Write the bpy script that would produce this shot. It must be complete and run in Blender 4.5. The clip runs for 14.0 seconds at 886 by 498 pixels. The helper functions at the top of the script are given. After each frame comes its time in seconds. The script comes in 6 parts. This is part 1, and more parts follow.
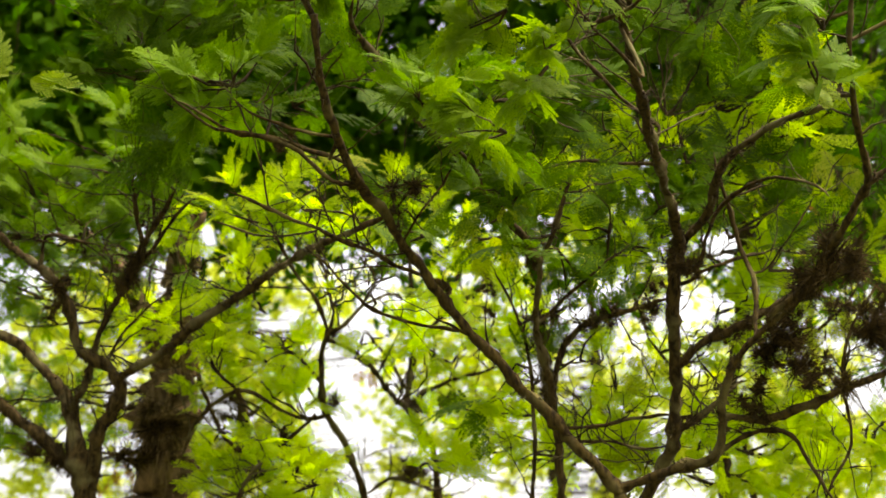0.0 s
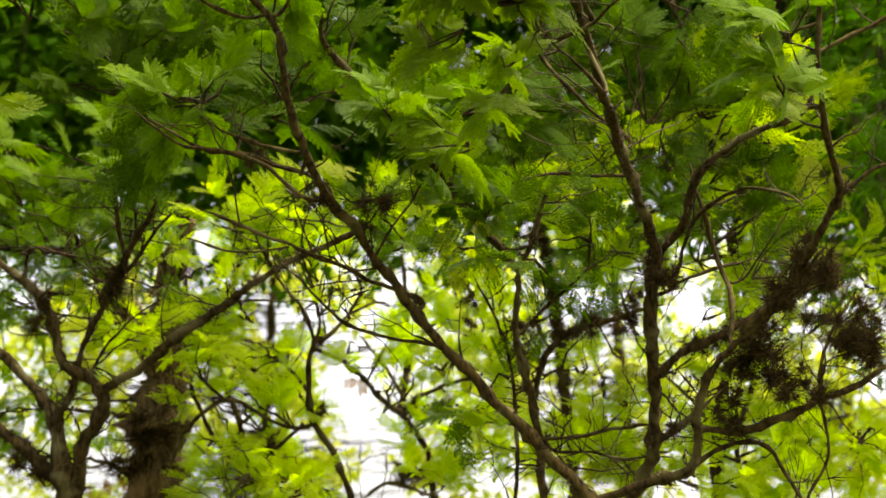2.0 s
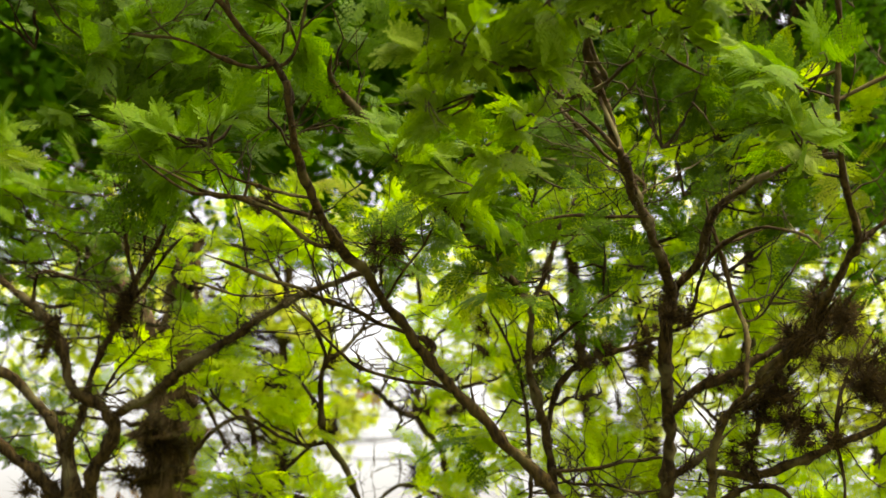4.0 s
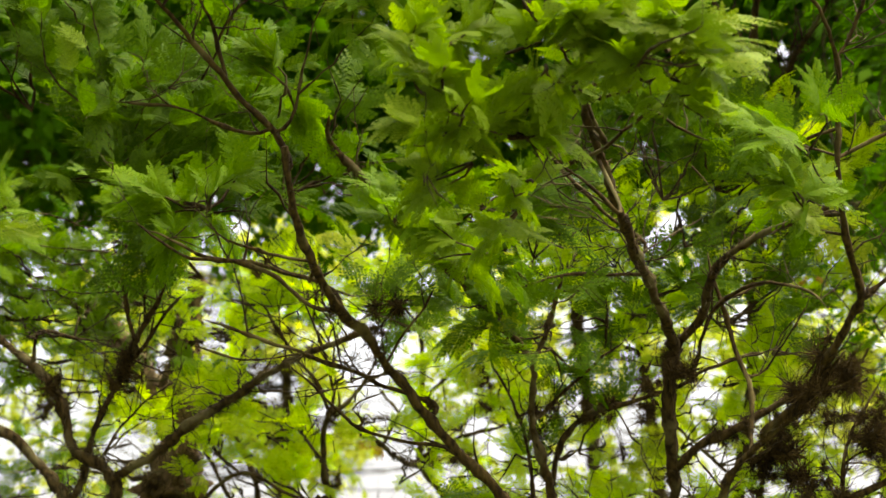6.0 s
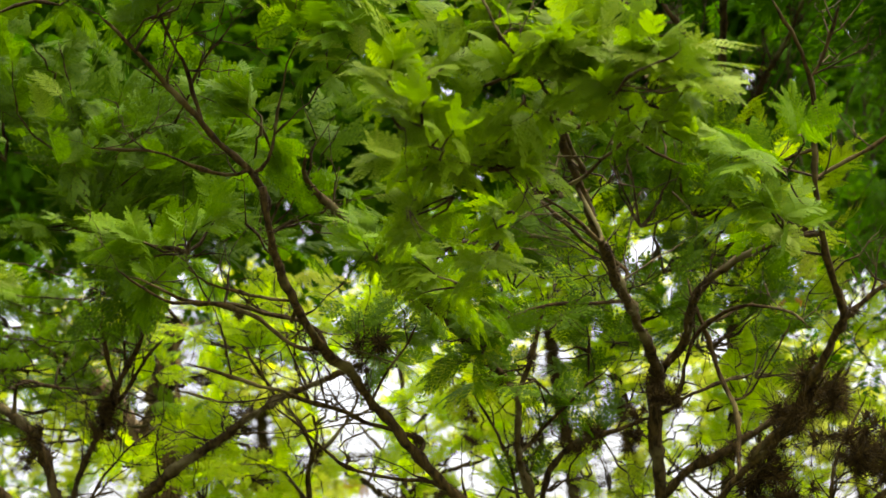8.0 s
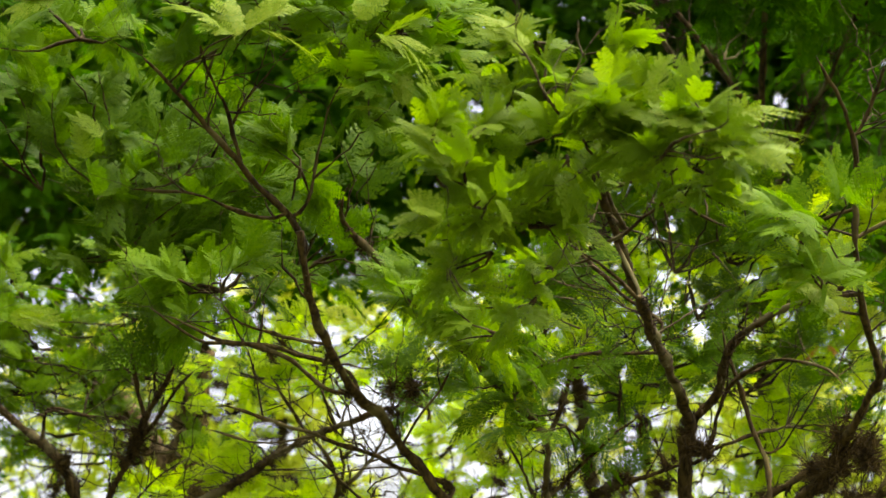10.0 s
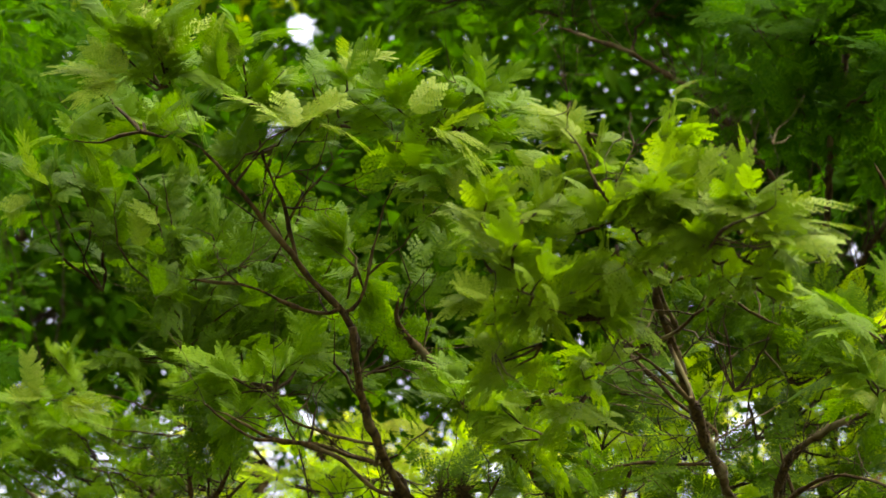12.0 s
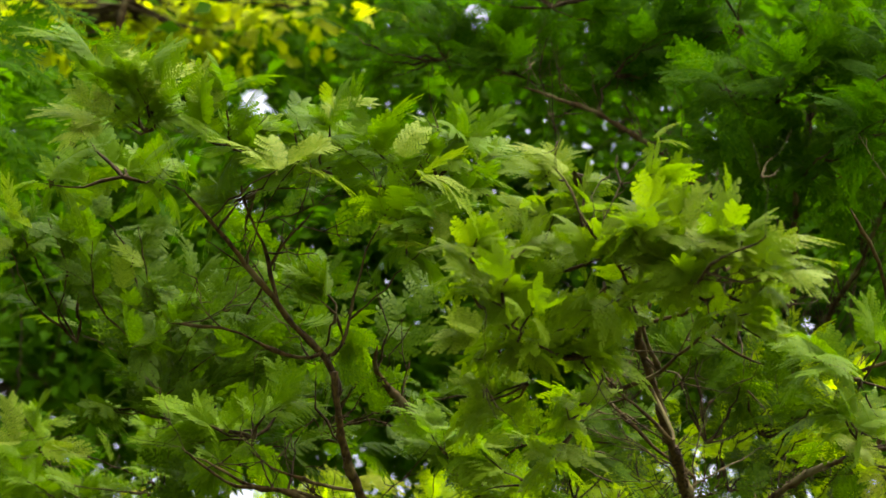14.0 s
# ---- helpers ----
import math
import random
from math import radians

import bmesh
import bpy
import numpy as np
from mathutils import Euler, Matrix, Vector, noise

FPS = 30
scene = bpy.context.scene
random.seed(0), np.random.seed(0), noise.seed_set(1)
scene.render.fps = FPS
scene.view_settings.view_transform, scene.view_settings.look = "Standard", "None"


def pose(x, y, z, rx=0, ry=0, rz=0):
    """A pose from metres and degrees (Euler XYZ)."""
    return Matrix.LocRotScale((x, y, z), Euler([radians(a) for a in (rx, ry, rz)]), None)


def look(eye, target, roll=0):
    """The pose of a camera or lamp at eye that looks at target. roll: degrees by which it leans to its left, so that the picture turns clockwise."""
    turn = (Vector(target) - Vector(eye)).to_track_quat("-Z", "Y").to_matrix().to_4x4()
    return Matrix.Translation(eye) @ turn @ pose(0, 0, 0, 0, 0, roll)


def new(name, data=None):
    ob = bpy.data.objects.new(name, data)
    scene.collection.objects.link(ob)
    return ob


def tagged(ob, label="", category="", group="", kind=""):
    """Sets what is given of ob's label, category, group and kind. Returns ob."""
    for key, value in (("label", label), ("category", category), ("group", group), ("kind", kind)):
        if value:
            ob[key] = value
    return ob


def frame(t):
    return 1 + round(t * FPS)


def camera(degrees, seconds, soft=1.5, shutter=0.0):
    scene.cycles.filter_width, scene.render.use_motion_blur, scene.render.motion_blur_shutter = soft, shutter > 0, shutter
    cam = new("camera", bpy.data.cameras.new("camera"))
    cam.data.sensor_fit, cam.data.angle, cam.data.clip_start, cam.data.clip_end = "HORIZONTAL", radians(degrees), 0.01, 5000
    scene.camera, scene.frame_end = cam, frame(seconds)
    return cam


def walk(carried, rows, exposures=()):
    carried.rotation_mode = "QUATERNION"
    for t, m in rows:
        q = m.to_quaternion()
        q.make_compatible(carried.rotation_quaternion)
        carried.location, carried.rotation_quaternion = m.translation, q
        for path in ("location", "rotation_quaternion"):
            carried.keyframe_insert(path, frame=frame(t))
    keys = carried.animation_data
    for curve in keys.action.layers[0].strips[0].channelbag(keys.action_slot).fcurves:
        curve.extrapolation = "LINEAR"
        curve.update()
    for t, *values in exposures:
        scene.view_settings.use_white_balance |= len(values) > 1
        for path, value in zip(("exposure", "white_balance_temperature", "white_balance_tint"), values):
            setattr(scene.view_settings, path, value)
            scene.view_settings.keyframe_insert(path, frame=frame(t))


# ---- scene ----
cam = camera(26.0, 14.0, soft=1.6)
PATH = [
    (0, (-0.0776, -0.0138, 1.7040), (-0.0781, 1.9085, 2.2559), 0.63),
    (0.5, (-0.0447, -0.0136, 1.7136), (-0.0457, 1.9099, 2.2615), 0.26),
    (1, (-0.0103, -0.0155, 1.7263), (-0.0216, 1.9087, 2.2717), -0.01),
    (1.5, (0.0265, -0.0182, 1.7419), (0.0027, 1.9064, 2.2853), 0.25),
    (2, (0.0573, -0.0238, 1.7687), (0.0205, 1.9026, 2.3050), 0.41),
    (2.5, (0.0767, -0.0303, 1.8075), (0.0305, 1.8991, 2.3321), 0.56),
    (5, (0.0690, -0.0296, 2.1377), (0.0072, 1.9230, 2.5658), 0.32),
    (5.5, (0.0764, -0.0286, 2.1397), (0.0126, 1.9187, 2.5914), 0.17),
    (6, (0.0751, -0.0289, 2.1274), (0.0166, 1.9126, 2.6039), -0.31),
    (6.5, (0.0696, -0.0317, 2.1201), (0.0216, 1.9072, 2.6083), -0.66),
    (7, (0.0622, -0.0283, 2.1130), (0.0274, 1.9080, 2.6127), -1.76),
    (7.5, (0.0555, -0.0225, 2.1146), (0.0316, 1.9118, 2.6225), -2.72),
    (10, (0.0234, -0.0351, 2.2171), (-0.0238, 1.8967, 2.7329), -0.85),
    (10.5, (0.0257, -0.0265, 2.2103), (-0.0406, 1.9003, 2.7421), 0.27),
    (11, (0.0292, -0.0117, 2.1848), (-0.0556, 1.9032, 2.7559), 1.21),
    (11.5, (0.0459, 0.0020, 2.1431), (-0.0601, 1.8969, 2.7740), 1.05),
    (12, (0.0740, 0.0084, 2.1003), (-0.0548, 1.8860, 2.7770), 1.26),
    (12.5, (0.0969, 0.0090, 2.0701), (-0.0487, 1.8752, 2.7743), 2.09),
    (13, (0.0871, 0.0072, 2.0520), (-0.0525, 1.8655, 2.7782), 2.30),
    (13.5, (0.0456, 0.0078, 2.0333), (-0.0626, 1.8604, 2.7790), 1.72),
    (14, (-0.0016, 0.0112, 2.0167), (-0.0700, 1.8596, 2.7775), 0.67),
]
walk(cam, [(t, look(eye, target, roll)) for t, eye, target, roll in PATH], [(0, 2.36, 7800, 10), (6, 2.33, 7500, 10), (10.5, 2.3, 7000, 10), (14, 2.29, 7000, 10)])
cam.data.dof.use_dof = True
cam.data.dof.focus_distance = 3.85
cam.data.dof.aperture_fstop = 5.6

# ---- light ----
SUN_ELEVATION, SUN_AZIMUTH = 68.0, 105.0  # degrees; azimuth from +y (ahead), positive to the right
world = bpy.data.worlds.new("sky")
scene.world = world
world.use_nodes = True
wn = world.node_tree.nodes
sky = wn.new("ShaderNodeTexSky")
sky.sky_type = "NISHITA"
sky.sun_disc = False
sky.sun_elevation = radians(SUN_ELEVATION)
sky.sun_rotation = radians(SUN_AZIMUTH)
sky.air_density, sky.dust_density, sky.ozone_density = 0.75, 8.4, 0.6
wn["Background"].inputs["Strength"].default_value = 0.15
haze = wn.new("ShaderNodeHueSaturation")  # thin white overcast
haze.inputs["Saturation"].default_value = 0.55
world.node_tree.links.new(sky.outputs["Color"], haze.inputs["Color"])
world.node_tree.links.new(haze.outputs["Color"], wn["Background"].inputs["Color"])

sun = new("sun", bpy.data.lights.new("sun", "SUN"))
sun.data.energy, sun.data.angle, sun.data.color = 0.28, radians(20.0), (1.0, 0.95, 0.86)
e, a = radians(SUN_ELEVATION), radians(SUN_AZIMUTH)
sun_from = Vector((math.sin(a) * math.cos(e), math.cos(a) * math.cos(e), math.sin(e)))
sun.matrix_world = look(sun_from * 30, (0, 0, 0))


# ---- materials ----
def material(name):
    m = bpy.data.materials.new(name)
    m.use_nodes = True
    m.node_tree.nodes.clear()
    return m, m.node_tree.nodes, m.node_tree.links


def ramp(nodes, stops):
    r = nodes.new("ShaderNodeValToRGB")
    while len(r.color_ramp.elements) < len(stops):
        r.color_ramp.elements.new(0.5)
    for el, (p, c) in zip(r.color_ramp.elements, stops):
        el.position, el.color = p, (*c, 1)
    return r


def leaf_material(name, dark, mid, light, through_share=0.46, gloss=0.5, single=False, clear=1.0):
    """Thin green leaf: glossy skin over a body that scatters light back and lets some through."""
    m, n, l = material(name)
    if single:
        ident = n.new("ShaderNodeObjectInfo").outputs["Random"]
    else:
        ident = n.new("ShaderNodeNewGeometry").outputs["Random Per Island"]
    place = n.new("ShaderNodeTexCoord")
    blot = n.new("ShaderNodeTexNoise")
    blot.inputs["Scale"].default_value = 2.6
    blot.inputs["Detail"].default_value = 3
    grain = n.new("ShaderNodeTexNoise")
    grain.inputs["Scale"].default_value = 160.0
    for t in (blot, grain):
        l.new(place.outputs["Object"], t.inputs["Vector"])
    a1 = n.new("ShaderNodeMath"); a1.operation = "MULTIPLY_ADD"
    l.new(ident, a1.inputs[0]); a1.inputs[1].default_value = 0.44
    b1 = n.new("ShaderNodeMath"); b1.operation = "MULTIPLY_ADD"
    l.new(blot.outputs["Fac"], b1.inputs[0]); b1.inputs[1].default_value = 0.95; b1.inputs[2].default_value = -0.29
    l.new(b1.outputs[0], a1.inputs[2])
    c1 = n.new("ShaderNodeMath"); c1.operation = "MULTIPLY_ADD"
    l.new(grain.outputs["Fac"], c1.inputs[0]); c1.inputs[1].default_value = 0.22
    l.new(a1.outputs[0], c1.inputs[2])
    col = ramp(n, [(0.16, dark), (0.5, mid), (0.92, light)])
    l.new(c1.outputs[0], col.inputs["Fac"])
    skin = n.new("ShaderNodeBsdfPrincipled")
    skin.inputs["Roughness"].default_value = gloss
    skin.inputs["Specular IOR Level"].default_value = 0.07 if gloss < 0.65 else 0.03
    l.new(col.outputs["Color"], skin.inputs["Base Color"])
    warm = n.new("ShaderNodeMix"); warm.data_type = "RGBA"; warm.blend_type = "MULTIPLY"
    warm.inputs["Factor"].default_value = 1.0
    l.new(col.outputs["Color"], warm.inputs["A"]); warm.inputs["B"].default_value = (1.15 * clear, 1.3 * clear, 0.14 * clear, 1)
    glow = n.new("ShaderNodeBsdfTranslucent")
    l.new(warm.outputs["Result"], glow.inputs["Color"])
    mix = n.new("ShaderNodeMixShader"); mix.inputs["Fac"].default_value = through_share
    l.new(skin.outputs[0], mix.inputs[1]); l.new(glow.outputs[0], mix.inputs[2])
    out = n.new("ShaderNodeOutputMaterial")
    l.new(mix.outputs[0], out.inputs["Surface"])
    return m


def bark_material(name, dark, light, moss, scale=1.0):
    m, n, l = material(name)
    place = n.new("ShaderNodeTexCoord")
    stretch = n.new("ShaderNodeMapping"); stretch.inputs["Scale"].default_value = (1, 1, 0.35)
    l.new(place.outputs["Object"], stretch.inputs["Vector"])
    furrow = n.new("ShaderNodeTexNoise"); furrow.inputs["Scale"].default_value = 95 * scale; furrow.inputs["Detail"].default_value = 6
    l.new(stretch.outputs[0], furrow.inputs["Vector"])
    patch = n.new("ShaderNodeTexNoise"); patch.inputs["Scale"].default_value = 11 * scale; patch.inputs["Detail"].default_value = 4
    l.new(place.outputs["Object"], patch.inputs["Vector"])
    wood = ramp(n, [(0.36, dark), (0.64, light)])
    l.new(furrow.outputs["Fac"], wood.inputs["Fac"])
    lichen = ramp(n, [(0.52, (0, 0, 0)), (0.66, (1, 1, 1))])
    l.new(patch.outputs["Fac"], lichen.inputs["Fac"])
    mix = n.new("ShaderNodeMix"); mix.data_type = "RGBA"
    l.new(lichen.outputs["Color"], mix.inputs["Factor"])
    l.new(wood.outputs["Color"], mix.inputs["A"]); mix.inputs["B"].default_value = (*moss, 1)
    bump = n.new("ShaderNodeBump"); bump.inputs["Strength"].default_value = 0.8; bump.inputs["Distance"].default_value = 0.004
    l.new(furrow.outputs["Fac"], bump.inputs["Height"])
    skin = n.new("ShaderNodeBsdfPrincipled"); skin.inputs["Roughness"].default_value = 0.85; skin.inputs["Specular IOR Level"].default_value = 0.1
    l.new(mix.outputs["Result"], skin.inputs["Base Color"]); l.new(bump.outputs[0], skin.inputs["Normal"])
    out = n.new("ShaderNodeOutputMaterial"); l.new(skin.outputs[0], out.inputs["Surface"])
    return m


def straw_material(name, dark, light):
    m, n, l = material(name)
    geo = n.new("ShaderNodeNewGeometry")
    col = ramp(n, [(0.0, dark), (1.0, light)])
    l.new(geo.outputs["Random Per Island"], col.inputs["Fac"])
    skin = n.new("ShaderNodeBsdfPrincipled"); skin.inputs["Roughness"].default_value = 0.8; skin.inputs["Specular IOR Level"].default_value = 0.1
    l.new(col.outputs["Color"], skin.inputs["Base Color"])
    glow = n.new("ShaderNodeBsdfTranslucent"); l.new(col.outputs["Color"], glow.inputs["Color"])
    mix = n.new("ShaderNodeMixShader"); mix.inputs["Fac"].default_value = 0.2
    l.new(skin.outputs[0], mix.inputs[1]); l.new(glow.outputs[0], mix.inputs[2])
    out = n.new("ShaderNodeOutputMaterial"); l.new(mix.outputs[0], out.inputs["Surface"])
    return m


def ground_material():
    m, n, l = material("dry_grass_soil")
    place = n.new("ShaderNodeTexCoord")
    big = n.new("ShaderNodeTexNoise"); big.inputs["Scale"].default_value = 0.35; big.inputs["Detail"].default_value = 5
    fine = n.new("ShaderNodeTexNoise"); fine.inputs["Scale"].default_value = 30; fine.inputs["Detail"].default_value = 6
    for t in (big, fine):
        l.new(place.outputs["Object"], t.inputs["Vector"])
    add = n.new("ShaderNodeMath"); add.operation = "MULTIPLY_ADD"
    l.new(fine.outputs["Fac"], add.inputs[0]); add.inputs[1].default_value = 0.4
    l.new(big.outputs["Fac"], add.inputs[2])
    col = ramp(n, [(0.45, (0.03, 0.042, 0.012)), (0.7, (0.06, 0.07, 0.022)), (0.9, (0.11, 0.09, 0.05))])
    l.new(add.outputs[0], col.inputs["Fac"])
    bump = n.new("ShaderNodeBump"); bump.inputs["Distance"].default_value = 0.03
    l.new(fine.outputs["Fac"], bump.inputs["Height"])
    skin = n.new("ShaderNodeBsdfPrincipled"); skin.inputs["Roughness"].default_value = 0.95
    l.new(col.outputs["Color"], skin.inputs["Base Color"]); l.new(bump.outputs[0], skin.inputs["Normal"])
    out = n.new("ShaderNodeOutputMaterial"); l.new(skin.outputs[0], out.inputs["Surface"])
    return m


GREENS = ((0.056, 0.124, 0.0016), (0.086, 0.17, 0.0024), (0.122, 0.202, 0.006))
LEAF = leaf_material("feathery_leaf", *GREENS)
LEAF_SINGLE = leaf_material("feathery_leaf_single", *GREENS, single=True)
# Sunlight on the far bushy trees is put into this bright yellow-green.
LEAF_BROAD_SUNLIT = leaf_material("broad_leaf", (0.26, 0.32, 0.015), (0.42, 0.47, 0.04), (0.58, 0.6, 0.12), 0.6)
PALE = ((0.088, 0.158, 0.004), (0.11, 0.184, 0.007), (0.144, 0.205, 0.016))
LEAF_PALE = leaf_material("pale_feathery_leaf", *PALE, 0.6, clear=1.05)
LEAF_PALE_SINGLE = leaf_material("pale_feathery_leaf_single", *PALE, 0.6, single=True, clear=1.05)
# The feathery leaf darkened: shade inside a crown is put into its colour.
LEAF_SHADED = leaf_material("shaded_feathery_leaf", (0.032, 0.078, 0.0015), (0.056, 0.116, 0.0024), (0.098, 0.162, 0.006), 0.5)
# Darker still, so the left crown carries its shade in the leaf colour.
LEAF_SHADED_OLIVE = leaf_material("shaded_olive_leaf", (0.027, 0.066, 0.001), (0.047, 0.1, 0.0018), (0.08, 0.14, 0.004), 0.56)
# Light from behind the leaves is put into these very bright greens.
LEAF_BACKLIT = leaf_material("backlit_feathery_leaf", (0.2, 0.31, 0.006), (0.32, 0.44, 0.012), (0.48, 0.55, 0.04), 0.76)
# Sun on the tall far tree, painted as a strong yellow leaf colour.
LEAF_SUNLIT = leaf_material("sunlit_leaf", (0.22, 0.28, 0.005), (0.36, 0.42, 0.01), (0.52, 0.54, 0.05), 0.65)
LEAF_YELLOW = leaf_material("yellowing_leaf", (0.12, 0.18, 0.006), (0.2, 0.25, 0.01), (0.28, 0.31, 0.03), 0.6)
# Shade on the trees behind is put into this very dark green.
LEAF_DEEP_SHADE = leaf_material("deep_shade_leaf", (0.016, 0.058, 0.0007), (0.03, 0.09, 0.001), (0.056, 0.124, 0.002), 0.62, 0.7)
BARK = bark_material("brown_bark", (0.009, 0.0055, 0.0011), (0.048, 0.033, 0.007), (0.085, 0.072, 0.024))
BARK_DARK = bark_material("dark_bark", (0.011, 0.007, 0.0016), (0.05, 0.034, 0.009), (0.09, 0.08, 0.032))
BARK_TWIG = bark_material("twig_bark", (0.01, 0.007, 0.002), (0.04, 0.027, 0.008), (0.07, 0.06, 0.024))
BARK_SHAGGY = bark_material("mossy_bark", (0.03, 0.02, 0.008), (0.15, 0.1, 0.045), (0.2, 0.16, 0.08), 0.45)
MOSS = straw_material("brown_moss", (0.04, 0.025, 0.009), (0.24, 0.165, 0.07))
LEAF_DRY = leaf_material("dry_leaf", (0.2, 0.08, 0.012), (0.32, 0.14, 0.02), (0.4, 0.22, 0.05), 0.5)
# Lighter leaf colour that stands in for light on the outer leaves.
LEAF_LIT_TIP = leaf_material("lit_tip_leaf", (0.1, 0.17, 0.006), (0.14, 0.215, 0.012), (0.2, 0.262, 0.03), 0.42)
STRAW = straw_material("air_plant_straw", (0.009, 0.006, 0.0012), (0.075, 0.05, 0.011))
SOIL = ground_material()


# ---- builders ----
rng = np.random.default_rng(7)


def mesh_of(name, verts, faces, mat, smooth=False):
    """A mesh from arrays; faces is a list of arrays, each of one face size."""
    me = bpy.data.meshes.new(name)
    verts = np.asarray(verts, np.float32)
    faces = [np.asarray(f, np.int32) for f in faces if len(f)]
    loops = np.concatenate([f.ravel() for f in faces])
    sizes = np.concatenate([np.full(len(f), f.shape[1], np.int32) for f in faces])
    me.vertices.add(len(verts)); me.vertices.foreach_set("co", verts.ravel())
    me.loops.add(len(loops)); me.loops.foreach_set("vertex_index", loops)
    me.polygons.add(len(sizes))
    me.polygons.foreach_set("loop_start", np.r_[0, np.cumsum(sizes)[:-1]].astype(np.int32))
    me.update(calc_edges=True)
    if smooth:
        me.polygons.foreach_set("use_smooth", np.ones(len(sizes), bool))
    me.materials.append(mat)
    return me


def part(name, me, parent, label="", kind=""):
    ob = new(name, me)
    ob.parent = parent
    return tagged(ob, label, kind=kind)


def thing(name, at, label, category, group="", kind=""):
    ob = new(name)
    ob.empty_display_size = 0.1
    ob.location = at
    return tagged(ob, label, category, group, kind)


GROWN = {}    # per tree: points of its limbs with radii
TWIGS = {}    # per tree: tubes waiting to be joined
CROWN = {}    # per tree: leaf arrays waiting to be joined


def smooth_line(points, step=0.03):
    """A smooth curve through a few control points (x, y, z, radius)."""
    p = np.asarray(points, float)
    far = np.maximum(np.linalg.norm(np.diff(p[:, :3], axis=0), axis=1), 1e-4)
    slope = np.diff(p, axis=0) / far[:, None]
    m = np.empty_like(p)
    m[0], m[-1] = slope[0], slope[-1]
    if len(p) > 2:
        w = far[1:, None] / (far[1:] + far[:-1])[:, None]
        m[1:-1] = slope[:-1] * w + slope[1:] * (1 - w)
    out = []
    for i, h in enumerate(far):
        t = np.linspace(0, 1, max(2, int(h / step)), endpoint=False)[:, None]
        out.append((2 * t**3 - 3 * t**2 + 1) * p[i] + (t**3 - 2 * t**2 + t) * h * m[i] + (3 * t**2 - 2 * t**3) * p[i + 1] + (t**3 - t**2) * h * m[i + 1])
    return np.concatenate(out + [p[-1:]])


def tube(line, sides=8, rough=0.0):
    """Verts and quads of a tapering tube along a line of (x, y, z, radius)."""
    line = np.asarray(line, float)
    c, r = line[:, :3], np.maximum(line[:, 3], 0.0004)
    t = np.gradient(c, axis=0)
    t /= np.linalg.norm(t, axis=1)[:, None] + 1e-9
    u = np.empty_like(t)
    now = np.cross(t[0], (0, 0, 1.0) if abs(t[0, 2]) < 0.9 else (1.0, 0, 0))
    for i in range(len(t)):  # carry the ring along without twisting
        now = now - t[i] * (now @ t[i])
        now = now / (math.sqrt(now @ now) + 1e-9)
        u[i] = now
    v = np.cross(t, u)
    an = np.linspace(0, 2 * np.pi, sides, endpoint=False)
    rr = r[:, None] * (1 + rough * rng.normal(0, 1, (len(c), sides)).clip(-2, 2))
    verts = c[:, None] + (np.cos(an)[None, :, None] * u[:, None] + np.sin(an)[None, :, None] * v[:, None]) * rr[..., None]
    k = np.arange(sides)
    base = (np.arange(len(c) - 1) * sides)[:, None]
    quads = np.stack([base + k, base + (k + 1) % sides, base + sides + (k + 1) % sides, base + sides + k], -1).reshape(-1, 4)
    tip = np.array([[(len(c) - 1) * sides + j for j in range(sides)]])
    return verts.reshape(-1, 3), quads, tip


def limb(tree, name, *points, mat=None, gnarl=0.006, sides=10, thins=True):
    """One trunk or branch of a tree through control points (x, y, z, radius)."""
    points = [tuple(p) for p in points]
    if thins and name != "trunk":  # the end thins out into a twig
        a, b = np.array(points[-2]), np.array(points[-1])
        d = (b - a)[:3] / np.linalg.norm((b - a)[:3]) + rng.normal(0, 0.25, 3)
        points.append((*(b[:3] + d * 12 * b[3]), b[3] * 0.25))
    line = smooth_line(points, 0.02)
    n = len(line)
    wob = np.stack([np.convolve(rng.normal(0, 1, n + 8), np.ones(9) / 3, "valid") for _ in range(3)], 1)
    fade = np.minimum(1, np.minimum(np.arange(n), np.arange(n)[::-1] + 2) / 5)[:, None]
    kink = np.stack([np.interp(np.arange(n), np.linspace(0, n, n // 4 + 2), rng.normal(0, 1, n // 4 + 2)) for _ in range(3)], 1)
    line[:, :3] += (wob * gnarl * 0.5 + kink * (0.3 * gnarl + 0.08 * line[:, 3:4])) * fade
    line[:, 3] *= 1 + 0.10 * np.convolve(rng.normal(0, 1, n + 4), np.ones(5) / 2.2, "valid").clip(-1.5, 1.5)
    knots = rng.uniform(0, 1, n) < 0.14
    line[:, 3] *= 1 + knots * rng.uniform(0.15, 0.55, n)
    GROWN.setdefault(tree.name, []).append(line)
    v, q, tip = tube(line, sides, 0.2)
    v = v - np.array(tree.location)
    return part(name, mesh_of(name, v, [q, tip], mat or BARK, True), tree)


def knobby_twig(a, b, r0, bend=0.15, step=0.024):
    """A thin crooked twig from a to b."""
    a, b = np.asarray(a, float), np.asarray(b, float)
    d = np.linalg.norm(b - a)
    n = max(4, int(d / step))
    t = np.linspace(0, 1, n)
    sag = rng.normal(0, 1, 3) * d * bend
    line = a + (b - a) * t[:, None] + np.sin(np.pi * t)[:, None] * sag + rng.normal(0, 0.0042, (n, 3)) * np.sin(np.pi * t)[:, None]
    return np.c_[line, r0 * (1 - 0.75 * t) * (1 + (rng.uniform(0, 1, n) < 0.3) * rng.uniform(0.3, 0.9, n))]


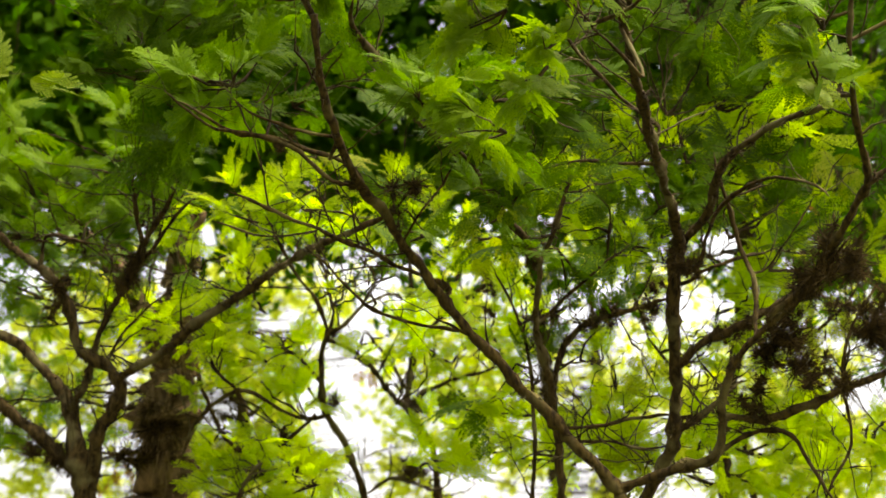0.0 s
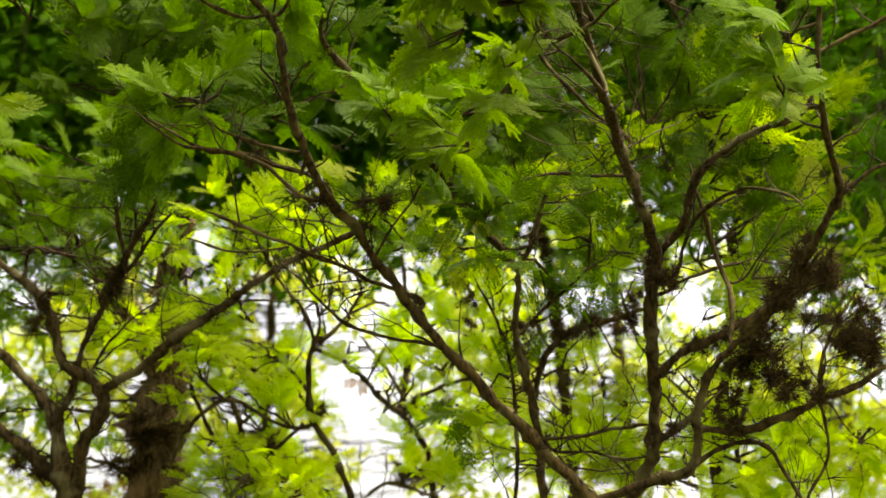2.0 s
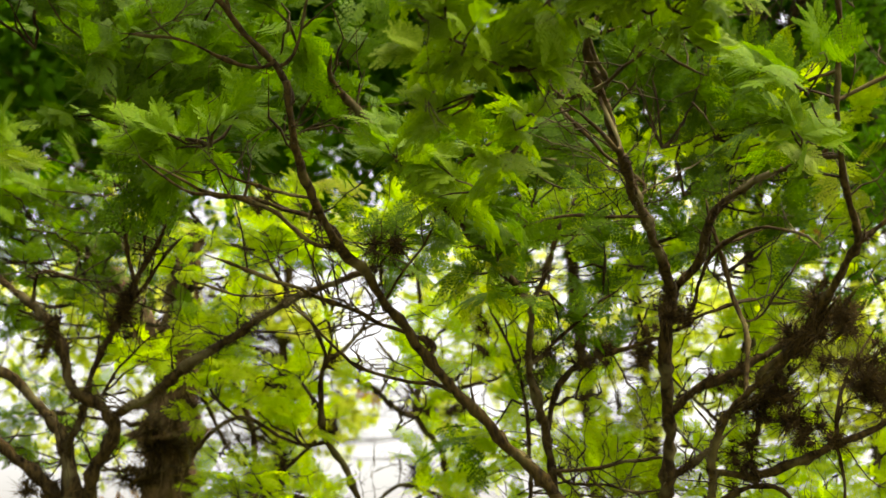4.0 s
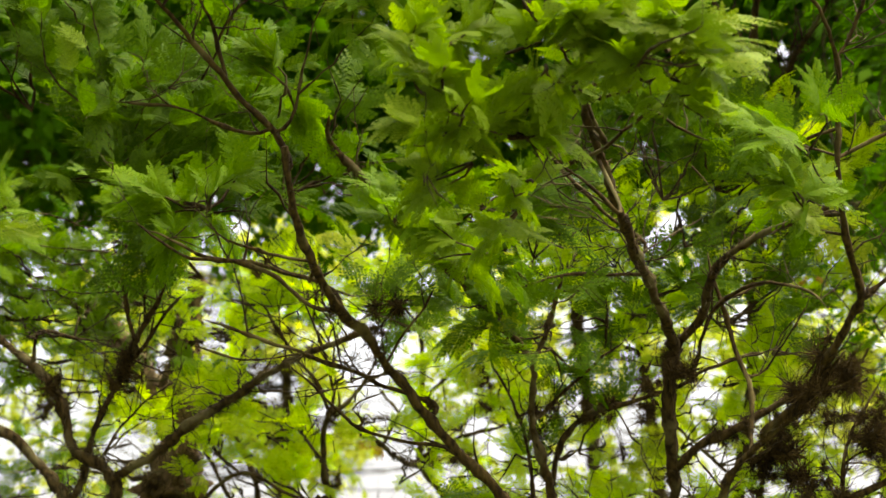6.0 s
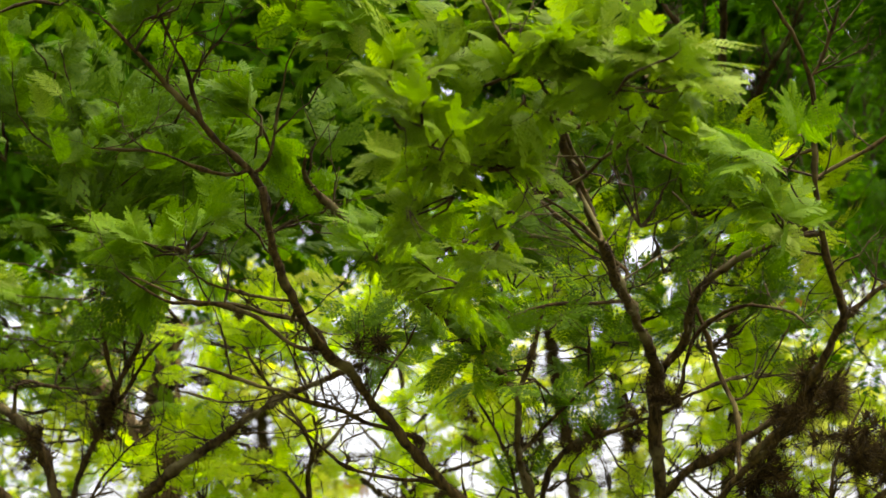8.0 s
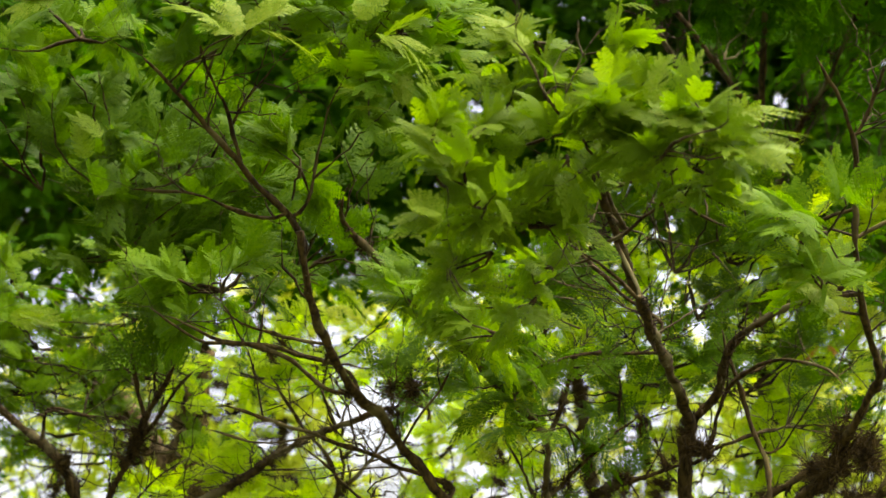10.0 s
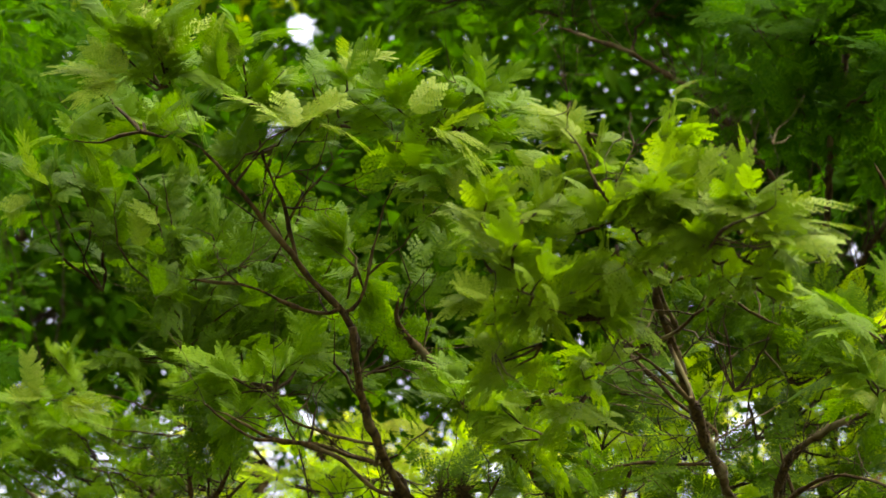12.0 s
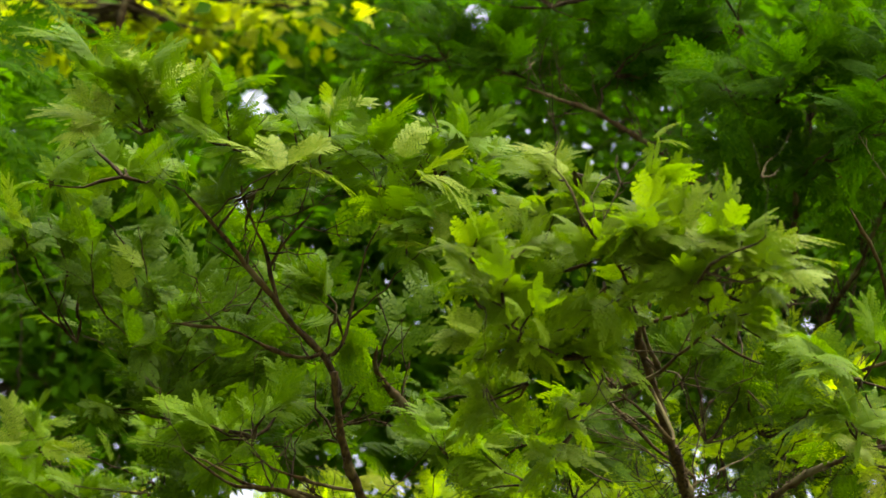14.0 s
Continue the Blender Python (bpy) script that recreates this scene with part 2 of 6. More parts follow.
# ---- leaves ----
def feather_leaf(pairs, teeth, droop, vee, bend=0.0, stalk=0.122, feather=0.042, wide=0.0052):
    """A twice-feathered leaf along +x: pairs of side feathers close together, each a blade with saw-toothed edges made of leaflets
    (teeth a side; 0: one blade). droop: how far it hangs; vee: how far the feathers stand up from the stalk; bend: sideways curve;
    stalk, feather and wide: the lengths of stalk and feathers, and half a feather's width."""
    L = stalk
    verts, quads = [], []

    def quad(*p):
        k = len(verts)
        verts.extend(p)
        quads.append((k, k + 1, k + 2, k + 3))

    w = 0.0007
    quad((0, -w, 0), (L * 0.5, -w, 0), (L * 0.5, w, 0), (0, w, 0))
    quad((L * 0.5, -w, 0), (L, 0, 0), (L, 0, 0.0002), (L * 0.5, w, 0))
    for i in range(pairs):
        f = (i + 0.5) / pairs
        x0 = L * (0.14 + 0.84 * f)
        for side in (-1, 1):
            length = feather * (0.46 + 0.6 * math.sin(math.pi * (0.16 + 0.66 * f)) ** 1.1) * rng.uniform(0.9, 1.06)
            ang = radians(66 - 30 * f * f + rng.normal(0, 4)) * side
            dx, dy = math.cos(ang), math.sin(ang)
            px, py = -dy, dx
            lift = vee + rng.normal(0.0, 0.07)
            roll = rng.normal(0, 0.13) + 0.12 * side
            half = wide * rng.uniform(0.85, 1.1)
            hang = droop * rng.uniform(0.6, 1.5)

            def at(s, o):
                curve = s * s * 0.16
                return (x0 + dx * length * s + px * o + length * curve * 0.6, dy * length * s + py * o, length * (lift * s - 1.3 * hang * s * s) + o * roll)

            if teeth == 0:
                quad(at(0, 0), at(0.5, -half), at(1, 0), at(0.5, half))
            else:
                pitch = 1.0 / teeth
                quad(at(0, -half * 0.07), at(0.97, -half * 0.05), at(0.97, half * 0.05), at(0, half * 0.07))
                for j in range(teeth):
                    s = (j + 0.4) * pitch
                    size = half * (0.55 + 0.55 * math.sin(math.pi * min(1, s * 0.8 + 0.2)))
                    for o in (-1, 1):
                        reach = size * rng.uniform(0.82, 1.12)
                        quad(at(s - pitch * 0.44, o * half * 0.05), at(s + pitch * 0.3, o * half * 0.05), at(s + pitch * rng.uniform(0.58, 0.76), o * reach * 0.86), at(s + pitch * 0.0, o * reach))
                quad(at(0.93, -half * 0.4), at(1.04, -half * 0.2), at(1.04, half * 0.2), at(0.93, half * 0.4))
    v = np.array(verts)
    along = v[:, 0] / L
    v[:, 2] -= droop * 2.4 * along ** 2 * L
    v[:, 1] += bend * along ** 2 * L
    return v, np.array(quads)


def broad_leaf(length, width):
    """A simple pointed blade, folded along its midrib."""
    s = np.array([0, 0.5, 1.0])
    half = np.array([0.06, 0.56, 0.0]) * width
    x, z = s * length, -0.25 * s * s * length
    v = np.concatenate([np.c_[x, -half, z + half * 0.3], np.c_[x, 0 * x, z], np.c_[x, half, z + half * 0.3]])
    q = [(i + k * 3, i + 1 + k * 3, i + 4 + k * 3, i + 3 + k * 3) for i in range(2) for k in range(2)]
    return v, np.array(q)


SHAPES = ((0.06, 0.1, 0.1), (0.14, 0.35, -0.12), (0.22, 0.0, 0.2), (0.0, 0.55, 0.0), (0.3, 0.2, -0.25), (0.1, -0.2, 0.05))
FINE = [feather_leaf(10 - 3 * (i % 2), 7, *s, stalk=0.12 - 0.022 * (i % 2), wide=0.0056 + 0.0022 * (i % 2)) for i, s in enumerate(SHAPES)]
MID = [feather_leaf(8, 5, *s, wide=0.0066) for s in SHAPES]
WIDE = [feather_leaf(5, 6, *s, stalk=0.084, feather=0.046, wide=0.0098) for s in SHAPES]
COARSE = [feather_leaf(9, 0, *s) for s in SHAPES[:3]]
BROAD = [broad_leaf(0.1, 0.045), broad_leaf(0.08, 0.04), broad_leaf(0.12, 0.05)]
KINDS = {"fine": FINE, "wide": WIDE, "mid": MID, "coarse": COARSE, "broad": BROAD}


def frames_from(forward, up):
    """Rotation matrices (n, 3, 3) with x forward and z near up."""
    x = forward / (np.linalg.norm(forward, axis=1)[:, None] + 1e-9)
    y = np.cross(up, x); y /= np.linalg.norm(y, axis=1)[:, None] + 1e-9
    z = np.cross(x, y)
    return np.stack([x, y, z], -1)


FACING = np.array([0.05, -0.7, 0.75])  # leaf faces are turned towards the camera and up


GAPS = []


def gap(a, b, ra, rb):
    """A cone kept free of leaves along a camera ray, so that the sky shows there, from a to b, with its radius at both
    ends.
    """
    GAPS.append((np.array(a), np.array(b), ra, rb))


gap((-0.316, 2.4, 3.234), (-3.13, 21.0, 12.57), 0.017, 0.154)
gap((-0.340, 2.4, 3.082), (-3.34, 21.0, 11.24), 0.014, 0.123)
gap((-0.636, 2.4, 2.814), (-5.94, 21.0, 8.89), 0.007, 0.061)
gap((-0.680, 2.4, 2.930), (-6.32, 21.0, 9.90), 0.007, 0.062)
gap((0.029, 2.4, 2.901), (-0.10, 21.0, 9.65), 0.006, 0.053)
gap((0.429, 2.4, 2.902), (3.41, 21.0, 9.65), 0.007, 0.060)
gap((-0.012, 2.4, 3.371), (-0.46, 21.0, 13.77), 0.016, 0.142)
gap((-0.132, 2.4, 2.623), (-1.38, 21.0, 6.00), 0.033, 0.284)
gap((-0.179, 2.4, 2.722), (-1.78, 21.0, 6.86), 0.013, 0.115)
gap((-0.554, 2.4, 2.725), (-5.05, 21.0, 6.89), 0.013, 0.117)
gap((0.137, 2.4, 2.659), (0.97, 21.0, 6.32), 0.017, 0.151)
gap((0.211, 2.4, 2.595), (1.61, 21.0, 5.76), 0.014, 0.126)
gap((-0.295, 2.4, 2.713), (-2.80, 21.0, 6.79), 0.013, 0.115)
gap((-0.121, 2.4, 2.165), (-0.97, 21.0, 5.54), 0.025, 0.212)
gap((-0.261, 2.4, 2.306), (-2.20, 21.0, 6.77), 0.022, 0.192)
gap((-0.130, 2.4, 2.306), (-1.05, 21.0, 6.77), 0.016, 0.134)
gap((0.030, 2.4, 2.114), (0.34, 21.0, 5.10), 0.022, 0.188)
gap((0.280, 2.4, 2.331), (2.52, 21.0, 6.99), 0.024, 0.206)
gap((-0.546, 2.4, 2.166), (-4.67, 21.0, 5.55), 0.009, 0.077)
gap((-0.317, 2.4, 2.202), (-2.68, 21.0, 5.86), 0.016, 0.140)
gap((0.201, 2.4, 2.373), (1.83, 21.0, 7.35), 0.013, 0.116)
gap((0.335, 2.4, 2.426), (3.00, 21.0, 7.82), 0.016, 0.143)
gap((0.523, 2.4, 2.230), (4.63, 21.0, 6.11), 0.016, 0.142)
gap((-0.346, 2.4, 2.420), (-2.93, 21.0, 7.76), 0.019, 0.169)
gap((-0.219, 2.4, 2.529), (-2.33, 21.0, 5.71), 0.017, 0.152)
gap((-0.101, 2.4, 2.593), (-1.30, 21.0, 6.26), 0.016, 0.139)
gap((-0.169, 2.4, 2.494), (-1.89, 21.0, 5.40), 0.015, 0.126)
gap((-0.090, 2.4, 2.501), (-1.20, 21.0, 5.46), 0.014, 0.126)
gap((0.373, 2.4, 2.613), (2.81, 21.0, 6.44), 0.013, 0.115)
gap((0.314, 2.4, 2.510), (2.30, 21.0, 5.54), 0.017, 0.151)
gap((0.259, 2.4, 2.545), (1.82, 21.0, 5.85), 0.009, 0.076)
gap((0.155, 2.4, 2.507), (0.92, 21.0, 5.52), 0.009, 0.075)
gap((-0.301, 2.4, 2.601), (-3.04, 21.0, 6.34), 0.007, 0.064)
gap((-0.371, 2.4, 2.577), (-3.64, 21.0, 6.13), 0.010, 0.090)
gap((0.179, 2.4, 2.439), (1.07, 21.0, 4.93), 0.016, 0.138)
gap((0.219, 2.4, 2.466), (1.42, 21.0, 5.17), 0.013, 0.113)
gap((-0.051, 2.4, 2.432), (-0.92, 21.0, 4.88), 0.012, 0.100)
gap((-0.217, 2.4, 2.534), (-2.41, 21.0, 5.70), 0.026, 0.218)
gap((-0.330, 2.4, 2.508), (-3.38, 21.0, 5.47), 0.015, 0.127)
gap((-0.416, 2.4, 2.462), (-4.13, 21.0, 5.07), 0.022, 0.191)
gap((-0.371, 2.4, 2.563), (-3.74, 21.0, 5.95), 0.012, 0.102)
gap((-0.285, 2.4, 2.434), (-2.99, 21.0, 4.84), 0.020, 0.177)
gap((-0.302, 2.4, 2.599), (-3.15, 21.0, 6.26), 0.009, 0.077)
gap((-0.530, 2.4, 2.588), (-5.11, 21.0, 6.17), 0.006, 0.052)
gap((0.237, 2.4, 2.576), (1.52, 21.0, 6.06), 0.011, 0.095)
gap((0.244, 2.4, 2.496), (1.58, 21.0, 5.38), 0.013, 0.113)
gap((0.040, 2.4, 2.482), (-0.18, 21.0, 5.25), 0.014, 0.125)
gap((0.065, 2.4, 2.454), (0.03, 21.0, 5.01), 0.012, 0.100)
gap((0.161, 2.4, 2.442), (0.86, 21.0, 4.91), 0.012, 0.100)
gap((-0.061, 2.4, 2.458), (-1.06, 21.0, 5.05), 0.017, 0.150)
gap((0.330, 2.4, 2.458), (2.32, 21.0, 5.04), 0.010, 0.088)
gap((-0.079, 2.4, 2.439), (-1.26, 21.0, 4.73), 0.022, 0.197)
gap((-0.242, 2.4, 2.428), (-2.68, 21.0, 4.64), 0.019, 0.161)
gap((0.233, 2.4, 2.464), (1.44, 21.0, 4.95), 0.010, 0.088)
gap((-0.208, 2.4, 2.550), (-2.39, 21.0, 5.70), 0.010, 0.089)
gap((0.136, 2.4, 2.805), (0.59, 21.0, 7.90), 0.006, 0.051)
gap((0.309, 2.4, 2.768), (2.09, 21.0, 7.58), 0.006, 0.051)


def clear_of_gaps(points, margin):
    """Which of the points lie outside all the gaps."""
    keep = np.ones(len(points), bool)
    for a, b, ra, rb in GAPS:
        s = ((points - a) @ (b - a) / ((b - a) @ (b - a))).clip(0, 1)
        off = np.linalg.norm(points - a - s[:, None] * (b - a), axis=1)
        keep &= off > ra + (rb - ra) * s + margin
    return keep


def add_leaves(tree, kind, places, forward, size, lean=0.5):
    """Queue leaves of one kind for a tree's crown."""
    keep = clear_of_gaps(places + forward / (np.linalg.norm(forward, axis=1)[:, None] + 1e-9) * 0.06 * size[:, None], 0.03 * size)
    places, forward, size = places[keep], forward[keep], size[keep]
    n = len(places)
    up = FACING + rng.normal(0, lean, (n, 3))
    rot = frames_from(forward, up)
    pick = rng.integers(0, len(KINDS[kind]), n)
    for k, (v, q) in enumerate(KINDS[kind]):
        sel = np.flatnonzero(pick == k)
        if len(sel):
            pts = np.einsum("nij,mj->nmi", rot[sel], v) * size[sel, None, None] + places[sel, None]
            faces = (q[None] + (np.arange(len(sel)) * len(v))[:, None, None]).reshape(-1, 4)
            CROWN.setdefault(tree.name, []).append((pts.reshape(-1, 3), faces))


SINGLE_MESHES = {}
PALE_TREES = set()
SINGLES = {}  # per tree: leaves made as objects of their own


def single_leaves(tree, places, forward, size, lean=0.5):
    """Leaves that can be picked apart: an object each, on shared meshes."""
    pale = tree.name in PALE_TREES
    if pale not in SINGLE_MESHES:
        SINGLE_MESHES[pale] = [mesh_of("leaf", v, [q], LEAF_PALE_SINGLE if pale else LEAF_SINGLE) for v, q in (WIDE if pale else FINE)]
    keep = clear_of_gaps(places + forward / (np.linalg.norm(forward, axis=1)[:, None] + 1e-9) * 0.06 * size[:, None], 0.03 * size)
    places, forward, size = places[keep], forward[keep], size[keep]
    up = FACING + rng.normal(0, lean, (len(places), 3))
    for p, r, s in zip(places, frames_from(forward, up), size):
        ob = part("leaf", SINGLE_MESHES[pale][int(rng.integers(0, len(SHAPES)))], tree)
        ob.matrix_basis = Matrix.LocRotScale(Vector(p) - tree.location, Matrix(r.tolist()).to_quaternion(), (s, s, s))


def attach(tree, to):
    """The point on the tree's limbs from which a twig to the given place would grow."""
    best = None
    for line in GROWN[tree.name]:
        far = np.linalg.norm(line[:, :3] - to, axis=1) + 0.6 * np.maximum(0, line[:, 2] - to[2] + 0.05)
        i = int(far.argmin())
        if best is None or far[i] < best[0]:
            best = (far[i], line[i, :3], line[i, 3])
    return best[1], best[2]


def stubble(tree, count, reach=0.012):
    """Short dry spikes and lichen bristles on the bark."""
    for _ in range(count):
        g = GROWN[tree.name][int(rng.integers(0, len(GROWN[tree.name])))]
        i = int(rng.integers(0, len(g)))
        if g[i, 3] < 0.007:
            continue
        d = rng.normal(0, 1, 3); d /= np.linalg.norm(d)
        for _ in range(int(rng.integers(1, 6))):
            e = d + rng.normal(0, 0.5, 3)
            a = g[i, :3] + d * g[i, 3] * 0.7
            TWIGS.setdefault(tree.name, []).append(np.c_[[a, a + e * reach * 0.6, a + e * reach * rng.uniform(0.8, 1.6) + rng.normal(0, 0.004, 3)], [0.0014, 0.001, 0.0004]])


def side_twigs(tree, count, reach=0.16):
    """Bare crooked side twigs along the branches, some of them forking."""
    lines = [g for g in GROWN[tree.name] if g[-1, 3] < 0.012]
    for _ in range(count):
        g = lines[int(rng.integers(0, len(lines)))]
        i = int(rng.integers(len(g) // 5, len(g) - 1))
        d = rng.normal(0, 1, 3) * np.array([1, 0.7, 0.8]) + np.array([0, 0, 0.55]) + (g[-1, :3] - g[0, :3]) * 0.6
        d /= np.linalg.norm(d)
        line = knobby_twig(g[i, :3], g[i, :3] + d * reach * rng.uniform(0.4, 1.5), min(0.0023, g[i, 3] * 0.5), 0.06)
        TWIGS.setdefault(tree.name, []).append(line)
        for _ in range(int(rng.integers(1, 5))):
            j = int(rng.integers(1, len(line)))
            e = d + rng.normal(0, 0.6, 3)
            TWIGS[tree.name].append(knobby_twig(line[j, :3], line[j, :3] + e * reach * rng.uniform(0.15, 0.5), 0.0012, 0.06))
        for j in range(1, len(line)):  # spurs
            if rng.uniform() < 0.55:
                e = d * 0.5 + rng.normal(0, 0.7, 3)
                p = line[j, :3]
                TWIGS[tree.name].append(np.c_[[p, p + e * 0.008, p + e * rng.uniform(0.012, 0.024) + (0, 0, 0.004)], [0.0012, 0.001, 0.0006]])


def spray(tree, center, radii, twigs, leaves, kind="mid", single=0, size=1.0, lean=0.5, up=0.5):
    """A spray of leafy twigs: it grows from the nearest limb into an ellipsoid; leaves stand along each twig's outer part."""
    center, radii = np.asarray(center, float), np.asarray(radii, float)
    base, base_r = attach(tree, center)
    root = center + (base - center) * 0.35
    if np.linalg.norm(base - root) > 0.05:
        TWIGS.setdefault(tree.name, []).append(np.c_[knobby_twig(base, root, min(0.008, base_r * 0.7), 0.06)])
    for i in range(twigs):
        w = rng.normal(0, 1, 3); w /= np.linalg.norm(w)
        end = center + w * radii * rng.uniform(0.35, 1.0) ** 0.6
        line = knobby_twig(root, end, 0.0032, 0.1)
        TWIGS.setdefault(tree.name, []).append(line)
        c = line[:, :3]
        s = rng.uniform(0.3, 1.0, leaves)
        s[0] = 1.0
        idx = s * (len(c) - 1)
        i0 = np.minimum(idx.astype(int), len(c) - 2)
        places = c[i0] + (c[i0 + 1] - c[i0]) * (idx - i0)[:, None]
        along = c[-1] - c[0]
        along = along / (np.linalg.norm(along) + 1e-6)
        fwd = along * rng.uniform(0.2, 0.9, (leaves, 1)) + rng.normal(0, 0.75, (leaves, 3)) * np.array([1, 1, 0.5]) + np.array([0, 0, up])
        fwd[0] = along + np.array([0, 0, up])
        sz = size * rng.uniform(0.72, 1.2, leaves)
        if i < single and SINGLES.get(tree.name, 0) + leaves <= 300:
            SINGLES[tree.name] = SINGLES.get(tree.name, 0) + leaves
            single_leaves(tree, places, fwd, sz, lean)
        else:
            add_leaves(tree, kind, places, fwd, sz, lean)


def haze_of_leaves(tree, center, radii, count, kind="coarse", size=1.0, lean=0.6, loose=1.0):
    """Loose foliage through an ellipsoid, in clumps with gaps between them."""
    center, radii = np.asarray(center, float), np.asarray(radii, float)
    clumps = max(4, count // 22)
    w = rng.normal(0, 1, (clumps, 3)); w /= np.linalg.norm(w, axis=1)[:, None]
    hubs = center + w * radii * rng.uniform(0.0, 1.0, (clumps, 1)) ** 0.45
    spread = loose * 0.2 * size * (radii.mean() / 0.5) ** 0.4
    pick = rng.integers(0, clumps, count)
    off = rng.normal(0, 1, (count, 3)) * spread * np.array([1, 1, 0.6])
    fwd = off / spread + rng.normal(0, 0.5, (count, 3)) + np.array([0, 0, -0.15])
    add_leaves(tree, kind, hubs[pick] + off, fwd, size * rng.uniform(0.7, 1.25, count), lean)
    for h in hubs[: min(40, clumps)]:
        base, r = attach(tree, h)
        TWIGS.setdefault(tree.name, []).append(knobby_twig(base, h, min(0.006 * size, r * 0.7), 0.08, 0.12))


def finish(tree, mat=None):
    """Join what was queued for a tree into its twigs and its crown."""
    loc = np.array(tree.location)
    for name, queue, m in (("twig", TWIGS, BARK_TWIG), ("crown", CROWN, mat or LEAF)):
        items = queue.pop(tree.name, [])
        if not items:
            continue
        vs, fs, k = [], [], 0
        for it in items:
            v, q = (tube(it, 4)[:2]) if name == "twig" else it
            vs.append(v); fs.append(q + k); k += len(v)
        part(name, mesh_of(name, np.concatenate(vs) - loc, [np.concatenate(fs)], m, name == "twig"), tree, kind="stuff",
             label="thin dark crooked twigs" if name == "twig" else "")


def yellow_leaves(tree, center, radii, count, size=1.0, mat=None):
    """A few leaves of the tree that have turned yellow, close together."""
    center, radii = np.asarray(center, float), np.asarray(radii, float)
    w = rng.normal(0, 0.6, (count, 3)).clip(-1, 1)
    keep = CROWN.pop(tree.name, None)
    add_leaves(tree, "mid", center + w * radii, w + rng.normal(0, 0.5, (count, 3)) + np.array([0, 0, -0.4]), size * rng.uniform(0.6, 1.0, count), 0.6)
    mine = CROWN.pop(tree.name, None)
    if keep:
        CROWN[tree.name] = keep
    if not mine:
        return
    k = np.cumsum([0] + [len(v) for v, _ in mine])
    me = mesh_of("yellow_leaf", np.concatenate([v for v, _ in mine]) - np.array(tree.location), [np.concatenate([q + n for (_, q), n in zip(mine, k)])], mat or LEAF_YELLOW)
    part("yellow_leaf", me, tree, "dry orange-brown leaves" if mat else "yellowing feathery leaves", "stuff")
    base, r = attach(tree, center)
    TWIGS.setdefault(tree.name, []).append(knobby_twig(base, center, min(0.003, r * 0.7), 0.08))


def tuft_mesh(name, spikes, reach):
    """An air-plant ball: arching pointed blades out of one tangled heart of short straws."""
    vs, fs, k = [], [], 0
    hearts = rng.normal(0, 0.34 * reach, (4, 3)) * np.array([1, 1, 0.7])
    for i in range(spikes):
        d = rng.normal(0, 1, 3); d /= np.linalg.norm(d)
        blade = i % 2 == 0
        length = reach * (rng.uniform(0.45, 1.0) if blade else rng.uniform(0.15, 0.5))
        curl = rng.normal(0, 1.1, 3) + np.array([0, 0, 0.5 if blade else -0.2])
        s = np.linspace(0, 1, 4)[:, None]
        line = hearts[i % 4] + d * s * length + curl * s**2 * length * 0.5
        r = (0.0011 if blade else 0.0014) * (1 - s[:, 0] ** 1.5) + 0.0003
        v, q, _ = tube(np.c_[line, r], 3)
        vs.append(v); fs.append(q + k); k += len(v)
    return mesh_of(name, np.concatenate(vs), [np.concatenate(fs)], STRAW)


def lit_tip_leaves(tree, center, aim, count, size=0.9, spread=0.35):
    """A fan of paler leaves at the end of a twig, that spreads towards aim; the pale colour stands in for light."""
    center = np.asarray(center, float)
    keep = CROWN.pop(tree.name, None)
    fwd = np.asarray(aim, float) + rng.normal(0, spread, (count, 3))
    add_leaves(tree, "fine", center + rng.normal(0, 0.012, (count, 3)), fwd, size * rng.uniform(0.75, 1.05, count), 0.3)
    mine = CROWN.pop(tree.name, None)
    if keep:
        CROWN[tree.name] = keep
    if not mine:
        return
    k = np.cumsum([0] + [len(v) for v, _ in mine])
    me = mesh_of("lit_tip_leaf", np.concatenate([v for v, _ in mine]) - np.array(tree.location), [np.concatenate([q + n for (_, q), n in zip(mine, k)])], LEAF_LIT_TIP)
    part("lit_tip_leaf", me, tree, "pale feathery leaves, light in their colour", "stuff")
    base, r = attach(tree, center)
    TWIGS.setdefault(tree.name, []).append(knobby_twig(base, center, min(0.003, r * 0.7), 0.06))


def hanging_moss(tree, low, high, count):
    """Shaggy strands of moss that hang in clumps from a trunk between two heights."""
    g = GROWN[tree.name][0]
    g = g[(g[:, 2] > low) & (g[:, 2] < high)]
    hubs = g[rng.integers(0, len(g), count // 30)]
    turn = rng.uniform(0, 2 * np.pi, len(hubs))
    vs, fs, k = [], [], 0
    for _ in range(count):
        h = int(rng.integers(0, len(hubs)))
        a = turn[h] + rng.normal(0, 0.5)
        out = np.array([np.cos(a), np.sin(a), 0])
        p = hubs[h, :3] + out * hubs[h, 3] * 0.9 + np.array([0, 0, rng.normal(0, 0.03)])
        n = rng.uniform(0.02, 0.07)
        s = np.linspace(0, 1, 4)[:, None]
        line = p + out * n * rng.uniform(0.1, 0.5) * np.sqrt(s) + np.array([0, 0, -1]) * n * s**1.4 + rng.normal(0, 0.006, (4, 3)) * s
        v, q, _ = tube(np.c_[line, 0.0024 * (1.1 - s[:, 0])], 3)
        vs.append(v); fs.append(q + k); k += len(v)
    part("moss", mesh_of("moss", np.concatenate(vs) - np.array(tree.location), [np.concatenate(fs)], MOSS), tree, "shaggy hanging brown moss", "stuff")


TUFTS = []


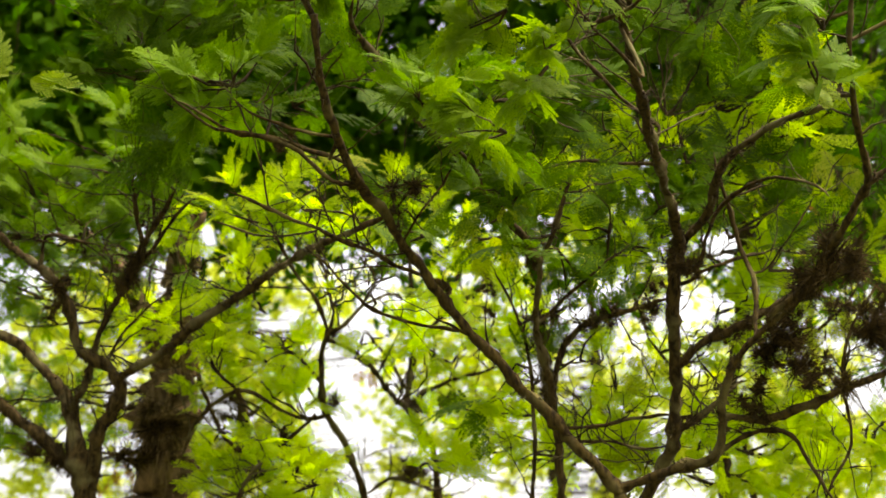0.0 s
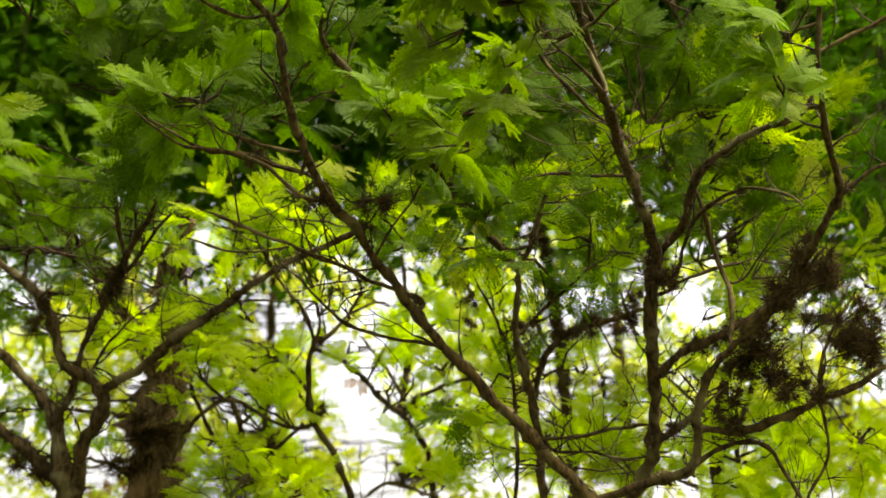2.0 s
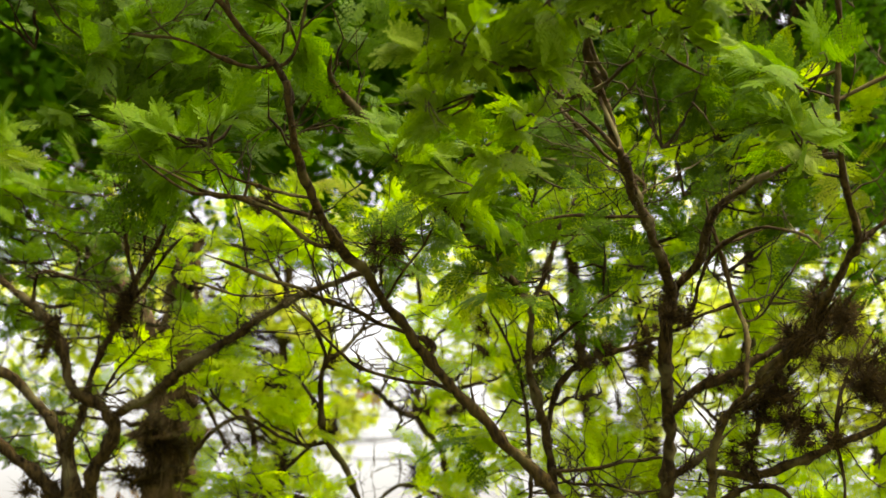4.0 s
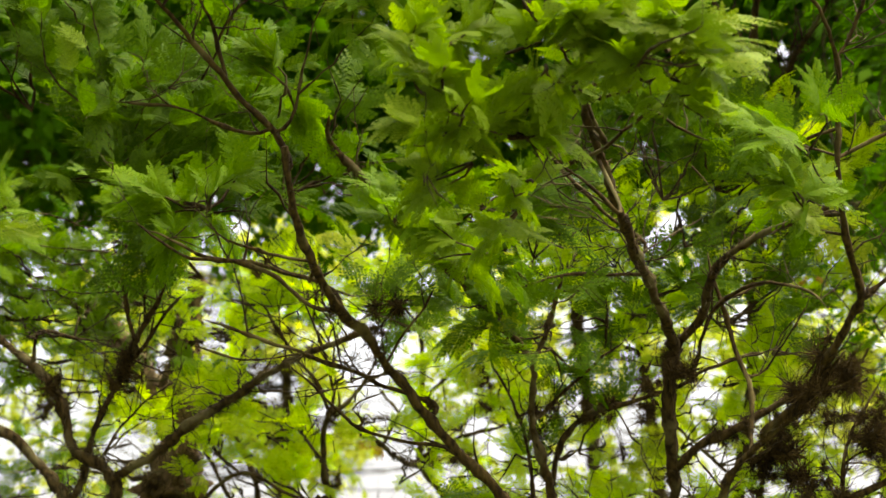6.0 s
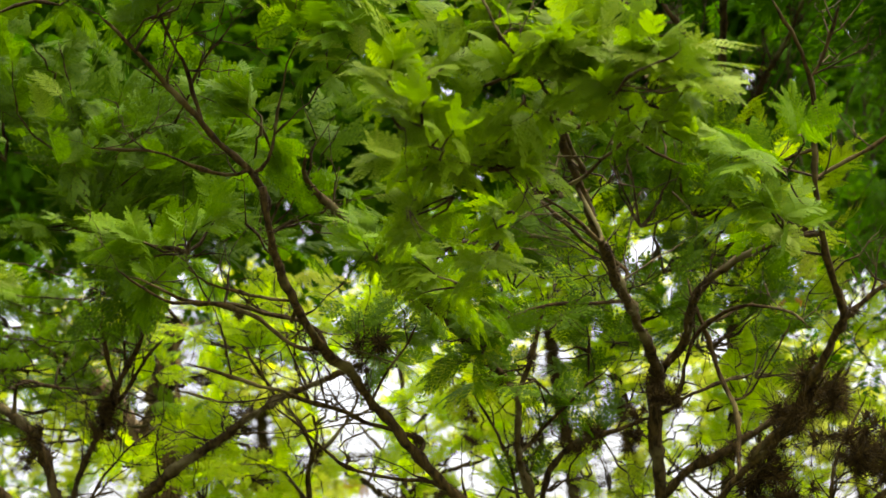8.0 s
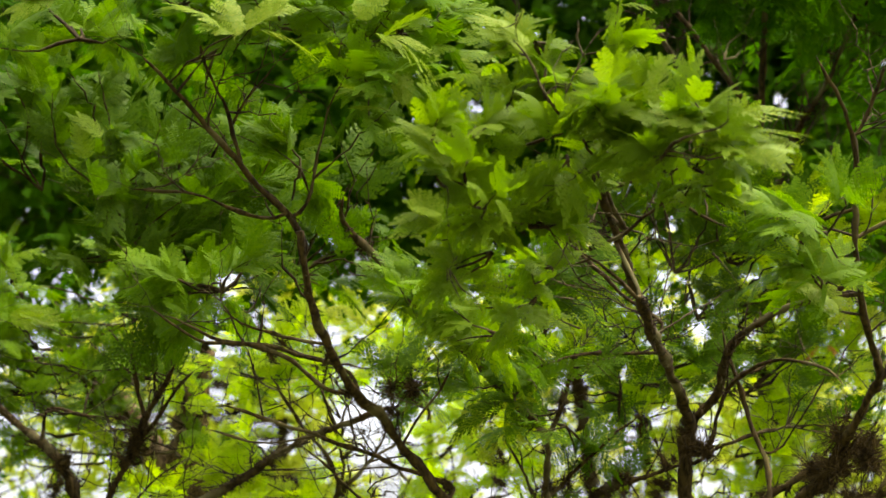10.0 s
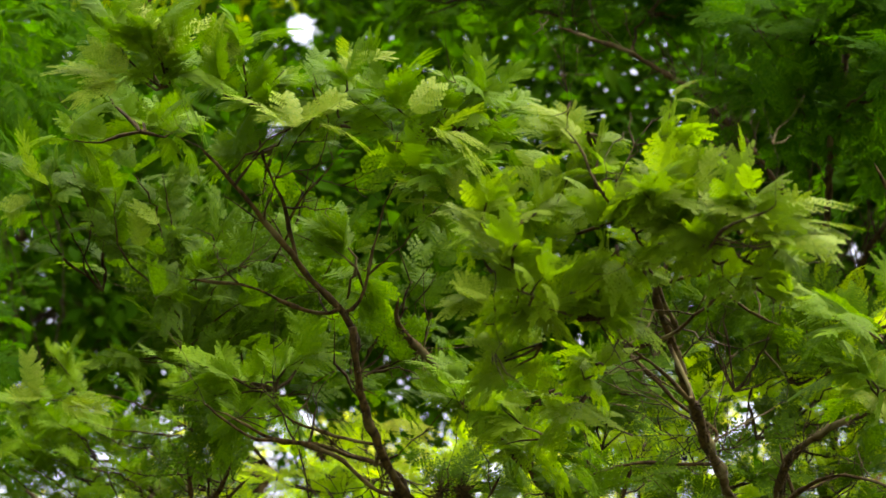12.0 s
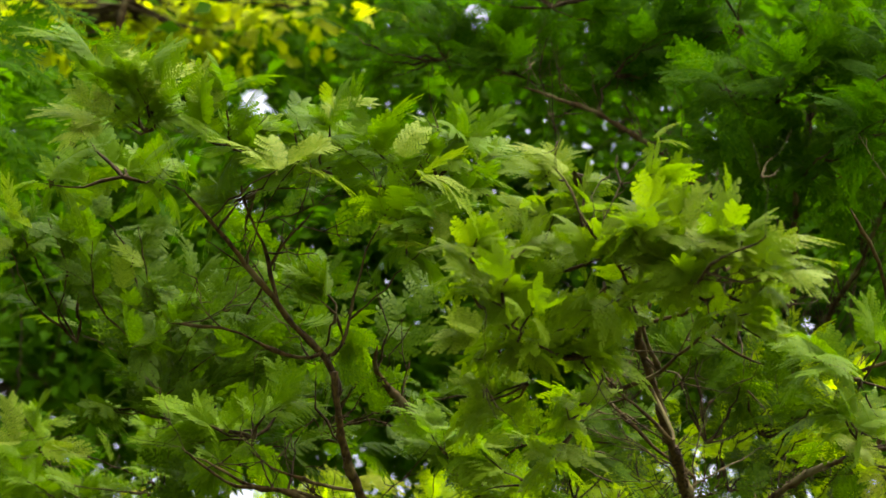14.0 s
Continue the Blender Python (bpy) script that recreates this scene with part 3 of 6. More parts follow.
def air_plant(at, reach, squash=1.0):
    """A tuft of dry air plant that clings to a branch."""
    if not TUFTS:
        TUFTS.extend(tuft_mesh("air_plant", n, 0.06) for n in (300, 340, 250, 320))
    ob = new("air_plant", TUFTS[int(rng.integers(0, 4))])
    s = reach / 0.06
    ob.matrix_basis = Matrix.LocRotScale(at, Euler(rng.uniform(0, 6.28, 3)), (s * rng.uniform(0.7, 1.35), s * rng.uniform(0.7, 1.2), s * squash * rng.uniform(0.6, 1.0)))
    return tagged(ob, "dry brown spiky air plant clinging to a branch", "air plant", "air plants on the branches", "")


# ---- ground ----
bm = bmesh.new()
R = [0, 6, 14, 30, 80, 300, 2500]
rows = [[bm.verts.new((r * math.cos(i * math.pi / 24), r * math.sin(i * math.pi / 24), 0.12 * noise.noise((r * 0.2, i * 0.6, 0)) if 6 < r < 100 else 0)) for i in range(48)] for r in R[1:]]
mid = bm.verts.new((0, 0, 0))
for i in range(48):
    bm.faces.new((mid, rows[0][i], rows[0][(i + 1) % 48]))
    for a, b in zip(rows, rows[1:]):
        bm.faces.new((a[i], b[i], b[(i + 1) % 48], a[(i + 1) % 48]))
me = bpy.data.meshes.new("ground")
bm.to_mesh(me); bm.free()
me.materials.append(SOIL)
tagged(new("ground", me), "dry grass and bare soil under the trees", "ground", kind="structure")

# ---- trees ----
leaning = thing("tree", (0.416, 4.299, 0), "slender tree with a long leaning brown branch and feathery leaves", "tree", "trees of the thicket")
limb(leaning, "trunk", (0.416, 4.299, -0.05, 0.0466), (0.376, 4.269, 2.26, 0.0185), (0.316, 4.2, 2.359, 0.0141))
limb(leaning, "branch", (0.316, 4.2, 2.359, 0.0123), (0.193, 4.129, 2.476, 0.0123), (-0.02, 4.042, 2.679, 0.0106), (-0.193, 3.933, 2.898, 0.00968), (-0.283, 3.785, 2.984, 0.0088), (-0.32, 3.68, 3.064, 0.00792), (-0.343, 3.571, 3.223, 0.00704), thins=False)
limb(leaning, "branch", (-0.336, 3.598, 3.183, 0.00792), (-0.338, 3.583, 3.213, 0.00704), (-0.356, 3.566, 3.252, 0.00704), (-0.418, 3.526, 3.303, 0.00528), (-0.496, 3.461, 3.384, 0.00528), (-0.559, 3.409, 3.452, 0.00352), (-0.604, 3.361, 3.492, 0.00264))
limb(leaning, "branch", (-0.356, 3.566, 3.252, 0.00352), (-0.344, 3.564, 3.259, 0.00352), (-0.312, 3.549, 3.348, 0.00264), (-0.288, 3.504, 3.429, 0.00176), (-0.233, 3.439, 3.51, 0.00176), (-0.205, 3.408, 3.571, 0.00088))
limb(leaning, "branch", (-0.447, 3.502, 3.333, 0.00352), (-0.461, 3.556, 3.363, 0.00352), (-0.48, 3.543, 3.436, 0.00352), (-0.509, 3.501, 3.504, 0.00264), (-0.534, 3.468, 3.575, 0.00176))
limb(leaning, "branch", (-0.476, 3.543, 3.436, 0.00352), (-0.448, 3.545, 3.485, 0.00264), (-0.407, 3.564, 3.549, 0.00176))
limb(leaning, "branch", (-0.247, 3.843, 2.950, 0.0044), (-0.272, 3.885, 2.996, 0.0044), (-0.34, 3.88, 3.026, 0.0044), (-0.42, 3.855, 3.052, 0.0044), (-0.527, 3.822, 3.065, 0.00352), (-0.618, 3.765, 3.102, 0.00176))
limb(leaning, "branch", (-0.324, 3.881, 3.019, 0.00352), (-0.305, 3.824, 3.052, 0.00352), (-0.404, 3.82, 3.074, 0.00352), (-0.506, 3.794, 3.11, 0.00176))
limb(leaning, "branch", (-0.074, 4.008, 2.748, 0.00528), (-0.061, 4.045, 2.777, 0.00528), (-0.17, 4.017, 2.821, 0.0044), (-0.351, 3.956, 2.881, 0.00352), (-0.52, 3.846, 2.928, 0.00176))
limb(leaning, "branch", (-0.012, 4.045, 2.671, 0.0044), (-0.013, 4.091, 2.69, 0.0044), (-0.225, 4.082, 2.739, 0.00352), (-0.296, 4.072, 2.798, 0.00264), (-0.374, 4.06, 2.867, 0.00176))
limb(leaning, "branch", (-0.232, 4.081, 2.745, 0.00264), (-0.224, 4.08, 2.754, 0.00264), (-0.248, 4.076, 2.778, 0.00176), (-0.198, 4.071, 2.807, 0.00176))
limb(leaning, "branch", (-0.351, 3.956, 2.881, 0.00264), (-0.453, 3.958, 2.869, 0.00176), (-0.56, 3.955, 2.888, 0.00176))
limb(leaning, "branch", (-0.255, 3.832, 2.957, 0.0044), (-0.274, 3.842, 2.954, 0.0044), (-0.4, 3.829, 3.027, 0.0044), (-0.482, 3.824, 3.053, 0.00352), (-0.556, 3.774, 3.05, 0.00264), (-0.644, 3.715, 3.098, 0.00176))
limb(leaning, "branch", (-0.367, 3.559, 3.261, 0.00352), (-0.372, 3.555, 3.253, 0.00352), (-0.463, 3.535, 3.25, 0.00352), (-0.521, 3.482, 3.264, 0.00264), (-0.631, 3.431, 3.269, 0.00176))
limb(leaning, "branch", (-0.152, 3.959, 2.847, 0.00352), (-0.168, 3.982, 2.846, 0.00352), (-0.126, 3.9, 2.913, 0.00264), (-0.069, 3.839, 2.97, 0.00176))
limb(leaning, "limb", (0.313, 4.2, 2.363, 0.00968), (0.368, 4.195, 2.387, 0.0106), (0.446, 4.191, 2.411, 0.0114), (0.523, 4.156, 2.435, 0.00968), (0.536, 4.097, 2.541, 0.0088), (0.562, 4.042, 2.623, 0.00792), (0.64, 3.986, 2.709, 0.00792), (0.71, 3.954, 2.776, 0.00792))
limb(leaning, "limb", (0.630, 3.993, 2.698, 0.00792), (0.624, 3.988, 2.699, 0.00792), (0.708, 3.952, 2.786, 0.0088), (0.751, 3.889, 2.856, 0.0088), (0.792, 3.826, 2.925, 0.00792), (0.802, 3.792, 2.946, 0.00792), (0.771, 3.707, 3.027, 0.00616), (0.747, 3.641, 3.114, 0.00616), (0.744, 3.584, 3.26, 0.00528), (0.737, 3.525, 3.369, 0.00528), (0.713, 3.486, 3.414, 0.00352), (0.678, 3.447, 3.464, 0.00352))
limb(leaning, "branch", (0.734, 3.521, 3.374, 0.00352), (0.74, 3.523, 3.379, 0.00352), (0.766, 3.504, 3.43, 0.00352), (0.785, 3.465, 3.478, 0.00264))
limb(leaning, "branch", (0.802, 3.792, 2.946, 0.00616), (0.847, 3.786, 2.979, 0.0044), (0.9, 3.78, 3.017, 0.00352))
limb(leaning, "branch", (0.744, 3.586, 3.249, 0.00352), (0.673, 3.64, 3.234, 0.00352), (0.643, 3.7, 3.182, 0.00264))
limb(leaning, "branch", (0.745, 3.608, 3.197, 0.00352), (0.747, 3.615, 3.2, 0.00352), (0.809, 3.59, 3.231, 0.00352), (0.877, 3.584, 3.261, 0.00264))
limb(leaning, "branch", (0.523, 4.156, 2.435, 0.00616), (0.592, 4.148, 2.481, 0.00616), (0.642, 4.145, 2.498, 0.00528), (0.694, 4.147, 2.487, 0.00528), (0.734, 4.158, 2.427, 0.0044), (0.769, 4.168, 2.372, 0.00352))
limb(leaning, "limb", (0.533, 4.111, 2.516, 0.00704), (0.541, 4.121, 2.52, 0.00704), (0.627, 4.122, 2.514, 0.0088), (0.714, 4.117, 2.541, 0.0088), (0.795, 4.112, 2.574, 0.00704), (0.926, 4.101, 2.635, 0.00528))
limb(leaning, "branch", (0.809, 4.111, 2.580, 0.0044), (0.811, 4.161, 2.585, 0.0044), (0.814, 4.15, 2.646, 0.0044), (0.849, 4.183, 2.744, 0.00352), (0.902, 4.165, 2.845, 0.00176))
limb(leaning, "branch", (0.811, 4.161, 2.585, 0.00352), (0.817, 4.163, 2.572, 0.00352), (0.831, 4.18, 2.474, 0.00352), (0.784, 4.195, 2.389, 0.00352))
limb(leaning, "branch", (0.820, 4.155, 2.662, 0.00176), (0.82, 4.146, 2.665, 0.00176), (0.888, 4.141, 2.695, 0.00176), (0.975, 4.144, 2.68, 0.00176))
limb(leaning, "branch", (0.817, 4.153, 2.654, 0.00176), (0.815, 4.148, 2.656, 0.00176), (0.875, 4.148, 2.656, 0.00176), (0.949, 4.155, 2.615, 0.00176))
limb(leaning, "branch", (0.601, 4.014, 2.666, 0.00572), (0.613, 4.100, 2.711, 0.00572), (0.621, 4.130, 2.787, 0.00528), (0.600, 4.170, 2.907, 0.0051), (0.576, 4.180, 3.004, 0.0044), (0.549, 4.160, 3.097, 0.00352))
limb(leaning, "branch", (0.607, 4.158, 2.870, 0.00264), (0.631, 4.193, 2.862, 0.00264), (0.712, 4.147, 2.946, 0.00176), (0.752, 4.137, 3.007, 0.00176))
side_twigs(leaning, 95)
stubble(leaning, 2550)
spray(leaning, (-0.722, 3.213, 3.641), (0.113, 0.15, 0.082), 7, 8, "fine", single=7, size=0.73)
spray(leaning, (-0.57, 3.41, 3.672), (0.131, 0.15, 0.087), 6, 8, "fine", single=6, size=0.73)
spray(leaning, (-0.381, 3.437, 3.634), (0.12, 0.18, 0.077), 6, 8, "fine", single=6, size=0.73)
spray(leaning, (-0.224, 3.441, 3.611), (0.12, 0.18, 0.077), 6, 8, "fine", single=6, size=0.73)
spray(leaning, (-0.101, 3.445, 3.588), (0.099, 0.15, 0.077), 5, 8, "fine", single=5, size=0.73)
spray(leaning, (-0.173, 3.352, 3.428), (0.095, 0.1, 0.053), 4, 8, "fine", single=4, size=0.73)
spray(leaning, (-0.836, 3.471, 3.615), (0.166, 0.2, 0.11), 5, 8, "fine", single=3, size=0.73)
spray(leaning, (-0.479, 3.524, 3.6), (0.145, 0.2, 0.09), 5, 8, "fine", single=0, size=0.73)
spray(leaning, (-0.38, 3.761, 3.409), (0.165, 0.15, 0.094), 4, 8, "fine", single=0, size=0.73)
spray(leaning, (-0.131, 3.798, 3.199), (0.141, 0.15, 0.082), 6, 8, "fine", single=0, size=0.73)
spray(leaning, (-0.541, 3.899, 3.205), (0.241, 0.2, 0.121), 8, 8, "fine", single=0, size=0.73)
spray(leaning, (0.614, 3.395, 3.183), (0.085, 0.15, 0.064), 3, 8, "fine", single=0, size=0.73)
spray(leaning, (0.615, 3.515, 3.078), (0.109, 0.15, 0.076), 4, 8, "fine", single=0, size=0.73)
lit_tip_leaves(leaning, (-0.423, 3.220, 3.499), (0.1, -0.2, 0.7), 5, 0.8)
lit_tip_leaves(leaning, (-0.386, 3.250, 3.531), (0.6, -0.2, 0.5), 3, 0.75)
lit_tip_leaves(leaning, (-0.217, 3.200, 3.492), (0.35, -0.2, 0.8), 2, 1.0)
lit_tip_leaves(leaning, (-0.161, 3.220, 3.484), (0.7, -0.2, 0.4), 2, 0.8)
lit_tip_leaves(leaning, (-0.139, 3.250, 3.373), (-0.5, -0.2, 0.5), 4, 0.7)
lit_tip_leaves(leaning, (-0.731, 3.150, 3.562), (-0.7, -0.2, 0.5), 5, 0.85)
lit_tip_leaves(leaning, (-0.673, 3.150, 3.621), (-0.1, -0.2, 0.9), 3, 0.8)
lit_tip_leaves(leaning, (-0.572, 3.300, 3.648), (-0.2, -0.2, 0.8), 3, 0.75)
lit_tip_leaves(leaning, (-0.349, 3.350, 3.674), (0.3, -0.2, 0.8), 3, 0.75)
lit_tip_leaves(leaning, (-0.919, 3.300, 3.399), (-0.4, -0.2, 0.6), 4, 0.7)
lit_tip_leaves(leaning, (-0.685, 3.300, 3.298), (-0.5, -0.2, 0.5), 2, 0.7)
lit_tip_leaves(leaning, (-0.875, 3.500, 3.039), (0.8, -0.2, -0.1), 4, 0.7)
lit_tip_leaves(leaning, (-0.932, 3.500, 3.060), (-0.6, -0.2, 0.3), 3, 0.7)
lit_tip_leaves(leaning, (0.605, 3.600, 3.111), (0.5, -0.2, 0.4), 4, 0.7)
lit_tip_leaves(leaning, (0.647, 3.600, 3.078), (0.8, -0.2, 0.1), 3, 0.7)
finish(leaning)

forked = thing("tree", (0.443, 4.603, 0), "upright tree that forks into two dark limbs", "tree", "trees of the thicket")
PALE_TREES.add(forked.name)
limb(forked, "trunk", (0.443, 4.603, -0.05, 0.0458), (0.403, 4.573, 2.374, 0.0167), (0.462, 4.448, 2.509, 0.015), (0.47, 4.388, 2.618, 0.0141), (0.457, 4.328, 2.726, 0.0132), (0.457, 4.269, 2.833, 0.0141), (0.47, 4.239, 2.943, 0.015), mat=BARK_DARK)
limb(forked, "limb", (0.468, 4.24, 2.939, 0.0123), (0.419, 4.037, 2.999, 0.00968), (0.347, 3.772, 3.06, 0.00968), (0.292, 3.59, 3.116, 0.00792), (0.255, 3.437, 3.177, 0.00704), (0.236, 3.338, 3.219, 0.00616), mat=BARK_DARK)
limb(forked, "limb", (0.474, 4.239, 2.946, 0.0106), (0.52, 4.158, 3.001, 0.00968), (0.548, 4.073, 3.083, 0.0088), (0.591, 4.017, 3.112, 0.00792), (0.674, 3.911, 3.134, 0.00616), (0.764, 3.805, 3.163, 0.0044), mat=BARK_DARK)
limb(forked, "limb", (0.461, 4.359, 2.666, 0.0088), (0.52, 4.327, 2.733, 0.0088), (0.625, 4.301, 2.767, 0.0088), (0.694, 4.274, 2.807, 0.00792), (0.758, 4.216, 2.845, 0.00704), mat=BARK_DARK)
limb(forked, "limb", (0.467, 4.423, 2.538, 0.00792), (0.534, 4.416, 2.577, 0.00704), (0.581, 4.41, 2.609, 0.00616), mat=BARK_DARK)
limb(forked, "branch", (0.264, 3.476, 3.162, 0.0044), (0.299, 3.42, 3.043, 0.0044), (0.257, 3.393, 3.078, 0.00352), (0.209, 3.359, 3.1, 0.00264), (0.138, 3.252, 3.128, 0.00264), (0.047, 3.149, 3.139, 0.00176), (0.008, 3.096, 3.151, 0.00088), mat=BARK_DARK)
limb(forked, "branch", (0.195, 3.337, 3.106, 0.00352), (0.252, 3.304, 3.124, 0.00352), (0.299, 3.249, 3.148, 0.00264), (0.335, 3.195, 3.166, 0.00264), (0.346, 3.139, 3.193, 0.00176), mat=BARK_DARK)
limb(forked, "branch", (0.336, 3.192, 3.167, 0.00264), (0.335, 3.194, 3.171, 0.00264), (0.383, 3.2, 3.136, 0.00264), (0.422, 3.204, 3.117, 0.00176), mat=BARK_DARK)
limb(forked, "branch", (0.361, 3.822, 3.049, 0.00352), (0.374, 3.822, 3.065, 0.00352), (0.295, 3.809, 3.14, 0.00352), (0.227, 3.796, 3.211, 0.00352), (0.183, 3.784, 3.281, 0.00264), mat=BARK_DARK)
limb(forked, "branch", (0.403, 3.977, 3.013, 0.00352), (0.409, 3.98, 3.031, 0.00352), (0.314, 3.977, 3.051, 0.00352), (0.18, 3.929, 3.032, 0.00264), (0.12, 3.932, 3.015, 0.00176), mat=BARK_DARK)
limb(forked, "branch", (0.460, 4.262, 2.859, 0.00352), (0.474, 4.265, 2.858, 0.00352), (0.546, 4.257, 2.903, 0.00352), (0.638, 4.252, 2.929, 0.00264), mat=BARK_DARK)
limb(forked, "branch", (0.463, 4.255, 2.883, 0.00528), (0.489, 4.251, 2.879, 0.00528), (0.552, 4.188, 3.007, 0.00528), (0.597, 4.131, 3.039, 0.0044), (0.68, 4.03, 3.036, 0.00352), (0.755, 3.987, 2.995, 0.00264), mat=BARK_DARK)
limb(forked, "branch", (0.249, 3.405, 3.190, 0.0044), (0.263, 3.396, 3.175, 0.0044), (0.229, 3.192, 3.181, 0.00352), (0.188, 2.986, 3.198, 0.00264), (0.122, 2.877, 3.243, 0.00176), (0.075, 2.862, 3.326, 0.00088), mat=BARK_DARK)
limb(forked, "branch", (0.230, 3.198, 3.181, 0.00352), (0.278, 3.19, 3.191, 0.00352), (0.293, 2.896, 3.135, 0.00264), (0.33, 2.696, 3.116, 0.00176), (0.372, 2.616, 3.112, 0.00088), mat=BARK_DARK)
limb(forked, "branch", (0.168, 3.297, 3.116, 0.00264), (0.167, 3.302, 3.133, 0.00264), (0.068, 3.105, 3.098, 0.00264), (-0.005, 2.955, 3.086, 0.00176), (-0.058, 2.898, 3.123, 0.00088), mat=BARK_DARK)
side_twigs(forked, 70)
stubble(forked, 1700)
spray(forked, (0.130, 3.030, 3.394), (0.051, 0.14, 0.043), 3, 6, "wide", single=3, size=0.6, up=0.3, lean=0.65)
spray(forked, (0.243, 3.050, 3.421), (0.060, 0.14, 0.042), 3, 6, "wide", single=3, size=0.6, up=0.3, lean=0.65)
spray(forked, (0.063, 3.010, 3.385), (0.035, 0.14, 0.028), 2, 6, "wide", single=2, size=0.6, up=0.3, lean=0.65)
spray(forked, (0.098, 3.010, 3.320), (0.078, 0.14, 0.029), 3, 6, "wide", single=3, size=0.6, up=0.3, lean=0.65)
spray(forked, (0.280, 2.950, 3.267), (0.040, 0.14, 0.030), 3, 6, "wide", single=3, size=0.6, up=0.3, lean=0.65)
spray(forked, (0.346, 2.970, 3.292), (0.024, 0.14, 0.023), 1, 6, "wide", single=1, size=0.6, up=0.3, lean=0.65)
spray(forked, (0.361, 2.890, 3.198), (0.056, 0.14, 0.033), 5, 6, "wide", single=5, size=0.6, up=0.3, lean=0.65)
spray(forked, (0.411, 2.890, 3.174), (0.031, 0.14, 0.027), 3, 6, "wide", single=3, size=0.6, up=0.3, lean=0.65)
spray(forked, (0.314, 2.910, 3.145), (0.062, 0.14, 0.027), 4, 6, "wide", single=4, size=0.6, up=0.3, lean=0.65)
spray(forked, (0.215, 2.930, 3.221), (0.046, 0.14, 0.036), 3, 6, "wide", single=3, size=0.6, up=0.3, lean=0.65)
spray(forked, (0.223, 2.950, 3.180), (0.052, 0.14, 0.024), 3, 6, "wide", single=3, size=0.6, up=0.3, lean=0.65)
spray(forked, (0.182, 3.090, 3.373), (0.059, 0.14, 0.042), 1, 6, "wide", single=1, size=0.6, up=0.3, lean=0.65)
spray(forked, (0.009, 2.890, 3.195), (0.043, 0.14, 0.036), 4, 6, "wide", single=4, size=0.6, up=0.3, lean=0.65)
spray(forked, (-0.050, 2.890, 3.184), (0.031, 0.14, 0.022), 2, 6, "wide", single=2, size=0.6, up=0.3, lean=0.65)
spray(forked, (0.003, 2.870, 3.099), (0.046, 0.14, 0.028), 4, 6, "wide", single=4, size=0.6, up=0.3, lean=0.65)
spray(forked, (0.028, 2.910, 3.067), (0.054, 0.14, 0.022), 3, 6, "wide", single=3, size=0.6, up=0.3, lean=0.65)
spray(forked, (0.105, 2.950, 3.187), (0.051, 0.14, 0.028), 3, 6, "wide", single=3, size=0.6, up=0.3, lean=0.65)
spray(forked, (0.142, 2.970, 3.158), (0.048, 0.14, 0.024), 2, 6, "wide", single=2, size=0.6, up=0.3, lean=0.65)
spray(forked, (0.065, 2.990, 3.072), (0.067, 0.14, 0.022), 2, 6, "wide", single=2, size=0.6, up=0.3, lean=0.65)
spray(forked, (0.136, 3.150, 3.107), (0.046, 0.14, 0.030), 2, 6, "wide", single=2, size=0.6, up=0.3, lean=0.65)
spray(forked, (0.201, 3.120, 3.186), (0.067, 0.14, 0.025), 2, 6, "wide", single=2, size=0.6, up=0.3, lean=0.65)
spray(forked, (0.391, 2.950, 3.137), (0.047, 0.14, 0.017), 2, 6, "wide", single=2, size=0.6, up=0.3, lean=0.65)
spray(forked, (0.031, 3.718, 3.08), (0.138, 0.15, 0.08), 3, 6, "wide", single=3, size=0.76)
spray(forked, (-0.047, 3.150, 3.129), (0.068, 0.14, 0.044), 3, 7, "wide", single=3, size=0.6, up=0.3, lean=0.65)
spray(forked, (0.003, 3.200, 3.043), (0.069, 0.14, 0.044), 3, 7, "wide", single=3, size=0.6, up=0.3, lean=0.65)
spray(forked, (0.099, 3.150, 3.100), (0.073, 0.14, 0.044), 3, 7, "wide", single=3, size=0.6, up=0.3, lean=0.65)
spray(forked, (0.064, 3.400, 3.011), (0.062, 0.14, 0.041), 2, 7, "wide", single=2, size=0.6, up=0.3, lean=0.65)
spray(forked, (0.122, 3.300, 3.039), (0.050, 0.14, 0.040), 2, 7, "wide", single=2, size=0.6, up=0.3, lean=0.65)
spray(forked, (0.155, 3.100, 3.156), (0.058, 0.14, 0.034), 2, 7, "wide", single=2, size=0.6, up=0.3, lean=0.65)
spray(forked, (0.376, 3.050, 3.103), (0.047, 0.14, 0.033), 2, 7, "wide", single=2, size=0.6, up=0.3, lean=0.65)
spray(forked, (0.074, 3.100, 3.355), (0.049, 0.14, 0.035), 2, 7, "wide", single=2, size=0.6, up=0.3, lean=0.65)
spray(forked, (-0.051, 3.100, 3.249), (0.054, 0.14, 0.034), 2, 7, "wide", single=2, size=0.6, up=0.3, lean=0.65)
lit_tip_leaves(forked, (0.411, 2.840, 3.141), (0.3, -0.2, 0.7), 4, 0.75)
lit_tip_leaves(forked, (0.437, 2.840, 3.131), (0.8, -0.2, 0.4), 3, 0.75)
lit_tip_leaves(forked, (-0.033, 2.840, 3.136), (-0.2, -0.2, 0.8), 4, 0.75)
lit_tip_leaves(forked, (0.291, 2.860, 3.205), (0.1, -0.2, 0.9), 3, 0.7)
lit_tip_leaves(forked, (-0.040, 2.840, 3.041), (-0.6, -0.2, 0.1), 4, 0.7)
lit_tip_leaves(forked, (0.084, 2.900, 3.331), (0.1, -0.2, 0.9), 3, 0.7)
finish(forked, LEAF_PALE)

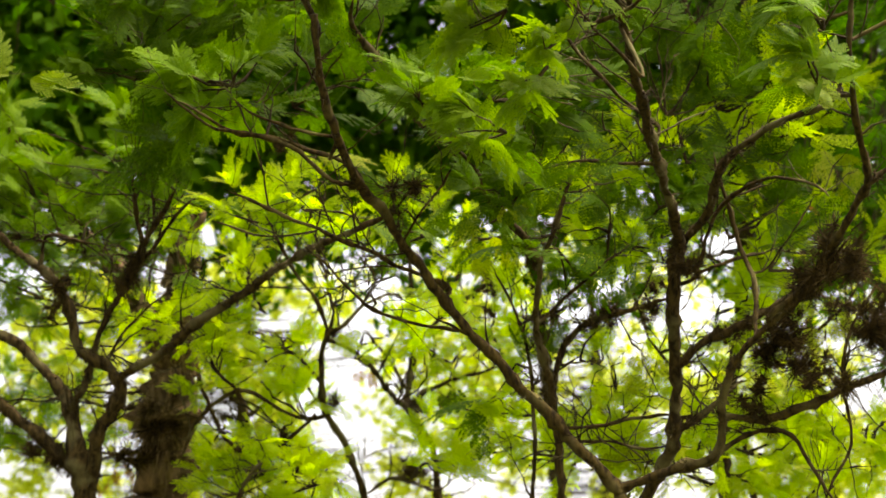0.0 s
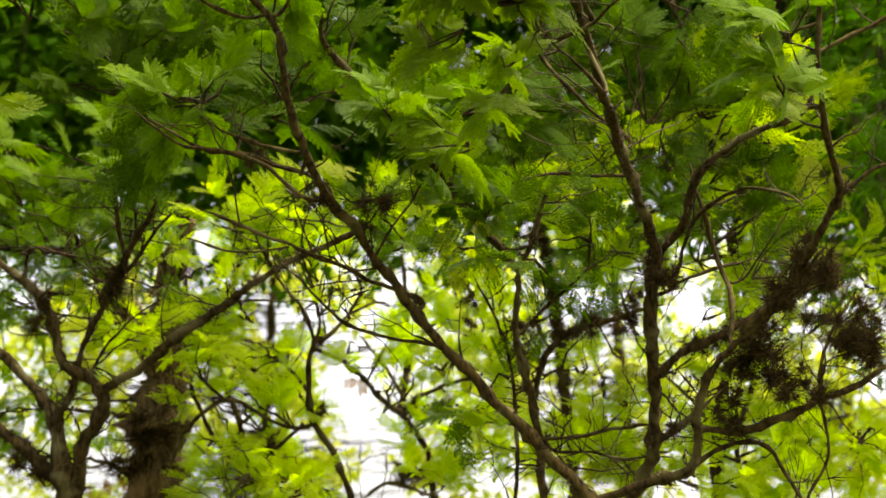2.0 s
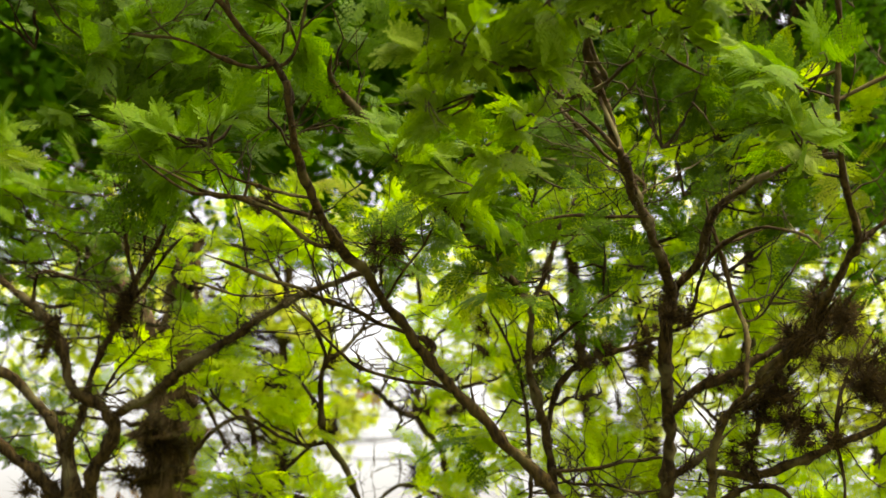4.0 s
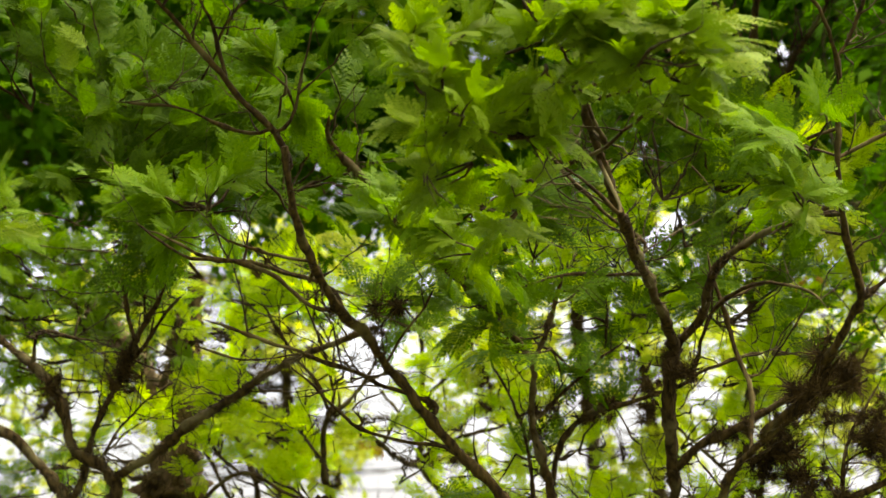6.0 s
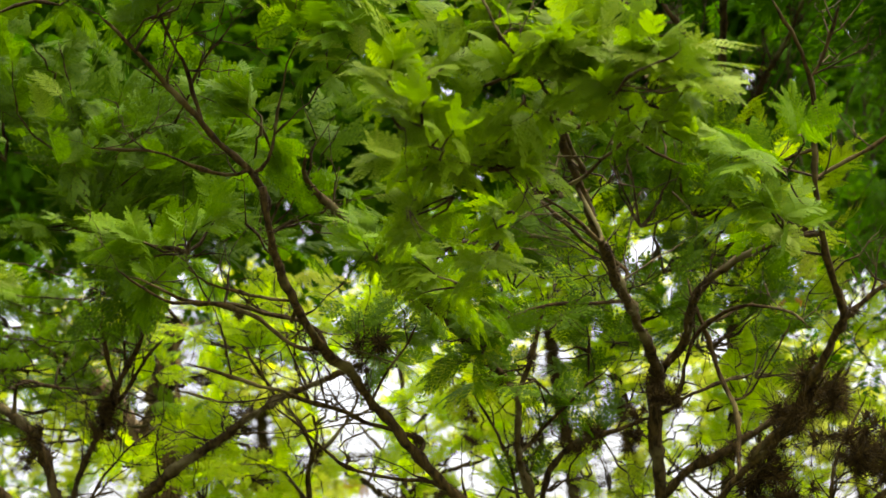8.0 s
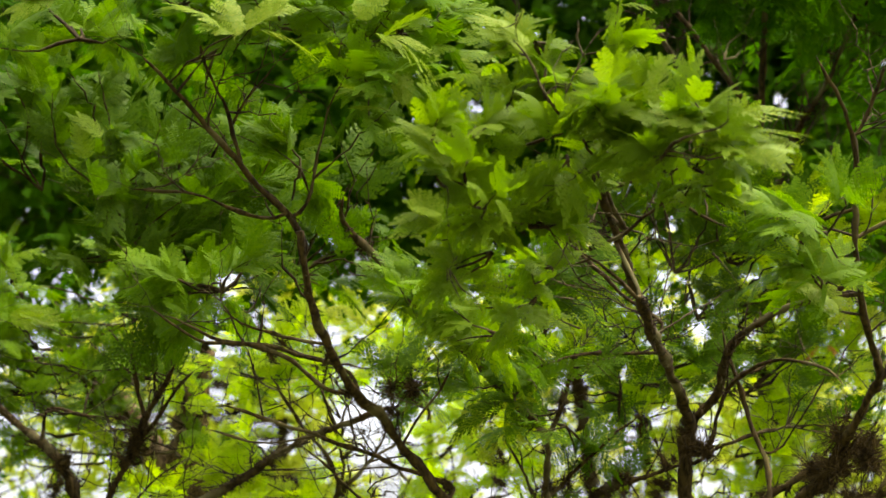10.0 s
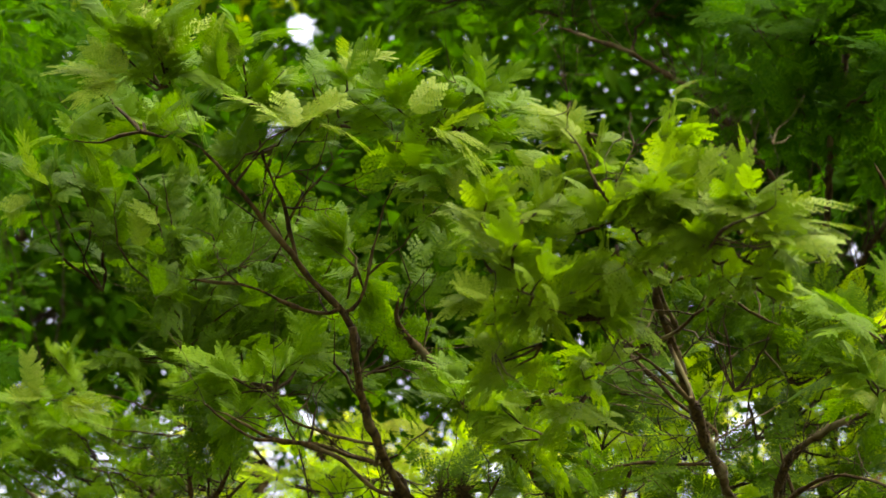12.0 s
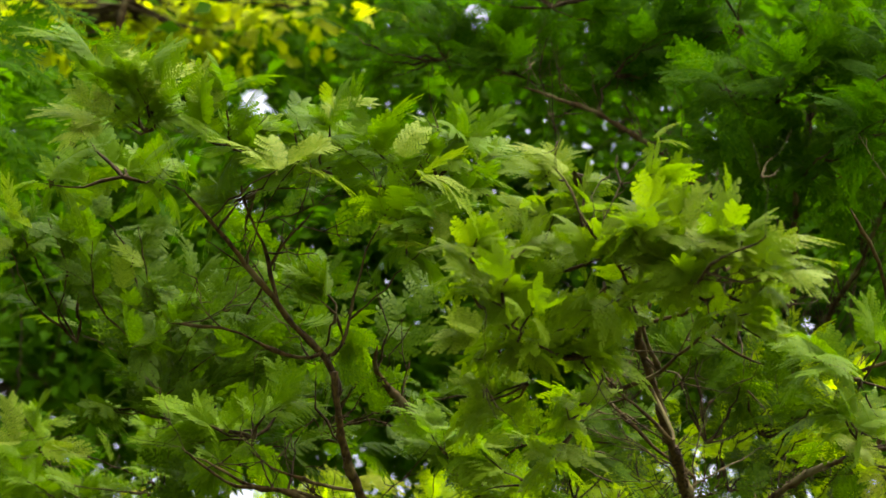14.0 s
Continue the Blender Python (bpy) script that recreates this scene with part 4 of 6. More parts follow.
middle = thing("tree", (0.256, 4.695, 0), "thin dark tree with crooked branches and air plants", "tree", "trees of the thicket")
limb(middle, "trunk", (0.256, 4.695, -0.05, 0.041), (0.216, 4.665, 2.428, 0.01), (0.206, 4.617, 2.587, 0.01), (0.182, 4.576, 2.705, 0.009), (0.149, 4.498, 2.801, 0.008), (0.155, 4.372, 2.942, 0.008), mat=BARK_DARK)
limb(middle, "limb", (0.154, 4.373, 2.937, 0.009), (0.073, 4.258, 3.009, 0.01), (-0.021, 4.143, 3.087, 0.01), (-0.138, 4.025, 3.18, 0.009), (-0.213, 3.941, 3.254, 0.008), (-0.285, 3.857, 3.325, 0.006), mat=BARK_DARK)
limb(middle, "branch", (0.154, 4.373, 2.937, 0.005), (0.19, 4.339, 3.014, 0.005), (0.208, 4.303, 3.101, 0.004), mat=BARK_DARK)
limb(middle, "branch", (0.188, 4.586, 2.676, 0.007), (0.192, 4.6, 2.682, 0.007), (0.22, 4.593, 2.779, 0.007), (0.282, 4.582, 2.845, 0.007), (0.366, 4.578, 2.869, 0.006), (0.462, 4.563, 2.894, 0.004), mat=BARK_DARK)
limb(middle, "branch", (0.149, 4.491, 2.809, 0.004), (0.153, 4.496, 2.814, 0.004), (0.224, 4.485, 2.875, 0.004), (0.318, 4.45, 2.958, 0.003), (0.359, 4.445, 2.985, 0.002), mat=BARK_DARK)
limb(middle, "branch", (0.238, 4.685, 1.1, 0.016), (0.17, 4.735, 2.1, 0.008), (0.149, 4.74, 2.466, 0.005), (0.157, 4.716, 2.603, 0.005), (0.138, 4.686, 2.769, 0.004), (0.095, 4.662, 2.909, 0.003), (0.059, 4.65, 2.979, 0.002), mat=BARK_DARK)
limb(middle, "branch", (0.206, 4.618, 2.585, 0.005), (0.212, 4.579, 2.574, 0.005), (0.332, 4.537, 2.581, 0.004), (0.453, 4.515, 2.592, 0.003), mat=BARK_DARK)
limb(middle, "branch", (0.218, 4.577, 2.574, 0.005), (0.219, 4.58, 2.567, 0.005), (0.305, 4.545, 2.535, 0.004), (0.425, 4.529, 2.512, 0.002), mat=BARK_DARK)
side_twigs(middle, 70)
stubble(middle, 1122)
spray(middle, (0.1, 3.946, 2.939), (0.151, 0.12, 0.091), 3, 8, "fine", single=0, size=0.78)
spray(middle, (-0.041, 4.013, 3.133), (0.2, 0.15, 0.108), 3, 8, "fine", single=0, size=0.78)
spray(middle, (0.074, 3.992, 3.251), (0.231, 0.15, 0.139), 4, 8, "fine", single=0, size=0.78)
spray(middle, (0.065, 4.034, 3.012), (0.2, 0.2, 0.108), 3, 5, "mid", single=0, size=0.89)
spray(middle, (0.21, 4.348, 2.961), (0.148, 0.2, 0.115), 4, 5, "mid", single=0, size=0.89)
spray(middle, (0.301, 4.682, 2.792), (0.158, 0.2, 0.141), 2, 5, "mid", single=0, size=0.89)
spray(middle, (0.092, 4.785, 2.784), (0.162, 0.2, 0.144), 2, 5, "mid", single=0, size=0.89)
yellow_leaves(middle, (0.014, 4.243, 2.983), (0.039, 0.05, 0.052), 4)
yellow_leaves(middle, (0.368, 4.889, 2.773), (0.044, 0.05, 0.066), 4)
yellow_leaves(middle, (0.472, 4.922, 2.586), (0.037, 0.05, 0.037), 3)
spray(middle, (0.53, 4.549, 3.551), (0.184, 0.2, 0.127), 6, 7, "mid", single=0, size=0.9)
spray(middle, (0.741, 4.639, 3.611), (0.159, 0.2, 0.13), 5, 7, "mid", single=0, size=0.9)
spray(middle, (0.313, 4.639, 3.612), (0.173, 0.2, 0.115), 5, 7, "mid", single=0, size=0.9)
spray(middle, (0.621, 4.677, 3.4), (0.188, 0.2, 0.115), 5, 7, "mid", single=0, size=0.9)
spray(middle, (0.224, 4.679, 3.385), (0.159, 0.2, 0.101), 4, 7, "mid", single=0, size=0.9)
spray(middle, (0.312, 4.628, 3.099), (0.127, 0.2, 0.099), 4, 7, "mid", single=0, size=0.76)
spray(middle, (0.504, 4.611, 3.196), (0.141, 0.2, 0.099), 4, 7, "mid", single=0, size=0.76)
spray(middle, (0.724, 4.716, 3.178), (0.159, 0.2, 0.101), 5, 7, "mid", single=0, size=0.76)
spray(middle, (0.876, 4.737, 3.056), (0.115, 0.2, 0.101), 3, 7, "mid", single=0, size=0.76)
spray(middle, (0.077, 4.626, 3.109), (0.127, 0.2, 0.085), 3, 7, "mid", single=0, size=0.76)
spray(middle, (-0.2, 4.627, 3.106), (0.113, 0.2, 0.085), 3, 7, "mid", single=0, size=0.76)
finish(middle, LEAF_SHADED)

wiry = thing("tree", (-0.235, 5.376, 0), "slim tree with thin wiry forking branches", "tree", "trees of the thicket")
limb(wiry, "trunk", (-0.235, 5.376, -0.05, 0.047), (-0.275, 5.346, 2.486, 0.008), (-0.343, 5.265, 2.654, 0.008), (-0.405, 5.193, 2.775, 0.008), (-0.407, 5.177, 2.867, 0.008), (-0.392, 5.143, 2.947, 0.008), mat=BARK_DARK)
limb(wiry, "branch", (-0.392, 5.144, 2.939, 0.006), (-0.425, 5.1, 3.016, 0.005), (-0.485, 5.037, 3.087, 0.004), (-0.54, 4.919, 3.179, 0.003), mat=BARK_DARK)
limb(wiry, "branch", (-0.392, 5.143, 2.947, 0.005), (-0.389, 5.141, 2.955, 0.005), (-0.388, 5.09, 3.07, 0.004), (-0.425, 5.02, 3.179, 0.003), (-0.398, 4.905, 3.256, 0.002), mat=BARK_DARK)
limb(wiry, "branch", (-0.392, 5.143, 2.947, 0.006), (-0.382, 5.142, 2.947, 0.006), (-0.303, 5.15, 3.019, 0.004), (-0.211, 5.192, 3.067, 0.003), mat=BARK_DARK)
limb(wiry, "branch", (-0.303, 5.15, 3.019, 0.004), (-0.273, 5.139, 3.085, 0.003), (-0.305, 5.128, 3.146, 0.002), mat=BARK_DARK)
limb(wiry, "branch", (-0.383, 5.218, 2.732, 0.006), (-0.412, 5.223, 2.72, 0.006), (-0.533, 5.2, 2.735, 0.005), (-0.643, 5.191, 2.787, 0.005), (-0.758, 5.207, 2.694, 0.005), (-0.787, 5.221, 2.618, 0.004), mat=BARK_DARK)
limb(wiry, "branch", (-0.643, 5.191, 2.787, 0.004), (-0.715, 5.18, 2.848, 0.003), (-0.756, 5.167, 2.925, 0.002), mat=BARK_DARK)
limb(wiry, "branch", (-0.425, 5.222, 2.725, 0.005), (-0.515, 5.215, 2.651, 0.005), (-0.637, 5.241, 2.505, 0.004), mat=BARK_DARK)
limb(wiry, "branch", (-0.409, 5.188, 2.805, 0.005), (-0.464, 5.275, 2.888, 0.005), (-0.562, 5.461, 2.983, 0.005), (-0.683, 5.651, 3.058, 0.003), mat=BARK_DARK)
limb(wiry, "branch", (-0.397, 5.154, 2.922, 0.005), (-0.379, 5.148, 2.916, 0.005), (-0.293, 5.375, 2.896, 0.006), (-0.22, 5.782, 2.889, 0.007), (-0.187, 6.083, 2.914, 0.007), mat=BARK_DARK)
side_twigs(wiry, 55)
stubble(wiry, 660)
spray(wiry, (-0.617, 5.376, 2.892), (0.243, 0.2, 0.121), 5, 9, "mid", single=0, size=0.64)
spray(wiry, (-0.649, 5.145, 3.049), (0.195, 0.2, 0.117), 4, 9, "mid", single=0, size=0.64)
spray(wiry, (-0.458, 5.004, 3.271), (0.306, 0.2, 0.115), 6, 9, "mid", single=0, size=0.64)
spray(wiry, (-0.643, 5.01, 3.238), (0.191, 0.2, 0.115), 4, 9, "mid", single=0, size=0.64)
spray(wiry, (-0.579, 5.426, 2.607), (0.283, 0.2, 0.121), 5, 9, "mid", single=0, size=0.64)
spray(wiry, (-0.215, 5.458, 3), (0.082, 0.2, 0.124), 3, 9, "mid", single=0, size=0.64)
spray(wiry, (-0.852, 4.864, 2.913), (0.11, 0.1, 0.054), 3, 9, "mid", single=0, size=0.64)
spray(wiry, (-0.733, 4.872, 2.87), (0.11, 0.1, 0.054), 3, 9, "mid", single=0, size=0.64)
yellow_leaves(wiry, (-0.452, 4.991, 3.348), (0.038, 0.05, 0.038), 3)
finish(wiry, LEAF_BACKLIT)

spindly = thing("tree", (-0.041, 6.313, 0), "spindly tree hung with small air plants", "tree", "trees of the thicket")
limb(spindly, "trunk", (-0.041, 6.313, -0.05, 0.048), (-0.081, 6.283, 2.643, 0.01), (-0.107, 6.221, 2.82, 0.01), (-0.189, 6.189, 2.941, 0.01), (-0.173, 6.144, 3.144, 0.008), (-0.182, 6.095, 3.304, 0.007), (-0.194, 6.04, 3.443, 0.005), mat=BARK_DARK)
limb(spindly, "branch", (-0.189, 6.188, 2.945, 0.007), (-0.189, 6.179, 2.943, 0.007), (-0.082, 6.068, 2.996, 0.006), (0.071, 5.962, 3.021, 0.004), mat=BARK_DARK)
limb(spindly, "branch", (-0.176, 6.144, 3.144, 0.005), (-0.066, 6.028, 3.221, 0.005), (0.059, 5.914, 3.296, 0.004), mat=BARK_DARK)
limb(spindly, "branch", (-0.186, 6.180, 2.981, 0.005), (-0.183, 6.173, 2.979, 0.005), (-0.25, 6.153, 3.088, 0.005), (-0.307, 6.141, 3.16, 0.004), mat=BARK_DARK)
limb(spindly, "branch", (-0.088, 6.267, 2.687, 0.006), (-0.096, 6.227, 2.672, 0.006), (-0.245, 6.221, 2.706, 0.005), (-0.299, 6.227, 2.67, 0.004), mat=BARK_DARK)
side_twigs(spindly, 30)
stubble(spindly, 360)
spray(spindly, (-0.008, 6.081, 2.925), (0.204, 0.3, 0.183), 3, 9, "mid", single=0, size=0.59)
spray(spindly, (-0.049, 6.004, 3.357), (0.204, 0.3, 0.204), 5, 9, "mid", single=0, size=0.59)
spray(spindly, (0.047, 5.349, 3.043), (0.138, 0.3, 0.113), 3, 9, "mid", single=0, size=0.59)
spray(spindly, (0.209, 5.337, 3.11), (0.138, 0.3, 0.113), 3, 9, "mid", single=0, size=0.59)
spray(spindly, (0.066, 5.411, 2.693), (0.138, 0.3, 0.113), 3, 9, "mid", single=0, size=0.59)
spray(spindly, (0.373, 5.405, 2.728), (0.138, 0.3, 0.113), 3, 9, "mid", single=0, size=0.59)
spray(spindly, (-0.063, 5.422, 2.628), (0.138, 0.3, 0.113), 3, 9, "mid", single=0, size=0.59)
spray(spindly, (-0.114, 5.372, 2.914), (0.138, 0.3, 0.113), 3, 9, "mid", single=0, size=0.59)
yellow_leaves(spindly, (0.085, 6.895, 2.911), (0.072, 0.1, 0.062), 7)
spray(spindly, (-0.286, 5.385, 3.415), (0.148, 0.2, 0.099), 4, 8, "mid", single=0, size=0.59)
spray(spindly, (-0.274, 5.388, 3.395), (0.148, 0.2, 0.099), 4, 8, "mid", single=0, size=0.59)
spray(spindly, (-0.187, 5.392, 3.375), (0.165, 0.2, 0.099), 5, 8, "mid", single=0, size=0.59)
finish(spindly, LEAF_BACKLIT)

leftish = thing("tree", (-0.934, 4.906, 0), "stout forked tree with dark furrowed limbs", "tree", "trees of the thicket")
limb(leftish, "trunk", (-0.934, 4.906, -0.05, 0.07076), (-0.974, 4.876, 2.382, 0.02806), (-0.986, 4.842, 2.464, 0.02562), (-1.006, 4.824, 2.562, 0.01952), (-1.032, 4.829, 2.651, 0.01586), (-1.118, 4.869, 2.77, 0.01342), (-1.184, 4.898, 2.837, 0.01342), (-1.3, 4.918, 2.896, 0.01098), mat=BARK_DARK)
limb(leftish, "limb", (-0.982, 4.863, 2.402, 0.0183), (-0.967, 4.842, 2.464, 0.01708), (-0.942, 4.778, 2.598, 0.01586), (-0.895, 4.728, 2.704, 0.01586), (-0.916, 4.721, 2.746, 0.01464), (-0.985, 4.724, 2.787, 0.01342), (-1.029, 4.725, 2.894, 0.01342), (-1.105, 4.747, 3.004, 0.0122), (-1.199, 4.784, 3.082, 0.00976), mat=BARK_DARK)
limb(leftish, "limb", (-0.893, 4.726, 2.715, 0.01098), (-0.784, 4.666, 2.77, 0.00976), (-0.668, 4.575, 2.828, 0.00976), (-0.487, 4.407, 2.915, 0.00854), (-0.328, 4.247, 2.957, 0.00732), (-0.219, 4.143, 2.973, 0.00488), mat=BARK_DARK)
limb(leftish, "branch", (-1.032, 4.829, 2.651, 0.008), (-1.026, 4.808, 2.654, 0.008), (-0.984, 4.792, 2.746, 0.008), (-0.964, 4.777, 2.832, 0.007), (-0.897, 4.735, 2.955, 0.008), (-0.843, 4.686, 3.062, 0.007), (-0.779, 4.62, 3.147, 0.005), mat=BARK_DARK)
limb(leftish, "branch", (-0.843, 4.687, 3.055, 0.006), (-0.863, 4.676, 3.119, 0.005), (-0.866, 4.61, 3.204, 0.004), mat=BARK_DARK)
limb(leftish, "branch", (-0.89, 4.732, 2.97, 0.006), (-0.807, 4.686, 3.062, 0.004), (-0.732, 4.639, 3.153, 0.003), mat=BARK_DARK)
limb(leftish, "limb", (-1.005, 4.837, 2.492, 0.01586), (-1.086, 4.844, 2.566, 0.01464), (-1.181, 4.861, 2.643, 0.0122), (-1.269, 4.897, 2.724, 0.00976), mat=BARK_DARK)
limb(leftish, "branch", (-1.113, 4.745, 3.011, 0.006), (-1.1, 4.731, 3.09, 0.005), (-1.005, 4.734, 3.076, 0.004), mat=BARK_DARK)
limb(leftish, "branch", (-0.941, 4.722, 2.761, 0.004), (-0.939, 4.738, 2.764, 0.004), (-0.876, 4.723, 2.849, 0.003), (-0.776, 4.708, 2.934, 0.002), mat=BARK_DARK)
side_twigs(leftish, 90)
stubble(leftish, 2550)
spray(leftish, (-1.095, 4.02, 3.67), (0.139, 0.2, 0.139), 4, 9, "fine", single=0, size=0.75)
spray(leftish, (-0.849, 4.022, 3.657), (0.19, 0.2, 0.139), 6, 9, "fine", single=0, size=0.75)
spray(leftish, (-0.806, 4.163, 3.434), (0.285, 0.2, 0.168), 9, 9, "fine", single=0, size=0.75)
spray(leftish, (-0.685, 4.476, 3.387), (0.346, 0.25, 0.173), 9, 5, "mid", single=0, size=1.01)
spray(leftish, (-0.869, 4.347, 3.541), (0.373, 0.25, 0.186), 11, 5, "mid", single=0, size=1.01)
spray(leftish, (-0.661, 4.318, 3.709), (0.373, 0.25, 0.203), 11, 5, "mid", single=0, size=1.01)
spray(leftish, (-0.322, 4.459, 3.484), (0.277, 0.25, 0.208), 9, 5, "mid", single=0, size=1.01)
finish(leftish, LEAF_SHADED_OLIVE)

shaggy = thing("tree", (-0.86, 5.736, 0), "old trunk shaggy with brown hanging moss", "tree", "trees of the thicket")
limb(shaggy, "trunk", (-0.86, 5.736, -0.05, 0.118), (-0.9, 5.706, 2.3, 0.086), (-0.9, 5.69, 2.5, 0.08), (-0.897, 5.67, 2.66, 0.075), (-0.888, 5.647, 2.8, 0.072), (-0.885, 5.618, 2.956, 0.064), (-0.878, 5.592, 3.107, 0.044), (-0.865, 5.565, 3.258, 0.032), (-0.806, 5.509, 3.401, 0.018), mat=BARK_SHAGGY, gnarl=0.012, sides=18)
limb(shaggy, "limb", (-0.89, 5.615, 2.98, 0.04), (-0.972, 5.61, 3.095, 0.034), (-1.024, 5.6, 3.165, 0.03), (-1.136, 5.598, 3.31, 0.016), mat=BARK_SHAGGY)
side_twigs(shaggy, 20)
stubble(shaggy, 120)
spray(shaggy, (-1.356, 5.600, 3.282), (0.105, 0.14, 0.070), 3, 7, "mid", single=0, size=0.62)
spray(shaggy, (-1.432, 5.900, 3.127), (0.082, 0.14, 0.091), 3, 7, "mid", single=0, size=0.62)
spray(shaggy, (-1.285, 5.900, 3.269), (0.082, 0.14, 0.055), 2, 7, "mid", single=0, size=0.62)
spray(shaggy, (-1.456, 6.000, 2.927), (0.092, 0.14, 0.074), 3, 7, "mid", single=0, size=0.62)
spray(shaggy, (-1.334, 5.100, 3.547), (0.155, 0.2, 0.13), 3, 7, "mid", single=0, size=0.66)
spray(shaggy, (-1.070, 5.100, 3.459), (0.346, 0.25, 0.155), 7, 7, "mid", single=0, size=0.66)
spray(shaggy, (-0.848, 5.100, 3.275), (0.242, 0.25, 0.104), 4, 7, "mid", single=0, size=0.66)
spray(shaggy, (-1.343, 5.220, 3.264), (0.159, 0.2, 0.101), 5, 7, "mid", single=0, size=0.66)
spray(shaggy, (-1.086, 5.224, 3.236), (0.159, 0.2, 0.101), 5, 7, "mid", single=0, size=0.66)
spray(shaggy, (-0.829, 5.236, 3.162), (0.159, 0.2, 0.101), 5, 7, "mid", single=0, size=0.66)
spray(shaggy, (-0.537, 5.123, 3.239), (0.127, 0.2, 0.085), 3, 7, "mid", single=0, size=0.66)
spray(shaggy, (-1.455, 5.298, 3.411), (0.118, 0.2, 0.088), 3, 7, "mid", single=0, size=0.66)
spray(shaggy, (-1.393, 5.346, 3.110), (0.147, 0.2, 0.074), 4, 7, "mid", single=0, size=0.66)
spray(shaggy, (-1.339, 5.200, 3.318), (0.097, 0.14, 0.073), 3, 7, "mid", single=0, size=0.64)
spray(shaggy, (-1.209, 5.300, 3.424), (0.115, 0.14, 0.066), 3, 7, "mid", single=0, size=0.64)
spray(shaggy, (-0.957, 5.200, 3.323), (0.096, 0.14, 0.064), 3, 7, "mid", single=0, size=0.64)
spray(shaggy, (-1.270, 5.300, 3.162), (0.098, 0.14, 0.074), 3, 7, "mid", single=0, size=0.64)
spray(shaggy, (-1.061, 5.300, 3.164), (0.097, 0.14, 0.065), 2, 7, "mid", single=0, size=0.64)
spray(shaggy, (-0.884, 5.100, 3.429), (0.079, 0.14, 0.055), 2, 7, "mid", single=0, size=0.64)
spray(shaggy, (-1.400, 5.200, 3.464), (0.065, 0.14, 0.065), 2, 7, "mid", single=0, size=0.64)
spray(shaggy, (-1.466, 6.000, 2.768), (0.092, 0.14, 0.092), 3, 7, "mid", single=0, size=0.64)
spray(shaggy, (-1.446, 6.100, 2.961), (0.094, 0.14, 0.075), 2, 7, "mid", single=0, size=0.64)
spray(shaggy, (-1.211, 6.200, 3.012), (0.095, 0.14, 0.076), 2, 7, "mid", single=0, size=0.64)
spray(shaggy, (-1.259, 6.300, 2.781), (0.077, 0.14, 0.077), 2, 7, "mid", single=0, size=0.64)
spray(shaggy, (-0.776, 6.000, 3.093), (0.091, 0.14, 0.073), 2, 7, "mid", single=0, size=0.64)
spray(shaggy, (-1.433, 5.100, 3.379), (0.097, 0.14, 0.064), 3, 7, "mid", single=0, size=0.64)
spray(shaggy, (-1.294, 5.200, 3.342), (0.098, 0.14, 0.057), 3, 7, "mid", single=0, size=0.64)
spray(shaggy, (-1.480, 5.100, 3.508), (0.081, 0.14, 0.065), 2, 7, "mid", single=0, size=0.64)
spray(shaggy, (-1.157, 5.200, 3.426), (0.081, 0.14, 0.057), 2, 7, "mid", single=0, size=0.64)
spray(shaggy, (-1.024, 5.200, 3.577), (0.081, 0.14, 0.057), 2, 7, "mid", single=0, size=0.64)
spray(shaggy, (-1.308, 5.000, 3.365), (0.094, 0.14, 0.063), 3, 7, "mid", single=0, size=0.64)
spray(shaggy, (-1.144, 5.000, 3.257), (0.093, 0.14, 0.054), 3, 7, "mid", single=0, size=0.64)
spray(shaggy, (-0.961, 5.000, 3.273), (0.077, 0.14, 0.054), 2, 7, "mid", single=0, size=0.64)
spray(shaggy, (-1.404, 5.000, 3.239), (0.078, 0.14, 0.055), 2, 7, "mid", single=0, size=0.64)
hanging_moss(shaggy, 2.2, 3.3, 1500)
finish(shaggy)

deepright = thing("tree", (0.824, 5.732, 0), "dark green tree with feathery leaves in shade", "tree", "trees of the thicket")
limb(deepright, "trunk", (0.824, 5.732, -0.05, 0.051), (0.784, 5.702, 2.766, 0.018), (0.803, 5.546, 3.078, 0.017), (0.825, 5.377, 3.462, 0.015), (0.798, 5.209, 3.837, 0.012), (0.818, 5.043, 4.201, 0.01), (0.885, 4.973, 4.599, 0.006), mat=BARK_DARK)
limb(deepright, "branch", (0.815, 5.312, 3.608, 0.009), (0.816, 5.348, 3.624, 0.009), (0.725, 5.322, 3.774, 0.008), (0.636, 5.284, 3.99, 0.006), (0.516, 5.23, 4.291, 0.005), mat=BARK_DARK)
limb(deepright, "branch", (0.783, 5.339, 3.678, 0.009), (0.828, 5.334, 3.705, 0.009), (0.895, 5.3, 3.898, 0.008), (0.986, 5.17, 4.056, 0.006), (1.108, 5.031, 4.269, 0.005), mat=BARK_DARK)
limb(deepright, "branch", (0.802, 5.176, 3.909, 0.009), (0.809, 5.195, 3.917, 0.009), (0.667, 5.151, 4.165, 0.007), (0.433, 5.107, 4.418, 0.006), (0.113, 5.075, 4.594, 0.005), mat=BARK_DARK)
side_twigs(deepright, 120)
stubble(deepright, 720)
spray(deepright, (0.663, 4.6, 4.411), (0.177, 0.2, 0.103), 9, 7, "mid", single=0, size=1.01)
spray(deepright, (0.878, 4.581, 4.519), (0.177, 0.2, 0.133), 9, 7, "mid", single=0, size=1.01)
spray(deepright, (0.884, 4.726, 4.27), (0.165, 0.2, 0.165), 9, 7, "mid", single=0, size=1.01)
spray(deepright, (0.668, 4.828, 4.268), (0.184, 0.2, 0.123), 8, 7, "mid", single=0, size=1.01)
spray(deepright, (0.34, 5.148, 4.757), (0.264, 0.25, 0.165), 12, 7, "mid", single=0, size=1.01)
